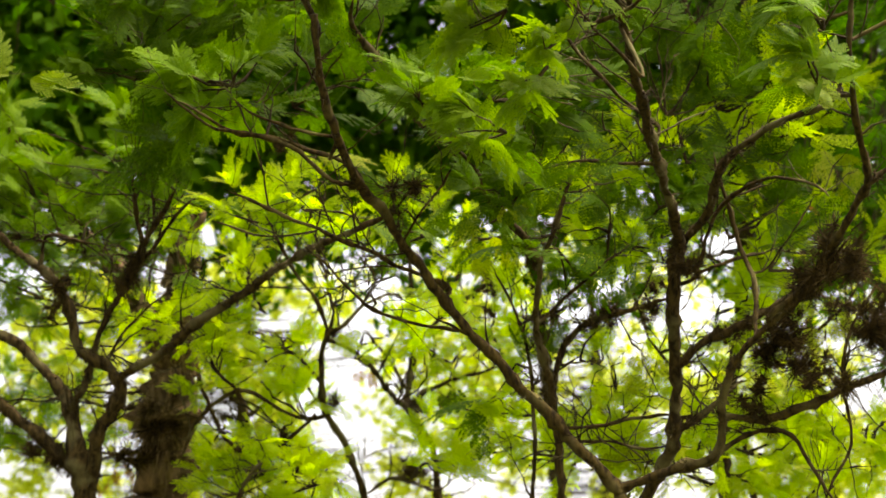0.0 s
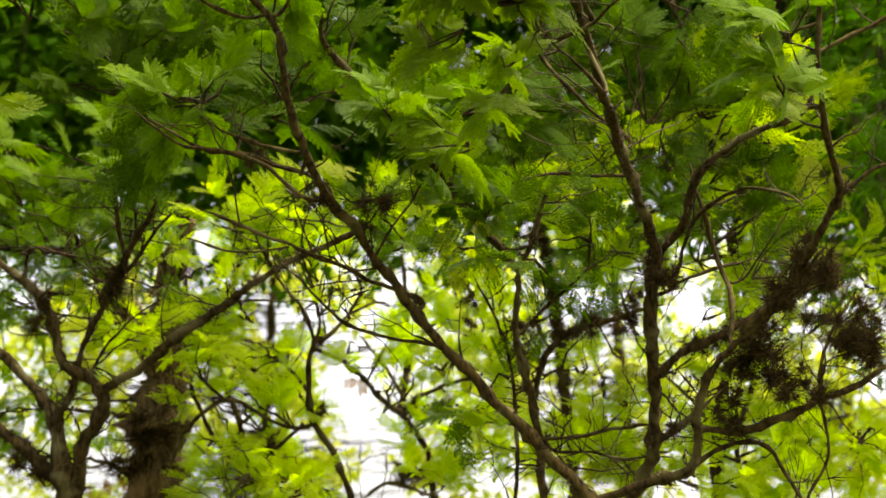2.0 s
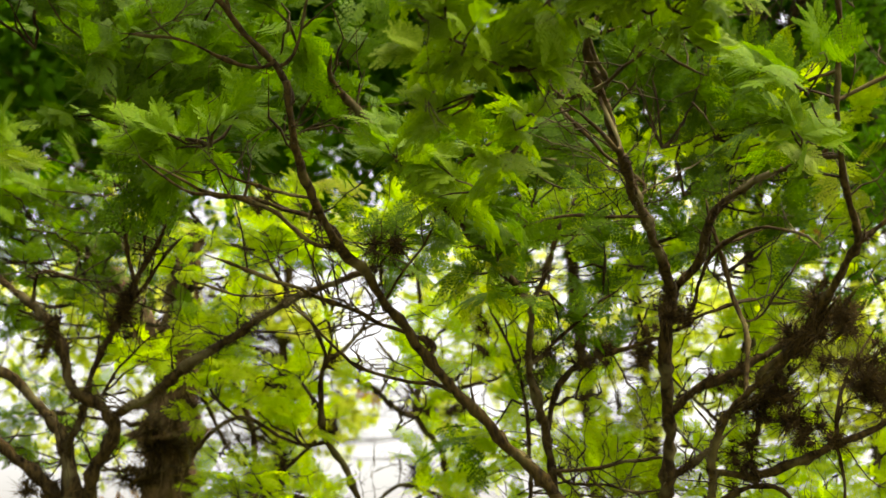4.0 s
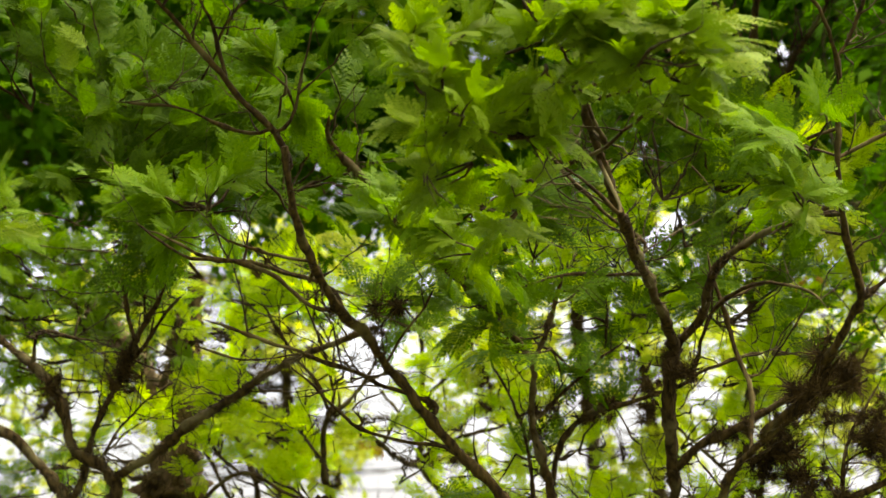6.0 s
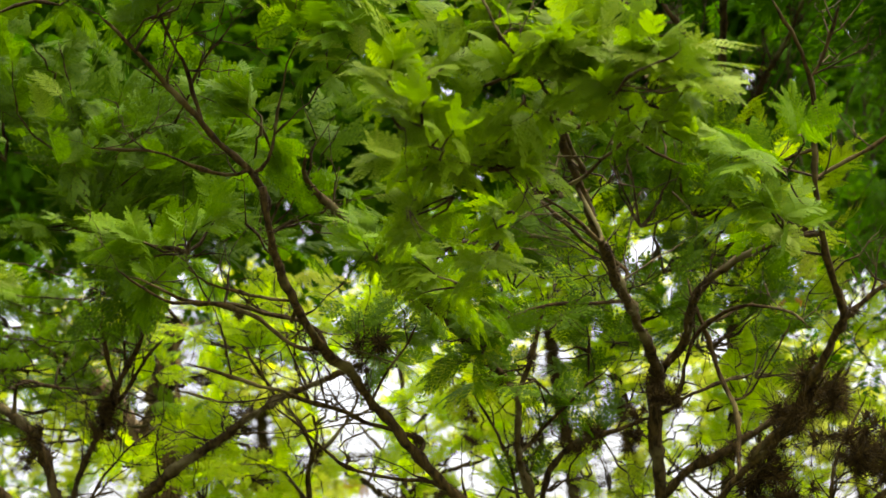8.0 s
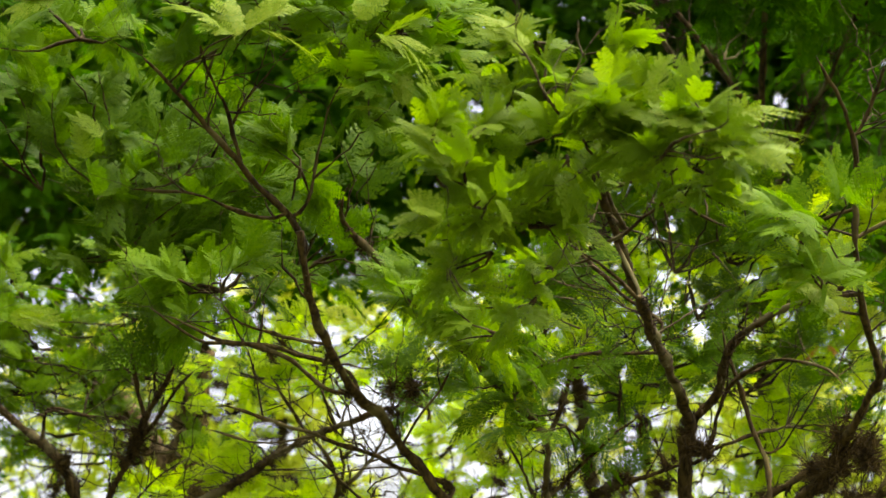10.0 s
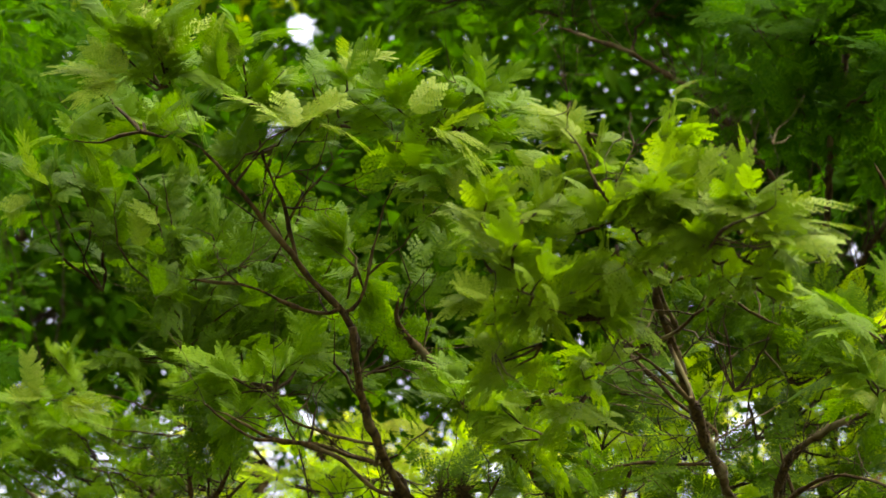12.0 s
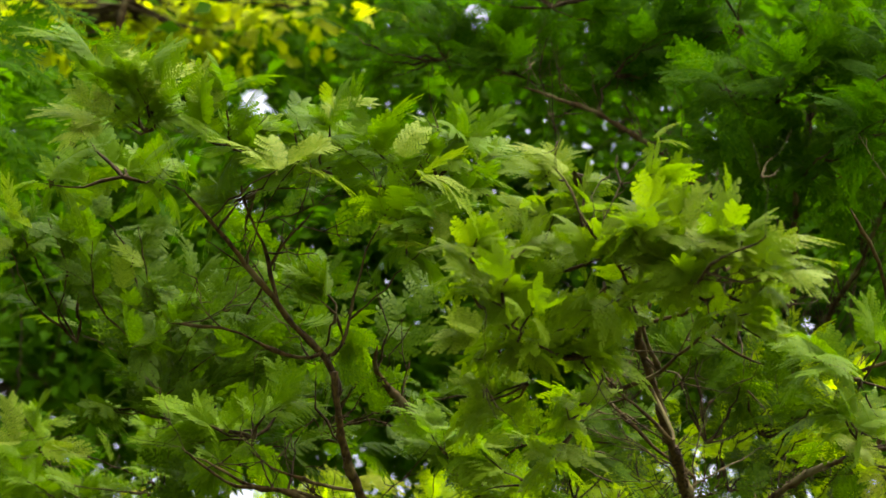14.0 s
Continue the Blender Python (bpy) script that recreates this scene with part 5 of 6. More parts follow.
spray(deepright, (-0.001, 5.247, 4.773), (0.269, 0.25, 0.185), 12, 7, "mid", single=0, size=1.01)
spray(deepright, (-0.319, 5.327, 4.897), (0.273, 0.25, 0.154), 12, 7, "mid", single=0, size=1.01)
spray(deepright, (0.597, 5.124, 4.896), (0.264, 0.25, 0.132), 10, 7, "mid", single=0, size=1.01)
spray(deepright, (0.172, 5.098, 5.042), (0.495, 0.25, 0.148), 14, 7, "mid", single=0, size=1.01)
spray(deepright, (0.911, 4.233, 4.187), (0.122, 0.15, 0.135), 6, 6, "mid", single=0, size=1.01)
yellow_leaves(deepright, (0.983, 4.982, 3.394), (0.046, 0.1, 0.061), 6)
yellow_leaves(deepright, (0.779, 5.401, 3.322), (0.033, 0.1, 0.066), 3)
finish(deepright, LEAF_DEEP_SHADE)

canopy = thing("tree", (-3.982, 12.411, 0), "leafy tree behind, its shade put into the leaf colour", "tree", "trees of the thicket")
limb(canopy, "trunk", (-3.982, 12.411, -0.05, 0.11), (-4.022, 12.381, 3.473, 0.057), (-3.996, 12.191, 4.553, 0.045), (-3.614, 11.93, 6.029, 0.034), (-2.326, 11.594, 7.935, 0.028), (-1.988, 11.319, 9.496, 0.017), mat=BARK_DARK)
haze_of_leaves(canopy, (-2.66, 10.521, 5.385), (0.81, 1.2, 0.356), 1350, "broad", size=1.28)
haze_of_leaves(canopy, (-1.622, 10.782, 5.632), (0.932, 1.2, 0.433), 2250, "broad", size=1.28)
haze_of_leaves(canopy, (-2.42, 10.664, 6.301), (1.264, 1.2, 0.599), 2700, "broad", size=1.28)
haze_of_leaves(canopy, (-1.089, 10.932, 6.508), (1.298, 1.2, 0.615), 2700, "broad", size=1.28)
haze_of_leaves(canopy, (-2.459, 10.302, 6.048), (1.123, 1.2, 0.963), 2700, "broad", size=1.28)
haze_of_leaves(canopy, (-3.952, 14.814, 9.834), (1.649, 1.2, 0.942), 2700, "broad", size=1.58)
# Next two: near foliage added beyond the view's left edge to block side light.
haze_of_leaves(canopy, (-2.235, 5.759, 3.599), (0.459, 0.9, 0.459), 1800, "coarse", size=1.0)
haze_of_leaves(canopy, (-2.106, 5.084, 4.548), (0.486, 0.9, 0.567), 2160, "coarse", size=1.0)
haze_of_leaves(canopy, (-3.835, 14.075, 8.263), (1.237, 1.2, 0.883), 2250, "broad", size=1.58)
haze_of_leaves(canopy, (-2.926, 14.237, 7.347), (1.546, 1.2, 1.104), 2700, "broad", size=1.58)
haze_of_leaves(canopy, (-2.585, 12.413, 6.174), (1.34, 1.2, 0.995), 2400, "broad", size=1.32)
haze_of_leaves(canopy, (-4.417, 15.723, 10.434), (1.752, 1.2, 1.252), 3600, "broad", size=1.58)
finish(canopy, LEAF_DEEP_SHADE)

canopytwo = thing("tree", (0.748, 12.699, 0), "leafy tree behind, its shade put into the leaf colour", "tree", "trees of the thicket")
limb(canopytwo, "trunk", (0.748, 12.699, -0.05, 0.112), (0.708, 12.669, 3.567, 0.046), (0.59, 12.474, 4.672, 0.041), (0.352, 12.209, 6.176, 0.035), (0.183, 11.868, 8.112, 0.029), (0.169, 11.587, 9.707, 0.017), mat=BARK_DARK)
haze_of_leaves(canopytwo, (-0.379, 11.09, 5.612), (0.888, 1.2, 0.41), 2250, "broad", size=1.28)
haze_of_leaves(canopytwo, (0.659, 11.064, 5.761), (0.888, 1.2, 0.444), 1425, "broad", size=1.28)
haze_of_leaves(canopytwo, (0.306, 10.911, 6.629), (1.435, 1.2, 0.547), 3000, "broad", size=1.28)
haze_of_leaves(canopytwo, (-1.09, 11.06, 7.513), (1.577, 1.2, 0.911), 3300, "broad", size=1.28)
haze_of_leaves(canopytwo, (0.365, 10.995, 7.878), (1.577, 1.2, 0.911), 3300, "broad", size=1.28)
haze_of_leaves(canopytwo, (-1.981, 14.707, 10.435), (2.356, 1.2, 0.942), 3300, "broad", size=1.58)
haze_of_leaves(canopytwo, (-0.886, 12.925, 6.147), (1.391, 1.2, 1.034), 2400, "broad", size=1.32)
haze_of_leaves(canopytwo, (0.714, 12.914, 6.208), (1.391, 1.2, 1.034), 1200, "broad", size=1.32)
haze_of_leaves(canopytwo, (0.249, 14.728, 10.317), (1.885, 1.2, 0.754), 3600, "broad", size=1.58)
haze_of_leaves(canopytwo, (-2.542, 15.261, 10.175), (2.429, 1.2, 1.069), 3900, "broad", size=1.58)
finish(canopytwo, LEAF_DEEP_SHADE)

canopythree = thing("tree", (2.954, 11.804, 0), "leafy tree behind, its shade put into the leaf colour", "tree", "trees of the thicket")
limb(canopythree, "trunk", (2.954, 11.804, -0.05, 0.104), (2.914, 11.774, 3.46, 0.049), (2.79, 11.593, 4.488, 0.043), (2.455, 11.347, 5.885, 0.032), (2.115, 11.029, 7.683, 0.027), (1.944, 10.768, 9.165, 0.016), mat=BARK_DARK)
haze_of_leaves(canopythree, (1.769, 10.53, 5.335), (0.842, 1.2, 0.421), 1200, "broad", size=1.28)
haze_of_leaves(canopythree, (2.59, 10.517, 5.409), (0.648, 1.2, 0.648), 1950, "broad", size=1.28)
haze_of_leaves(canopythree, (1.826, 10.656, 6.347), (1.264, 1.2, 0.599), 2700, "broad", size=1.28)
haze_of_leaves(canopythree, (1.697, 10.563, 6.873), (1.331, 1.2, 0.998), 3300, "broad", size=1.28)
haze_of_leaves(canopythree, (2.179, 10.971, 8.017), (1.226, 1.2, 0.561), 2250, "broad", size=1.28)
# Two clumps added close by on the right, mostly unseen, to shade the thicket.
haze_of_leaves(canopythree, (1.726, 5.087, 4.53), (0.486, 0.9, 0.567), 2160, "coarse", size=1.0)
haze_of_leaves(canopythree, (1.983, 6.23, 3.804), (0.479, 0.9, 0.498), 1560, "coarse", size=1.0)
haze_of_leaves(canopythree, (2.219, 12.443, 6.001), (1.148, 1.2, 0.842), 1500, "broad", size=1.32)
haze_of_leaves(canopythree, (2.208, 14.749, 10.202), (1.649, 1.2, 0.942), 3300, "broad", size=1.58)
haze_of_leaves(canopythree, (2.215, 11.811, 6.707), (0.92, 1.2, 0.699), 2250, "broad", size=1.28)
finish(canopythree, LEAF_DEEP_SHADE)

bright = thing("tree", (-2.14, 19.832, 0), "sunlit yellow-green bushy tree far behind", "tree", "trees of the thicket")
limb(bright, "trunk", (-2.14, 19.832, -0.05, 0.175), (-2.18, 19.802, 4.579, 0.073), (-2.147, 19.599, 5.727, 0.054), (-2.061, 19.343, 7.183, 0.036), mat=BARK_DARK)
haze_of_leaves(bright, (-4.05, 19.48, 6.402), (0.353, 0.8, 0.353), 286, "broad", size=1.5, loose=0.7)
haze_of_leaves(bright, (-3.568, 19.541, 6.059), (0.353, 0.8, 0.353), 286, "broad", size=1.5, loose=0.7)
haze_of_leaves(bright, (-2.236, 19.364, 7.064), (0.294, 0.8, 0.294), 220, "broad", size=1.5, loose=0.7)
haze_of_leaves(bright, (-1.637, 19.424, 6.719), (0.236, 0.8, 0.236), 176, "broad", size=1.5, loose=0.7)
haze_of_leaves(bright, (-1.854, 19.589, 5.788), (0.412, 0.8, 0.294), 330, "broad", size=1.5, loose=0.7)
haze_of_leaves(bright, (-2.134, 19.701, 5.151), (0.53, 0.8, 0.412), 484, "broad", size=1.5, loose=0.7)
haze_of_leaves(bright, (-0.316, 19.728, 4.999), (0.353, 0.8, 0.353), 308, "broad", size=1.5, loose=0.7)
haze_of_leaves(bright, (-0.39, 19.504, 6.267), (0.177, 0.8, 0.294), 198, "broad", size=1.5, loose=0.7)
haze_of_leaves(bright, (-3.592, 19.397, 6.874), (0.353, 0.8, 0.353), 286, "broad", size=1.5, loose=0.7)
haze_of_leaves(bright, (-2.606, 19.682, 5.261), (0.353, 0.8, 0.471), 330, "broad", size=1.5, loose=0.7)
haze_of_leaves(bright, (-4.324, 19.593, 5.761), (0.294, 0.8, 0.294), 240, "broad", size=1.5, loose=0.7)
haze_of_leaves(bright, (-3.942, 19.755, 4.845), (0.353, 0.8, 0.294), 260, "broad", size=1.5, loose=0.7)
haze_of_leaves(bright, (-3.499, 19.602, 5.712), (0.294, 0.8, 0.294), 240, "broad", size=1.5, loose=0.7)
haze_of_leaves(bright, (-2.393, 19.518, 6.187), (0.294, 0.8, 0.236), 200, "broad", size=1.2, loose=0.8)
haze_of_leaves(bright, (-1.366, 19.76, 4.816), (0.353, 0.8, 0.236), 250, "broad", size=1.2, loose=0.8)
haze_of_leaves(bright, (-4.545, 19.500, 6.211), (0.302, 0.8, 0.242), 130, "broad", size=1.3, loose=0.7)
haze_of_leaves(bright, (-4.207, 19.500, 6.516), (0.272, 0.8, 0.218), 120, "broad", size=1.3, loose=0.7)
haze_of_leaves(bright, (-3.940, 19.500, 5.971), (0.240, 0.8, 0.192), 110, "broad", size=1.3, loose=0.7)
haze_of_leaves(bright, (-4.679, 19.500, 5.551), (0.241, 0.8, 0.193), 100, "broad", size=1.3, loose=0.7)
haze_of_leaves(bright, (-3.682, 19.500, 6.700), (0.211, 0.8, 0.169), 90, "broad", size=1.3, loose=0.7)
haze_of_leaves(bright, (-4.357, 19.500, 5.080), (0.239, 0.8, 0.191), 90, "broad", size=1.3, loose=0.7)
haze_of_leaves(bright, (-1.789, 19.500, 7.071), (0.269, 0.8, 0.215), 120, "broad", size=1.3, loose=0.7)
haze_of_leaves(bright, (-1.071, 19.500, 6.949), (0.298, 0.8, 0.238), 130, "broad", size=1.3, loose=0.7)
haze_of_leaves(bright, (-1.301, 19.500, 6.520), (0.178, 0.8, 0.142), 70, "broad", size=1.3, loose=0.7)
haze_of_leaves(bright, (-2.516, 19.500, 6.518), (0.239, 0.8, 0.191), 100, "broad", size=1.3, loose=0.7)
haze_of_leaves(bright, (-4.982, 19.500, 5.372), (0.241, 0.8, 0.193), 100, "broad", size=1.3, loose=0.7)
haze_of_leaves(bright, (-4.625, 19.500, 4.724), (0.239, 0.8, 0.191), 100, "broad", size=1.3, loose=0.7)
haze_of_leaves(bright, (-4.228, 19.500, 4.375), (0.237, 0.8, 0.190), 100, "broad", size=1.3, loose=0.7)
haze_of_leaves(bright, (-3.685, 19.500, 5.369), (0.267, 0.8, 0.214), 120, "broad", size=1.3, loose=0.7)
haze_of_leaves(bright, (-3.370, 19.500, 4.781), (0.236, 0.8, 0.189), 100, "broad", size=1.3, loose=0.7)
haze_of_leaves(bright, (-2.317, 19.500, 4.605), (0.263, 0.8, 0.210), 120, "broad", size=1.3, loose=0.7)
haze_of_leaves(bright, (-1.870, 19.500, 5.542), (0.205, 0.8, 0.164), 90, "broad", size=1.3, loose=0.7)
haze_of_leaves(bright, (-1.740, 19.500, 4.778), (0.233, 0.8, 0.186), 110, "broad", size=1.3, loose=0.7)
haze_of_leaves(bright, (-0.930, 19.500, 5.010), (0.233, 0.8, 0.186), 110, "broad", size=1.3, loose=0.7)
haze_of_leaves(bright, (-2.644, 19.500, 5.961), (0.237, 0.8, 0.189), 100, "broad", size=1.3, loose=0.7)
haze_of_leaves(bright, (-5.013, 19.500, 5.969), (0.242, 0.8, 0.194), 90, "broad", size=1.3, loose=0.7)
haze_of_leaves(bright, (-0.818, 19.500, 5.657), (0.234, 0.8, 0.187), 100, "broad", size=1.3, loose=0.7)
finish(bright, LEAF_BROAD_SUNLIT)

brighttwo = thing("tree", (1.716, 19.825, 0), "sunlit yellow-green bushy tree far behind", "tree", "trees of the thicket")
limb(brighttwo, "trunk", (1.716, 19.825, -0.05, 0.175), (1.676, 19.795, 4.62, 0.073), (1.556, 19.592, 5.766, 0.054), (1.434, 19.336, 7.22, 0.036), mat=BARK_DARK)
haze_of_leaves(brighttwo, (0.08, 19.483, 6.388), (0.353, 0.8, 0.353), 308, "broad", size=1.5, loose=0.7)
haze_of_leaves(brighttwo, (0.322, 19.595, 5.753), (0.471, 0.8, 0.412), 440, "broad", size=1.5, loose=0.7)
haze_of_leaves(brighttwo, (1.434, 19.315, 7.338), (0.353, 0.8, 0.294), 264, "broad", size=1.5, loose=0.7)
haze_of_leaves(brighttwo, (2.085, 19.693, 5.196), (0.53, 0.8, 0.471), 550, "broad", size=1.5, loose=0.7)
haze_of_leaves(brighttwo, (0.607, 19.379, 6.977), (0.353, 0.8, 0.294), 250, "broad", size=1.2, loose=0.8)
haze_of_leaves(brighttwo, (0.973, 19.735, 4.955), (0.471, 0.8, 0.294), 300, "broad", size=1.2, loose=0.8)
haze_of_leaves(brighttwo, (1.556, 19.582, 5.824), (0.471, 0.8, 0.412), 350, "broad", size=1.2, loose=0.8)
haze_of_leaves(brighttwo, (2.38, 19.53, 6.123), (0.412, 0.8, 0.353), 260, "broad", size=1.2, loose=0.8)
haze_of_leaves(brighttwo, (2.027, 19.448, 6.584), (0.353, 0.8, 0.294), 220, "broad", size=1.2, loose=0.8)
haze_of_leaves(brighttwo, (-0.119, 19.500, 7.012), (0.268, 0.8, 0.214), 120, "broad", size=1.3, loose=0.7)
haze_of_leaves(brighttwo, (1.002, 19.500, 6.220), (0.266, 0.8, 0.213), 110, "broad", size=1.3, loose=0.7)
haze_of_leaves(brighttwo, (1.813, 19.500, 5.683), (0.235, 0.8, 0.188), 110, "broad", size=1.3, loose=0.7)
haze_of_leaves(brighttwo, (0.352, 19.500, 5.443), (0.205, 0.8, 0.164), 80, "broad", size=1.3, loose=0.7)
haze_of_leaves(brighttwo, (1.045, 19.500, 4.975), (0.233, 0.8, 0.187), 100, "broad", size=1.3, loose=0.7)
haze_of_leaves(brighttwo, (-0.175, 19.500, 5.478), (0.263, 0.8, 0.210), 120, "broad", size=1.3, loose=0.7)
haze_of_leaves(brighttwo, (0.112, 19.500, 4.776), (0.232, 0.8, 0.186), 110, "broad", size=1.3, loose=0.7)
haze_of_leaves(brighttwo, (-0.292, 19.500, 4.257), (0.231, 0.8, 0.185), 100, "broad", size=1.3, loose=0.7)
haze_of_leaves(brighttwo, (1.145, 19.500, 4.543), (0.261, 0.8, 0.209), 120, "broad", size=1.3, loose=0.7)
haze_of_leaves(brighttwo, (0.926, 19.500, 5.241), (0.233, 0.8, 0.186), 100, "broad", size=1.3, loose=0.7)
finish(brighttwo, LEAF_BROAD_SUNLIT)

brightthree = thing("tree", (4.054, 19.82, 0), "sunlit yellow-green bushy tree far behind", "tree", "trees of the thicket")
limb(brightthree, "trunk", (4.054, 19.82, -0.05, 0.175), (4.014, 19.79, 4.645, 0.073), (3.85, 19.588, 5.791, 0.054), (3.686, 19.332, 7.245, 0.036), mat=BARK_DARK)
haze_of_leaves(brightthree, (2.967, 19.6, 5.724), (0.471, 0.8, 0.412), 440, "broad", size=1.5, loose=0.7)
haze_of_leaves(brightthree, (4.136, 19.699, 5.161), (0.707, 0.8, 0.471), 660, "broad", size=1.5, loose=0.7)
haze_of_leaves(brightthree, (4.396, 19.351, 7.135), (0.353, 0.8, 0.353), 286, "broad", size=1.5, loose=0.7)
haze_of_leaves(brightthree, (3.615, 19.578, 5.846), (0.471, 0.8, 0.353), 280, "broad", size=1.2, loose=0.8)
haze_of_leaves(brightthree, (3.256, 19.741, 4.922), (0.648, 0.8, 0.353), 400, "broad", size=1.2, loose=0.8)
haze_of_leaves(brightthree, (2.73, 19.671, 5.318), (0.412, 0.8, 0.353), 260, "broad", size=1.2, loose=0.8)
haze_of_leaves(brightthree, (3.002, 19.500, 6.284), (0.298, 0.8, 0.239), 130, "broad", size=1.3, loose=0.7)
haze_of_leaves(brightthree, (3.997, 19.500, 6.225), (0.301, 0.8, 0.240), 130, "broad", size=1.3, loose=0.7)
haze_of_leaves(brightthree, (4.147, 19.500, 6.833), (0.243, 0.8, 0.194), 100, "broad", size=1.3, loose=0.7)
haze_of_leaves(brightthree, (2.378, 19.500, 7.015), (0.240, 0.8, 0.192), 100, "broad", size=1.3, loose=0.7)
haze_of_leaves(brightthree, (3.497, 19.500, 5.568), (0.297, 0.8, 0.238), 120, "broad", size=1.3, loose=0.7)
haze_of_leaves(brightthree, (1.747, 19.500, 5.768), (0.235, 0.8, 0.188), 100, "broad", size=1.3, loose=0.7)
haze_of_leaves(brightthree, (2.622, 19.500, 5.943), (0.266, 0.8, 0.213), 120, "broad", size=1.3, loose=0.7)
haze_of_leaves(brightthree, (2.984, 19.500, 4.772), (0.264, 0.8, 0.211), 120, "broad", size=1.3, loose=0.7)
haze_of_leaves(brightthree, (3.586, 19.500, 5.468), (0.267, 0.8, 0.213), 120, "broad", size=1.3, loose=0.7)
finish(brightthree, LEAF_BROAD_SUNLIT)

sunlit_tall = thing("tree", (-3.251, 10.17, 0), "tall sunlit yellow-green tree far behind", "tree", "trees of the thicket")
limb(sunlit_tall, "trunk", (-3.251, 10.17, -0.05, 0.09), (-3.291, 10.14, 4.663, 0.033), (-2.927, 9.922, 5.9, 0.029), (-2.323, 9.722, 7.034, 0.021), (-2.129, 9.574, 7.876, 0.012), mat=BARK_DARK)
haze_of_leaves(sunlit_tall, (-2.215, 10.104, 7.747), (0.084, 0.15, 0.058), 46, "broad", size=1.8, loose=0.8)
haze_of_leaves(sunlit_tall, (-1.92, 10.123, 7.639), (0.097, 0.15, 0.068), 54, "broad", size=1.8, loose=0.8)
haze_of_leaves(sunlit_tall, (-1.713, 10.134, 7.578), (0.078, 0.15, 0.055), 43, "broad", size=1.8, loose=0.8)
haze_of_leaves(sunlit_tall, (-2.035, 10.144, 7.524), (0.071, 0.15, 0.049), 39, "broad", size=1.8, loose=0.8)
haze_of_leaves(sunlit_tall, (-2.456, 10.102, 7.759), (0.084, 0.15, 0.058), 46, "broad", size=1.8, loose=0.8)
haze_of_leaves(sunlit_tall, (-1.29, 10.11, 7.716), (0.058, 0.15, 0.042), 32, "broad", size=1.8, loose=0.8)
haze_of_leaves(sunlit_tall, (-1.148, 10.104, 7.75), (0.052, 0.15, 0.036), 28, "broad", size=1.8, loose=0.8)
haze_of_leaves(sunlit_tall, (-2.641, 10.116, 7.679), (0.078, 0.15, 0.055), 43, "broad", size=1.8, loose=0.8)
haze_of_leaves(sunlit_tall, (-2.863, 10.122, 7.645), (0.091, 0.15, 0.065), 50, "broad", size=1.8, loose=0.8)
haze_of_leaves(sunlit_tall, (-3.024, 10.102, 7.763), (0.084, 0.15, 0.058), 46, "broad", size=1.8, loose=0.8)
haze_of_leaves(sunlit_tall, (-1.563, 10.111, 7.707), (0.058, 0.15, 0.042), 32, "broad", size=1.8, loose=0.8)
haze_of_leaves(sunlit_tall, (-2.328, 10.132, 7.589), (0.065, 0.15, 0.045), 36, "broad", size=1.8, loose=0.8)
haze_of_leaves(sunlit_tall, (-2.767, 10.097, 7.786), (0.071, 0.15, 0.049), 39, "broad", size=1.8, loose=0.8)
finish(sunlit_tall, LEAF_SUNLIT)

lacy = thing("tree", (0.905, 5.72, 0), "slim tree with airy feathery leaves, backlight in their colour", "tree", "trees of the thicket")
limb(lacy, "trunk", (0.905, 5.72, -0.05, 0.034), (0.865, 5.69, 2.548, 0.009), (0.833, 5.649, 2.779, 0.008), (0.885, 5.614, 2.979, 0.007), (0.852, 5.573, 3.214, 0.006), (0.802, 5.537, 3.416, 0.003), mat=BARK_DARK)
limb(lacy, "branch", (0.833, 5.652, 2.762, 0.006), (0.684, 5.534, 2.857, 0.004), (0.524, 5.408, 2.996, 0.003), (0.448, 5.277, 3.163, 0.002), mat=BARK_DARK)
limb(lacy, "branch", (0.876, 5.62, 2.946, 0.006), (1.002, 5.505, 3.024, 0.004), (1.132, 5.378, 3.165, 0.002), mat=BARK_DARK)
limb(lacy, "branch", (0.841, 5.661, 2.713, 0.006), (0.983, 5.554, 2.746, 0.004), (1.16, 5.452, 2.746, 0.002), mat=BARK_DARK)
limb(lacy, "branch", (0.856, 5.678, 2.615, 0.006), (0.849, 5.678, 2.614, 0.006), (0.617, 5.572, 2.645, 0.004), (0.409, 5.454, 2.738, 0.002), mat=BARK_DARK)
side_twigs(lacy, 16)
stubble(lacy, 180)
spray(lacy, (0.46, 5.212, 3.245), (0.135, 0.3, 0.111), 3, 9, "mid", single=0, size=0.59)
spray(lacy, (0.795, 5.267, 2.933), (0.135, 0.3, 0.111), 3, 9, "mid", single=0, size=0.59)
spray(lacy, (0.73, 5.3, 2.744), (0.135, 0.3, 0.111), 3, 9, "mid", single=0, size=0.59)
spray(lacy, (0.904, 5.305, 2.715), (0.135, 0.3, 0.111), 3, 9, "mid", single=0, size=0.59)
spray(lacy, (0.983, 5.324, 2.607), (0.135, 0.3, 0.111), 3, 9, "mid", single=0, size=0.59)
spray(lacy, (1.111, 5.308, 2.702), (0.135, 0.3, 0.111), 3, 9, "mid", single=0, size=0.59)
spray(lacy, (0.476, 5.281, 2.851), (0.135, 0.3, 0.111), 3, 9, "mid", single=0, size=0.59)
spray(lacy, (0.777, 5.33, 2.574), (0.135, 0.3, 0.111), 3, 9, "mid", single=0, size=0.59)
spray(lacy, (0.891, 5.25, 3.028), (0.135, 0.3, 0.111), 3, 9, "mid", single=0, size=0.59)
spray(lacy, (1.132, 5.224, 3.173), (0.135, 0.3, 0.111), 3, 9, "mid", single=0, size=0.59)
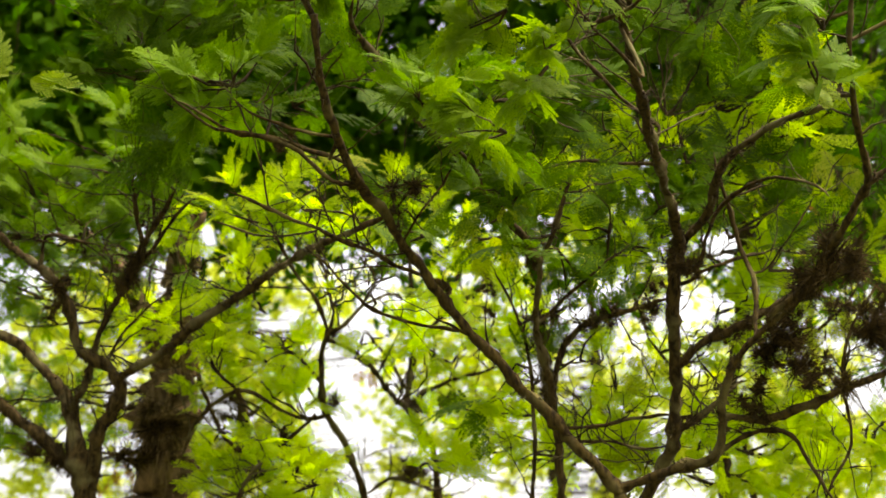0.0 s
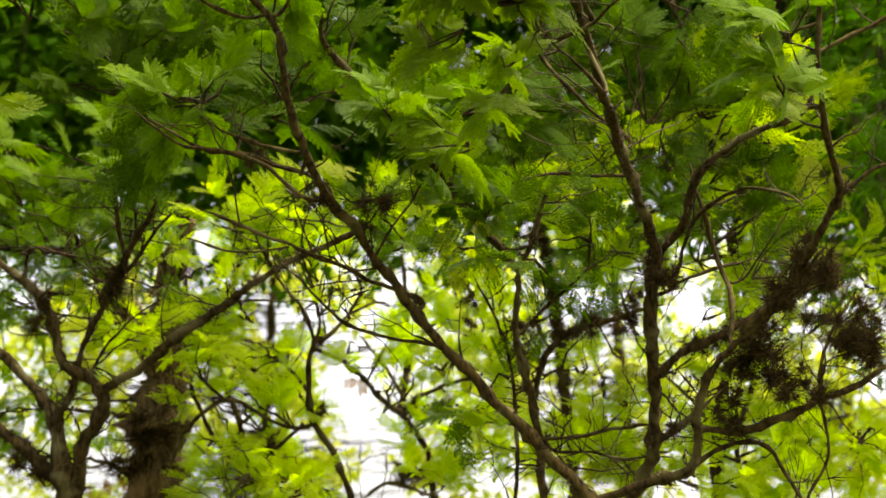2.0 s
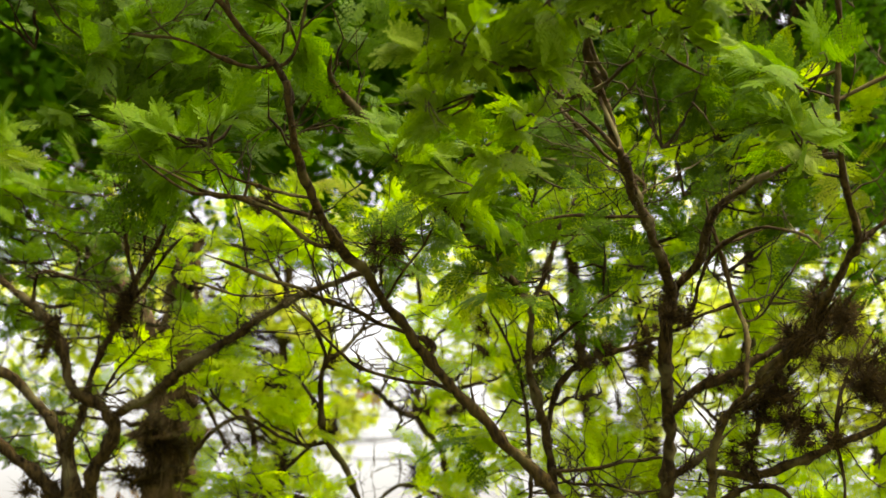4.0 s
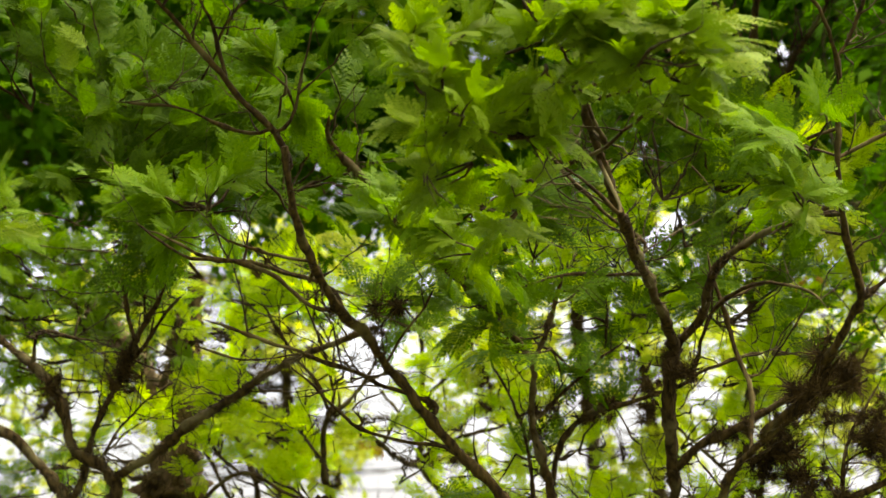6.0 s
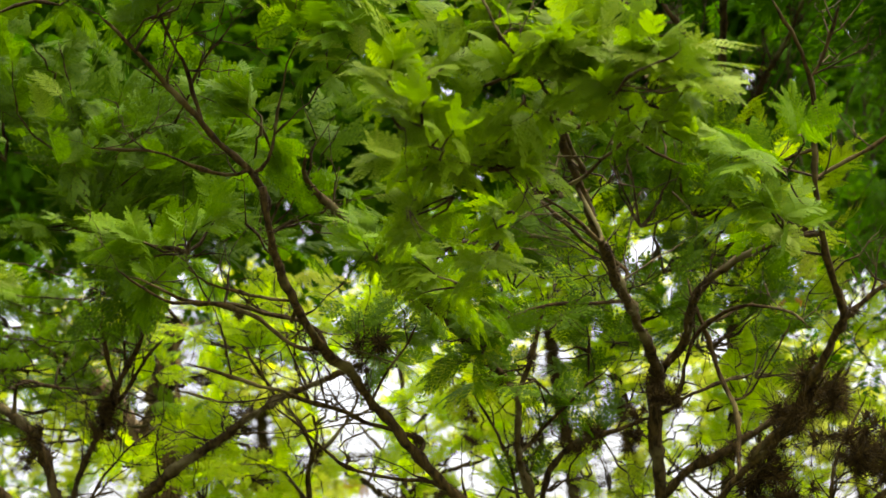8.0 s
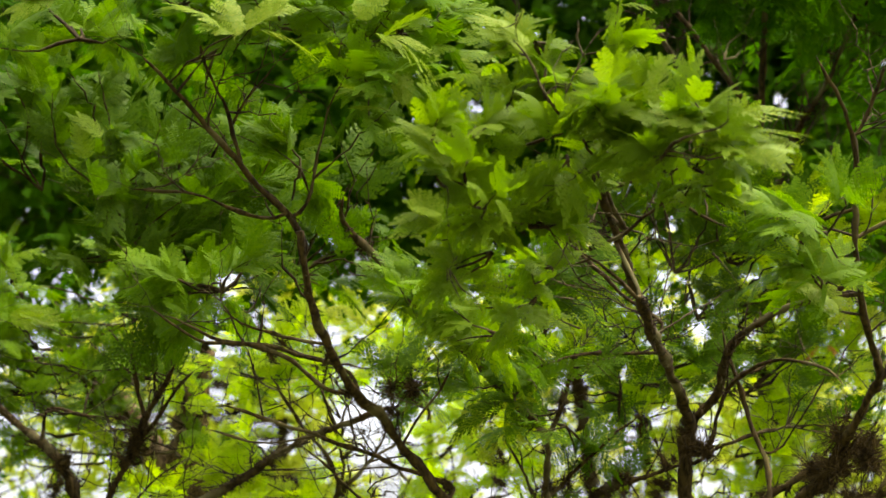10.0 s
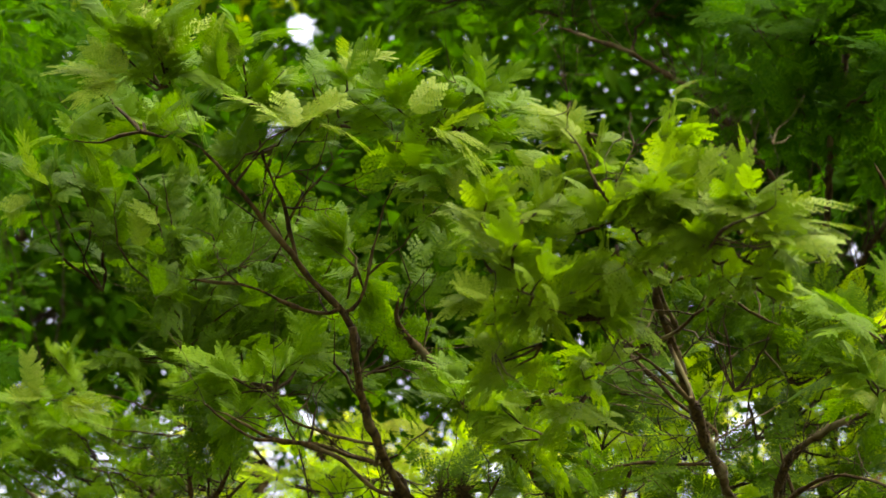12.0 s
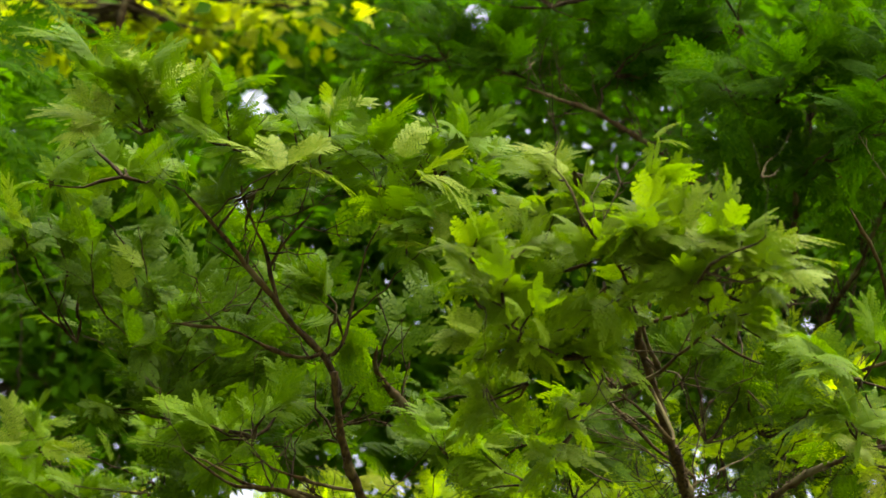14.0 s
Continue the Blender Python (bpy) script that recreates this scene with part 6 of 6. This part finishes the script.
spray(lacy, (0.86, 5.225, 3.17), (0.135, 0.3, 0.111), 3, 9, "mid", single=0, size=0.59)
spray(lacy, (0.68, 5.148, 3.605), (0.223, 0.25, 0.191), 6, 9, "mid", single=0, size=0.64)
spray(lacy, (0.919, 5.142, 3.643), (0.254, 0.25, 0.223), 8, 9, "mid", single=0, size=0.64)
spray(lacy, (0.46, 5.212, 3.245), (0.159, 0.25, 0.143), 5, 9, "mid", single=0, size=0.64)
spray(lacy, (0.796, 5.214, 3.233), (0.207, 0.25, 0.143), 6, 9, "mid", single=0, size=0.64)
spray(lacy, (0.303, 5.279, 3.442), (0.146, 0.2, 0.097), 5, 8, "mid", single=0, size=0.59)
spray(lacy, (0.459, 5.294, 3.355), (0.146, 0.2, 0.097), 5, 8, "mid", single=0, size=0.59)
spray(lacy, (0.718, 5.285, 3.405), (0.146, 0.2, 0.097), 4, 8, "mid", single=0, size=0.59)
spray(lacy, (0.273, 5.303, 3.304), (0.162, 0.2, 0.097), 5, 8, "mid", single=0, size=0.59)
spray(lacy, (0.993, 5.296, 3.344), (0.146, 0.2, 0.097), 4, 8, "mid", single=0, size=0.59)
spray(lacy, (0.314, 5.389, 3.394), (0.132, 0.2, 0.099), 4, 8, "mid", single=0, size=0.59)
spray(lacy, (0.872, 5.405, 3.303), (0.181, 0.2, 0.099), 5, 8, "mid", single=0, size=0.59)
spray(lacy, (0.065, 5.400, 2.841), (0.081, 0.14, 0.073), 2, 5, "mid", single=0, size=0.71)
spray(lacy, (0.057, 5.500, 2.678), (0.099, 0.14, 0.074), 2, 5, "mid", single=0, size=0.71)
spray(lacy, (0.145, 5.300, 3.033), (0.081, 0.14, 0.081), 2, 5, "mid", single=0, size=0.71)
spray(lacy, (0.431, 5.300, 2.869), (0.112, 0.14, 0.080), 3, 5, "mid", single=0, size=0.71)
spray(lacy, (0.355, 5.400, 2.725), (0.130, 0.14, 0.065), 3, 5, "mid", single=0, size=0.71)
spray(lacy, (0.509, 5.400, 3.041), (0.115, 0.14, 0.082), 3, 5, "mid", single=0, size=0.71)
spray(lacy, (0.471, 5.300, 2.564), (0.111, 0.14, 0.056), 2, 5, "mid", single=0, size=0.71)
spray(lacy, (0.701, 5.400, 2.923), (0.082, 0.14, 0.099), 3, 5, "mid", single=0, size=0.71)
spray(lacy, (0.696, 5.300, 2.691), (0.080, 0.14, 0.080), 2, 5, "mid", single=0, size=0.71)
spray(lacy, (0.800, 5.400, 2.579), (0.114, 0.14, 0.057), 2, 5, "mid", single=0, size=0.71)
spray(lacy, (0.859, 5.400, 2.823), (0.099, 0.14, 0.082), 2, 5, "mid", single=0, size=0.71)
spray(lacy, (1.077, 5.400, 2.659), (0.115, 0.14, 0.099), 3, 5, "mid", single=0, size=0.71)
spray(lacy, (1.190, 5.500, 2.594), (0.084, 0.14, 0.067), 2, 5, "mid", single=0, size=0.71)
spray(lacy, (0.902, 5.500, 3.081), (0.102, 0.14, 0.085), 2, 5, "mid", single=0, size=0.71)
spray(lacy, (0.823, 5.600, 3.247), (0.104, 0.14, 0.069), 2, 5, "mid", single=0, size=0.71)
spray(lacy, (0.463, 5.200, 3.189), (0.112, 0.14, 0.064), 2, 5, "mid", single=0, size=0.71)
spray(lacy, (0.304, 5.200, 3.206), (0.096, 0.14, 0.064), 2, 5, "mid", single=0, size=0.71)
spray(lacy, (0.920, 5.500, 3.466), (0.155, 0.14, 0.086), 4, 5, "mid", single=0, size=0.71)
spray(lacy, (-0.083, 5.500, 3.187), (0.084, 0.14, 0.067), 2, 5, "mid", single=0, size=0.71)
spray(lacy, (-0.033, 5.600, 3.038), (0.068, 0.14, 0.068), 2, 5, "mid", single=0, size=0.71)
spray(lacy, (-0.119, 5.700, 2.816), (0.086, 0.14, 0.069), 2, 5, "mid", single=0, size=0.71)
spray(lacy, (0.249, 5.600, 2.628), (0.101, 0.14, 0.067), 2, 5, "mid", single=0, size=0.71)
spray(lacy, (1.174, 5.600, 3.105), (0.104, 0.14, 0.087), 2, 5, "mid", single=0, size=0.71)
spray(lacy, (1.084, 5.600, 3.336), (0.105, 0.14, 0.070), 2, 5, "mid", single=0, size=0.71)
spray(lacy, (0.692, 5.600, 3.426), (0.104, 0.14, 0.070), 2, 5, "mid", single=0, size=0.71)
spray(lacy, (0.468, 4.900, 3.481), (0.090, 0.14, 0.075), 4, 6, "mid", single=0, size=0.7)
spray(lacy, (0.613, 5.000, 3.529), (0.093, 0.14, 0.077), 4, 6, "mid", single=0, size=0.7)
spray(lacy, (0.698, 4.900, 3.688), (0.092, 0.14, 0.077), 4, 6, "mid", single=0, size=0.7)
spray(lacy, (0.357, 4.800, 3.360), (0.088, 0.14, 0.059), 3, 6, "mid", single=0, size=0.7)
spray(lacy, (0.786, 4.600, 3.354), (0.100, 0.14, 0.085), 4, 6, "mid", single=0, size=0.7)
spray(lacy, (0.733, 4.400, 3.407), (0.069, 0.14, 0.055), 3, 6, "mid", single=0, size=0.7)
yellow_leaves(lacy, (0.396, 5.000, 2.793), (0.035, 0.05, 0.035), 4)
yellow_leaves(lacy, (0.516, 5.200, 2.662), (0.03, 0.05, 0.03), 3)
yellow_leaves(lacy, (1.024, 5.400, 3.020), (0.025, 0.05, 0.025), 3)
yellow_leaves(lacy, (0.060, 5.300, 2.654), (0.035, 0.05, 0.035), 3)
yellow_leaves(lacy, (0.921, 5.000, 3.273), (0.02, 0.05, 0.02), 2, 0.5, LEAF_DRY)
spray(lacy, (0.294, 4.750, 2.851), (0.065, 0.14, 0.051), 3, 7, "mid", single=0, size=0.52)
spray(lacy, (0.380, 4.800, 2.685), (0.072, 0.14, 0.051), 3, 7, "mid", single=0, size=0.52)
spray(lacy, (0.290, 4.750, 2.560), (0.071, 0.14, 0.050), 3, 7, "mid", single=0, size=0.52)
spray(lacy, (0.440, 4.850, 2.592), (0.066, 0.14, 0.044), 3, 7, "mid", single=0, size=0.52)
spray(lacy, (0.631, 4.800, 2.863), (0.051, 0.14, 0.059), 3, 7, "mid", single=0, size=0.52)
spray(lacy, (0.616, 4.850, 2.696), (0.051, 0.14, 0.059), 3, 7, "mid", single=0, size=0.52)
spray(lacy, (0.656, 4.750, 2.519), (0.065, 0.14, 0.043), 3, 7, "mid", single=0, size=0.52)
spray(lacy, (0.807, 4.800, 2.585), (0.073, 0.14, 0.058), 3, 7, "mid", single=0, size=0.52)
spray(lacy, (0.894, 4.750, 2.491), (0.072, 0.14, 0.043), 3, 7, "mid", single=0, size=0.52)
spray(lacy, (1.037, 4.800, 2.614), (0.059, 0.14, 0.059), 3, 7, "mid", single=0, size=0.52)
spray(lacy, (0.774, 4.900, 2.826), (0.060, 0.14, 0.060), 3, 7, "mid", single=0, size=0.52)
spray(lacy, (0.464, 4.850, 2.996), (0.067, 0.14, 0.059), 3, 7, "mid", single=0, size=0.52)
spray(lacy, (0.736, 4.900, 3.009), (0.060, 0.14, 0.060), 3, 7, "mid", single=0, size=0.52)
spray(lacy, (0.079, 4.900, 2.825), (0.059, 0.14, 0.052), 3, 7, "mid", single=0, size=0.52)
spray(lacy, (0.035, 4.850, 2.680), (0.058, 0.14, 0.051), 3, 7, "mid", single=0, size=0.52)
spray(lacy, (0.106, 4.800, 2.497), (0.065, 0.14, 0.043), 3, 7, "mid", single=0, size=0.52)
spray(lacy, (0.563, 4.900, 3.195), (0.061, 0.14, 0.061), 3, 7, "mid", single=0, size=0.52)
spray(lacy, (0.802, 4.900, 3.164), (0.069, 0.14, 0.061), 3, 7, "mid", single=0, size=0.52)
spray(lacy, (0.694, 4.950, 3.322), (0.070, 0.14, 0.062), 3, 7, "mid", single=0, size=0.52)
finish(lacy, LEAF_BACKLIT)

lacytwo = thing("tree", (-0.664, 5.921, 0), "slim tree with airy feathery leaves, backlight in their colour", "tree", "trees of the thicket")
limb(lacytwo, "trunk", (-0.664, 5.921, -0.05, 0.035), (-0.704, 5.891, 2.561, 0.009), (-0.675, 5.849, 2.8, 0.008), (-0.751, 5.8, 3.075, 0.007), (-0.686, 5.754, 3.336, 0.006), (-0.62, 5.717, 3.548, 0.003), mat=BARK_DARK)
limb(lacytwo, "branch", (-0.684, 5.843, 2.834, 0.006), (-0.564, 5.729, 2.901, 0.005), (-0.455, 5.617, 2.965, 0.002), mat=BARK_DARK)
limb(lacytwo, "branch", (-0.683, 5.861, 2.730, 0.006), (-0.69, 5.861, 2.731, 0.006), (-0.804, 5.733, 2.881, 0.005), (-0.832, 5.594, 3.095, 0.002), mat=BARK_DARK)
limb(lacytwo, "branch", (-0.692, 5.873, 2.662, 0.006), (-0.698, 5.873, 2.663, 0.006), (-0.524, 5.777, 2.632, 0.005), (-0.381, 5.681, 2.601, 0.002), mat=BARK_DARK)
side_twigs(lacytwo, 16)
stubble(lacytwo, 180)
spray(lacytwo, (-0.647, 5.217, 3.217), (0.135, 0.3, 0.111), 3, 9, "mid", single=0, size=0.59)
spray(lacytwo, (-0.521, 5.191, 3.362), (0.135, 0.3, 0.111), 3, 9, "mid", single=0, size=0.59)
spray(lacytwo, (-0.732, 5.297, 2.76), (0.135, 0.3, 0.111), 3, 9, "mid", single=0, size=0.59)
spray(lacytwo, (-0.622, 5.292, 2.792), (0.135, 0.3, 0.111), 3, 9, "mid", single=0, size=0.59)
spray(lacytwo, (-0.68, 5.327, 2.59), (0.135, 0.3, 0.111), 3, 9, "mid", single=0, size=0.59)
spray(lacytwo, (-0.474, 5.335, 2.545), (0.135, 0.3, 0.111), 3, 9, "mid", single=0, size=0.59)
spray(lacytwo, (-0.722, 5.253, 3.011), (0.135, 0.3, 0.111), 3, 9, "mid", single=0, size=0.59)
spray(lacytwo, (-0.529, 5.269, 2.919), (0.135, 0.3, 0.111), 3, 9, "mid", single=0, size=0.59)
spray(lacytwo, (-0.391, 5.208, 3.268), (0.135, 0.3, 0.111), 3, 9, "mid", single=0, size=0.59)
spray(lacytwo, (-0.807, 5.22, 3.2), (0.135, 0.3, 0.111), 3, 9, "mid", single=0, size=0.59)
spray(lacytwo, (-0.919, 5.343, 3.077), (0.194, 0.2, 0.065), 4, 7, "mid", single=0, size=0.69)
spray(lacytwo, (-0.621, 5.200, 3.141), (0.128, 0.14, 0.080), 2, 5, "mid", single=0, size=0.76)
spray(lacytwo, (-0.586, 5.400, 2.900), (0.148, 0.14, 0.066), 3, 5, "mid", single=0, size=0.76)
spray(lacytwo, (-0.517, 5.500, 3.032), (0.084, 0.14, 0.050), 2, 5, "mid", single=0, size=0.76)
spray(lacytwo, (-0.389, 5.300, 3.201), (0.098, 0.14, 0.081), 2, 5, "mid", single=0, size=0.76)
spray(lacytwo, (-0.547, 5.400, 2.613), (0.162, 0.14, 0.073), 3, 5, "mid", single=0, size=0.76)
spray(lacytwo, (-0.766, 5.500, 3.015), (0.093, 0.14, 0.084), 2, 5, "mid", single=0, size=0.76)
spray(lacytwo, (-0.933, 5.400, 2.992), (0.066, 0.14, 0.066), 2, 5, "mid", single=0, size=0.76)
spray(lacytwo, (-0.282, 5.500, 2.947), (0.067, 0.14, 0.075), 2, 5, "mid", single=0, size=0.76)
spray(lacytwo, (-0.417, 5.600, 2.662), (0.101, 0.14, 0.067), 2, 5, "mid", single=0, size=0.76)
spray(lacytwo, (-0.716, 5.700, 2.782), (0.103, 0.14, 0.069), 2, 5, "mid", single=0, size=0.76)
spray(lacytwo, (-0.462, 5.700, 2.886), (0.069, 0.14, 0.069), 2, 5, "mid", single=0, size=0.76)
spray(lacytwo, (-0.822, 5.600, 3.250), (0.104, 0.14, 0.104), 2, 5, "mid", single=0, size=0.76)
yellow_leaves(lacytwo, (-1.065, 5.600, 2.653), (0.04, 0.05, 0.04), 4, 0.6, LEAF_DRY)
yellow_leaves(lacytwo, (-0.284, 5.600, 2.923), (0.02, 0.05, 0.02), 2, 0.5, LEAF_DRY)
spray(lacytwo, (-0.559, 4.900, 2.854), (0.075, 0.14, 0.052), 3, 7, "mid", single=0, size=0.52)
spray(lacytwo, (-0.487, 4.950, 2.758), (0.075, 0.14, 0.045), 3, 7, "mid", single=0, size=0.52)
spray(lacytwo, (-0.579, 4.900, 2.584), (0.067, 0.14, 0.052), 3, 7, "mid", single=0, size=0.52)
spray(lacytwo, (-0.412, 4.850, 2.518), (0.066, 0.14, 0.044), 3, 7, "mid", single=0, size=0.52)
spray(lacytwo, (-0.359, 4.950, 3.051), (0.061, 0.14, 0.061), 3, 7, "mid", single=0, size=0.52)
spray(lacytwo, (-0.237, 5.000, 2.893), (0.046, 0.14, 0.053), 3, 7, "mid", single=0, size=0.52)
spray(lacytwo, (-0.114, 4.950, 2.835), (0.052, 0.14, 0.052), 3, 7, "mid", single=0, size=0.52)
spray(lacytwo, (-0.038, 4.900, 2.512), (0.051, 0.14, 0.037), 2, 7, "mid", single=0, size=0.52)
spray(lacytwo, (-0.645, 4.950, 3.020), (0.069, 0.14, 0.053), 3, 7, "mid", single=0, size=0.52)
finish(lacytwo, LEAF_BACKLIT)

# ---- air plants on the branches ----
air_plant((0.492, 4.219, 2.887), 0.046)
air_plant((0.487, 4.192, 2.867), 0.054)
air_plant((0.46, 4.215, 2.911), 0.039)
air_plant((0.424, 4.366, 2.861), 0.037)
air_plant((0.403, 4.373, 2.817), 0.040)
air_plant((0.756, 3.927, 2.812), 0.056)
air_plant((0.796, 3.893, 2.834), 0.040)
air_plant((0.718, 3.942, 2.785), 0.037)
air_plant((0.691, 4.101, 2.635), 0.053)
air_plant((0.673, 4.092, 2.684), 0.043)
air_plant((0.807, 4.13, 2.585), 0.035)
air_plant((0.615, 4.12, 2.526), 0.041)
air_plant((0.845, 4.082, 2.742), 0.046)
air_plant((0.714, 3.996, 2.769), 0.047)
air_plant((0.798, 3.919, 2.801), 0.044)
air_plant((0.863, 4.139, 2.708), 0.044)
air_plant((0.914, 4.134, 2.732), 0.044)
air_plant((0.889, 4.132, 2.745), 0.048)
air_plant((0.895, 4.079, 2.759), 0.049)
air_plant((0.713, 4.1, 2.64), 0.049)
air_plant((0.707, 3.932, 2.789), 0.050)
air_plant((0.802, 3.919, 2.804), 0.048)
air_plant((0.919, 4.143, 2.683), 0.045)
air_plant((0.164, 4.57, 2.854), 0.047)
air_plant((0.156, 4.582, 2.787), 0.036)
air_plant((0.328, 4.569, 2.858), 0.044)
air_plant((0.287, 4.573, 2.839), 0.039)
air_plant((0.032, 4.607, 2.932), 0.039)
air_plant((-0.173, 6.158, 2.946), 0.052)
air_plant((-0.173, 6.215, 2.736), 0.052)
air_plant((-0.162, 6.214, 2.743), 0.048)
air_plant((-0.566, 5.608, 3.014), 0.044)
air_plant((-0.37, 5.194, 2.769), 0.034)
air_plant((-0.513, 5.213, 2.661), 0.028)
air_plant((-0.558, 5.511, 2.988), 0.043)
air_plant((-0.379, 5.144, 2.939), 0.028)
air_plant((-0.156, 3.94, 2.971), 0.041)
air_plant((-0.189, 3.966, 2.941), 0.029)
air_plant((-0.423, 3.826, 3.04), 0.031)
air_plant((-0.279, 3.842, 2.954), 0.026)
air_plant((-0.081, 4.034, 2.784), 0.022)
air_plant((0.035, 4.617, 2.875), 0.036)
air_plant((-0.063, 5.98, 2.92), 0.050)
air_plant((-1.059, 4.831, 2.527), 0.058)
air_plant((-1.124, 4.827, 2.549), 0.043)
air_plant((-0.88, 4.71, 2.979), 0.043)
air_plant((-0.87, 4.709, 2.989), 0.049)
air_plant((-0.848, 4.701, 3.032), 0.037)
air_plant((-1.051, 4.696, 2.944), 0.051)
air_plant((-1.072, 4.706, 2.888), 0.043)
air_plant((-0.924, 5.559, 2.773), 0.092)
air_plant((-0.944, 5.559, 2.656), 0.075)
air_plant((0.66, 4.035, 2.721), 0.038)
air_plant((0.642, 4.101, 2.636), 0.046)
air_plant((0.603, 4.111, 2.575), 0.037)
air_plant((0.625, 4.302, 2.76), 0.033)
air_plant((0.574, 4.314, 2.75), 0.034)
air_plant((0.742, 3.911, 2.849), 0.047)
air_plant((0.66, 4.096, 2.665), 0.058)
air_plant((0.623, 4.097, 2.655), 0.038)
air_plant((0.68, 4.036, 2.717), 0.040)
air_plant((0.776, 4.032, 2.737), 0.043)
air_plant((0.868, 4.088, 2.706), 0.043)
air_plant((0.767, 4.102, 2.626), 0.043)
air_plant((-0.853, 5.564, 2.859), 0.067)
air_plant((0.659, 4.050, 2.689), 0.045)
air_plant((0.715, 4.050, 2.576), 0.045)
air_plant((0.794, 4.050, 2.577), 0.045)
air_plant((0.904, 4.050, 2.702), 0.045)
air_plant((0.833, 4.050, 2.867), 0.05)
air_plant((0.725, 4.050, 2.790), 0.045)
air_plant((0.782, 4.050, 2.841), 0.05)
